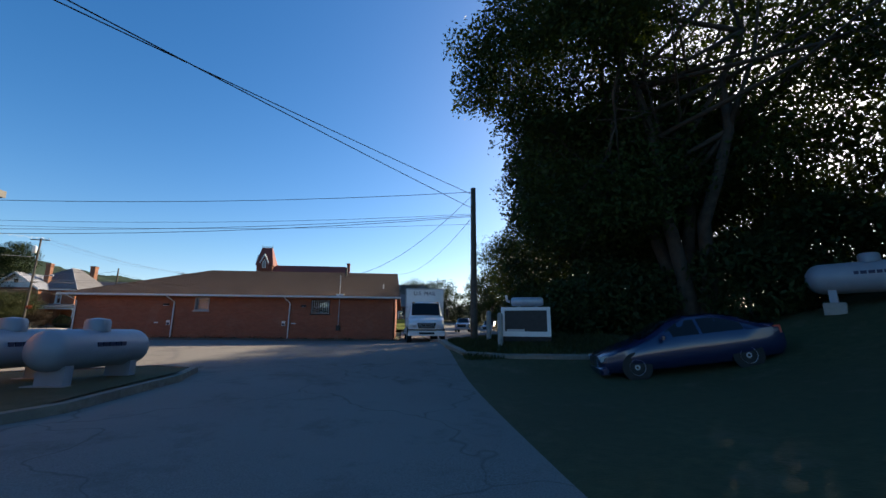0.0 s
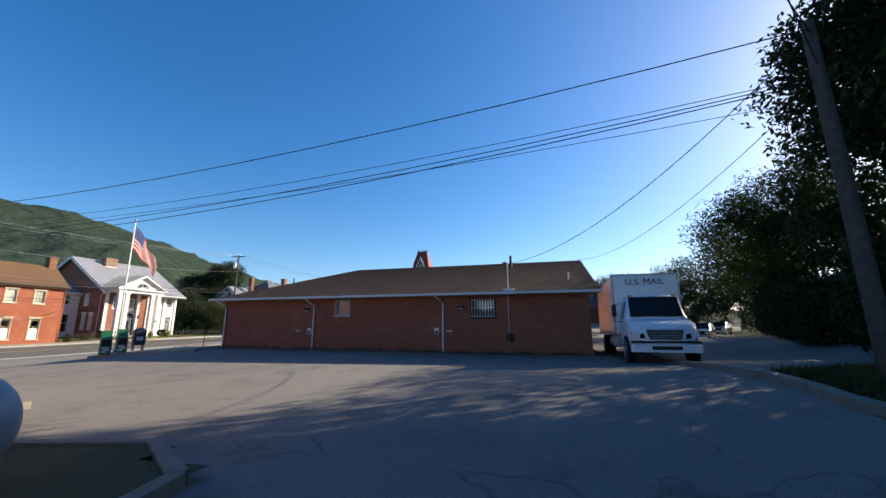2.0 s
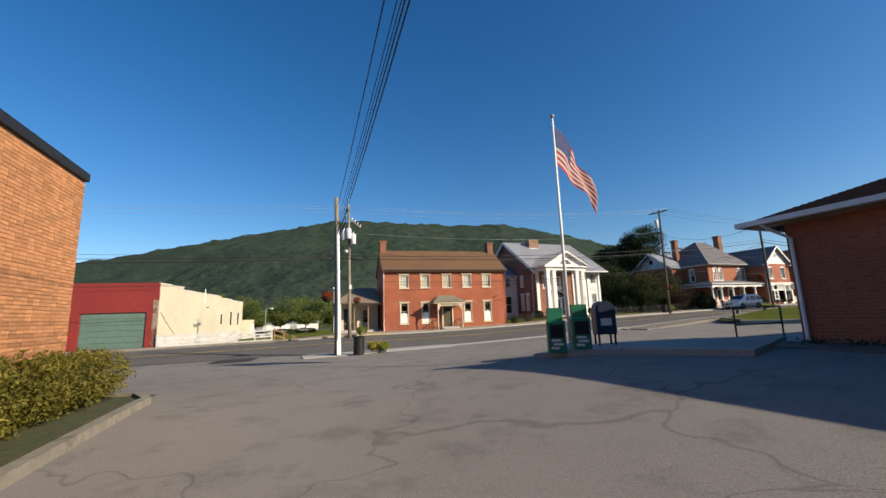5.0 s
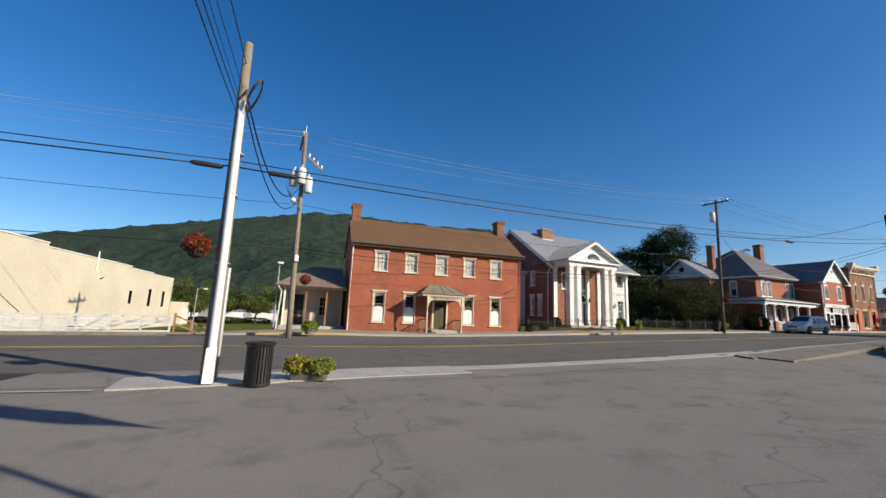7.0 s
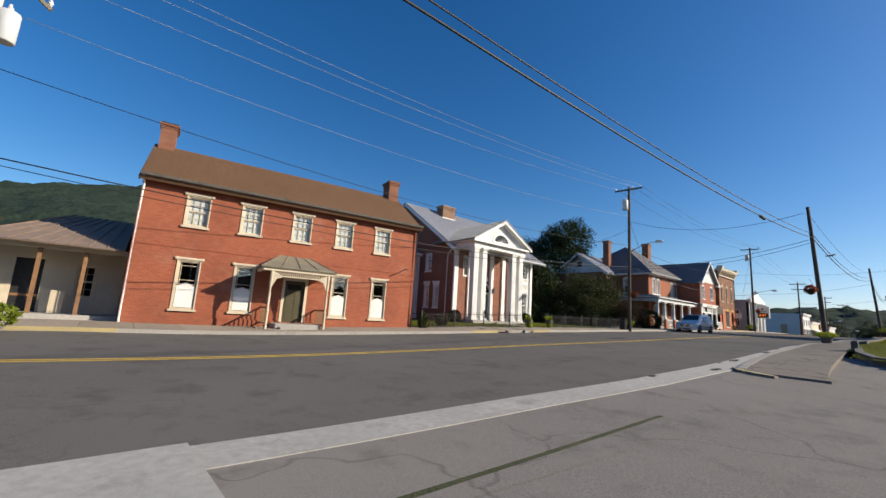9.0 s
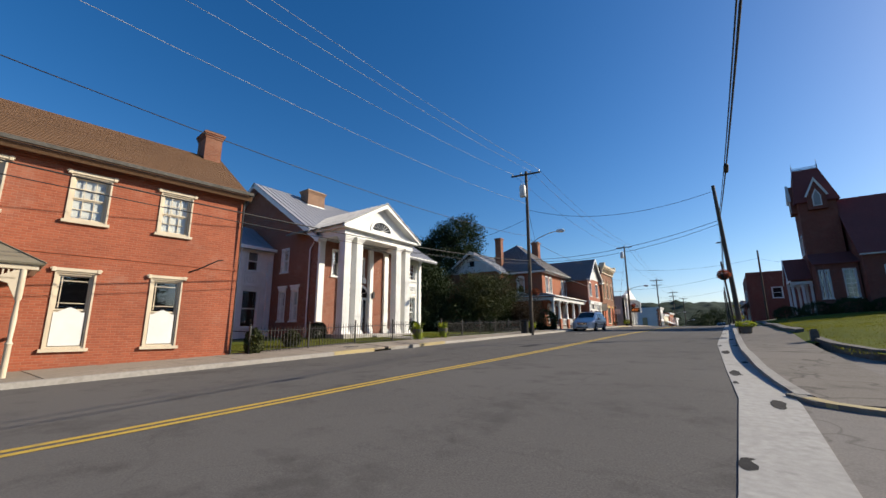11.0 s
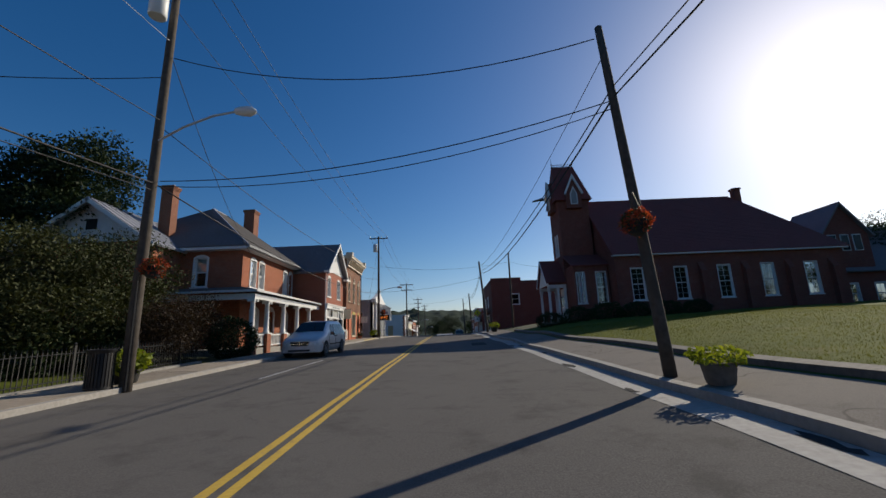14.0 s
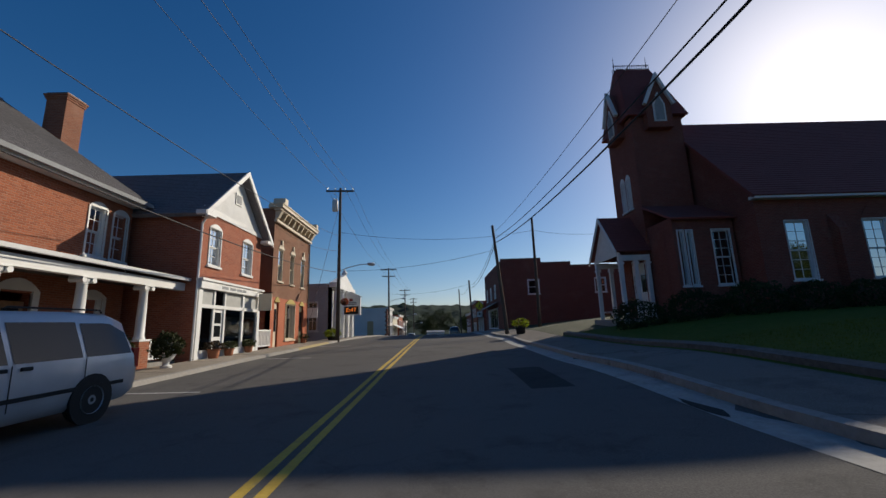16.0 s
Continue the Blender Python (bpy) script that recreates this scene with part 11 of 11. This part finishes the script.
# behind the church and down the street
for i, (x, y, h, mat) in enumerate(((41, 108, 8.5, M_LEAF_D), (47, 100, 9.5, M_LEAF_D), (53, 93, 10, M_LEAF_D), (63.5, 100, 12, M_LEAF_D), (50, 112, 9.5, M_LEAF_D), (62, 84, 12, M_LEAF_D), (36, 118, 8.5, M_LEAF_D), (-2, 215, 10, M_LEAF_D), (3, 230, 12, M_LEAF_D), (12, 205, 9, M_LEAF), (-14, 232, 12, M_LEAF_D), (20, 185, 11, M_LEAF_D), (-24, 200, 11, M_LEAF_D))):
    tree("tree", x, y, h, [(0, 0, h * 0.66, h * 0.34, h * 0.28), (h * 0.2, 0, h * 0.5, h * 0.26, h * 0.22), (-h * 0.2, -h * 0.1, h * 0.52, h * 0.26, h * 0.22), (0, 0, h * 0.34, h * 0.26, h * 0.2)], mat, 14000, 0.09 + 0.004 * h, 450 + i, "leafy tree on the slope behind the church" if y < 150 else "leafy tree at the end of the street", 0.3, 1, "trees round the church" if y < 150 else "trees at the street's end", limbs=8)


def hill(name, y0, yaw0, yaw1, r0, r1, el, seed, label):
    yaws, rs = np.linspace(yaw0, yaw1, 200), np.linspace(r0, r1, 26)
    m = Mesh()
    for r in rs:
        for a in yaws:
            x, y = 2 - r * math.sin(radians(a)), 70 + r * math.cos(radians(a))
            s = (r - r0) / (r1 - r0)
            e = el * (0.86 + 0.3 * noise.noise(Vector((a * 0.09, seed, 0)))) * min(1, (a - yaw0) / 8, (yaw1 - a) / 8)
            h = r1 * math.tan(radians(max(e, 0.2))) * min(1.0, 1.25 * s) ** 1.2
            m.v.append((x, y, h - 3 + 4.0 * noise.noise(Vector((x * 0.06, y * 0.06, seed))) + 2.5 * noise.noise(Vector((x * 0.2, y * 0.2, seed)))))
    n = len(yaws)
    m.f = [(j * n + i, j * n + i + 1, (j + 1) * n + i + 1, (j + 1) * n + i) for j in range(len(rs) - 1) for i in range(n - 1)]
    return solid(name, m, bpy.data.materials["mountain_forest"], label, "hill", kind="structure", smooth="all")


hill("far_hill", 70, -60, 40, 260, 520, 3.9, 3.0, "low wooded hill at the end of the street")

# hedge before the tan building
hz = Mesh()
rng = np.random.default_rng(77)
for k in range(34):
    x = 18.7 + 13.4 * k / 33
    m = leaf_ball(0.72, 0.55, 1500, 0.042, 500 + k, 0.4)
    z = gz(x, 21.75)
    hz.add([(a + x, b * 0.95 + 21.75, c + z + 0.62) for a, b, c in m.v], m.f)
solid("hedge", hz, M_LEAF_H, "bushy yellow-green hedge along the tan brick wall", "hedge", kind="stuff")
solid("hedge_bed", sheet(np.arange(18.2, 32.8, 0.8), np.arange(20.9, 22.9, 0.48), 0.06), M_WEED, "earth bed under the hedge", "planting bed", kind="structure")
solid("hedge_kerb", ribbon([(17.9, 21.3), (18.2, 22.4), (19.2, 22.85), (32.6, 22.95)], -0.09, 0.09, 0.13, 0.13, 0.5, 0.3), M_STAINKERB, "weathered kerb round the hedge bed", "kerb", kind="structure")


# ---- woods at the foot of the mountain ----
def far_woods(n, seed):
    rng = np.random.default_rng(seed)
    a, r = np.radians(rng.uniform(48, 118, n)), 140 + 320 * rng.uniform(0, 1, n) ** 1.2
    x, y = -r * np.sin(a), 30 + r * np.cos(a)
    h = rng.uniform(5, 9, n) + r * 0.012
    z0 = -3.0 + np.clip((r - 240) / 220, 0, 1) * 22
    cs, sz = [], []
    for k in range(n):
        d = rng.normal(size=(60, 3))
        d /= np.linalg.norm(d, axis=1, keepdims=True)
        rad = h[k] * np.array([0.42, 0.42, 0.48])
        cs.append(np.array([x[k], y[k], z0[k] + h[k] * 0.55]) + d * rad * (rng.uniform(0.4, 1.0, 60) ** 0.4)[:, None])
        sz.append(rng.uniform(0.5, 1.1, 60) * (0.5 + r[k] * 0.0016))
    return leaf_cards(np.concatenate(cs), np.concatenate(sz), rng)


solid("far_woods", far_woods(750, 71), M_LEAF_W, "mixed green woods at the foot of the mountain", "woods", kind="stuff")
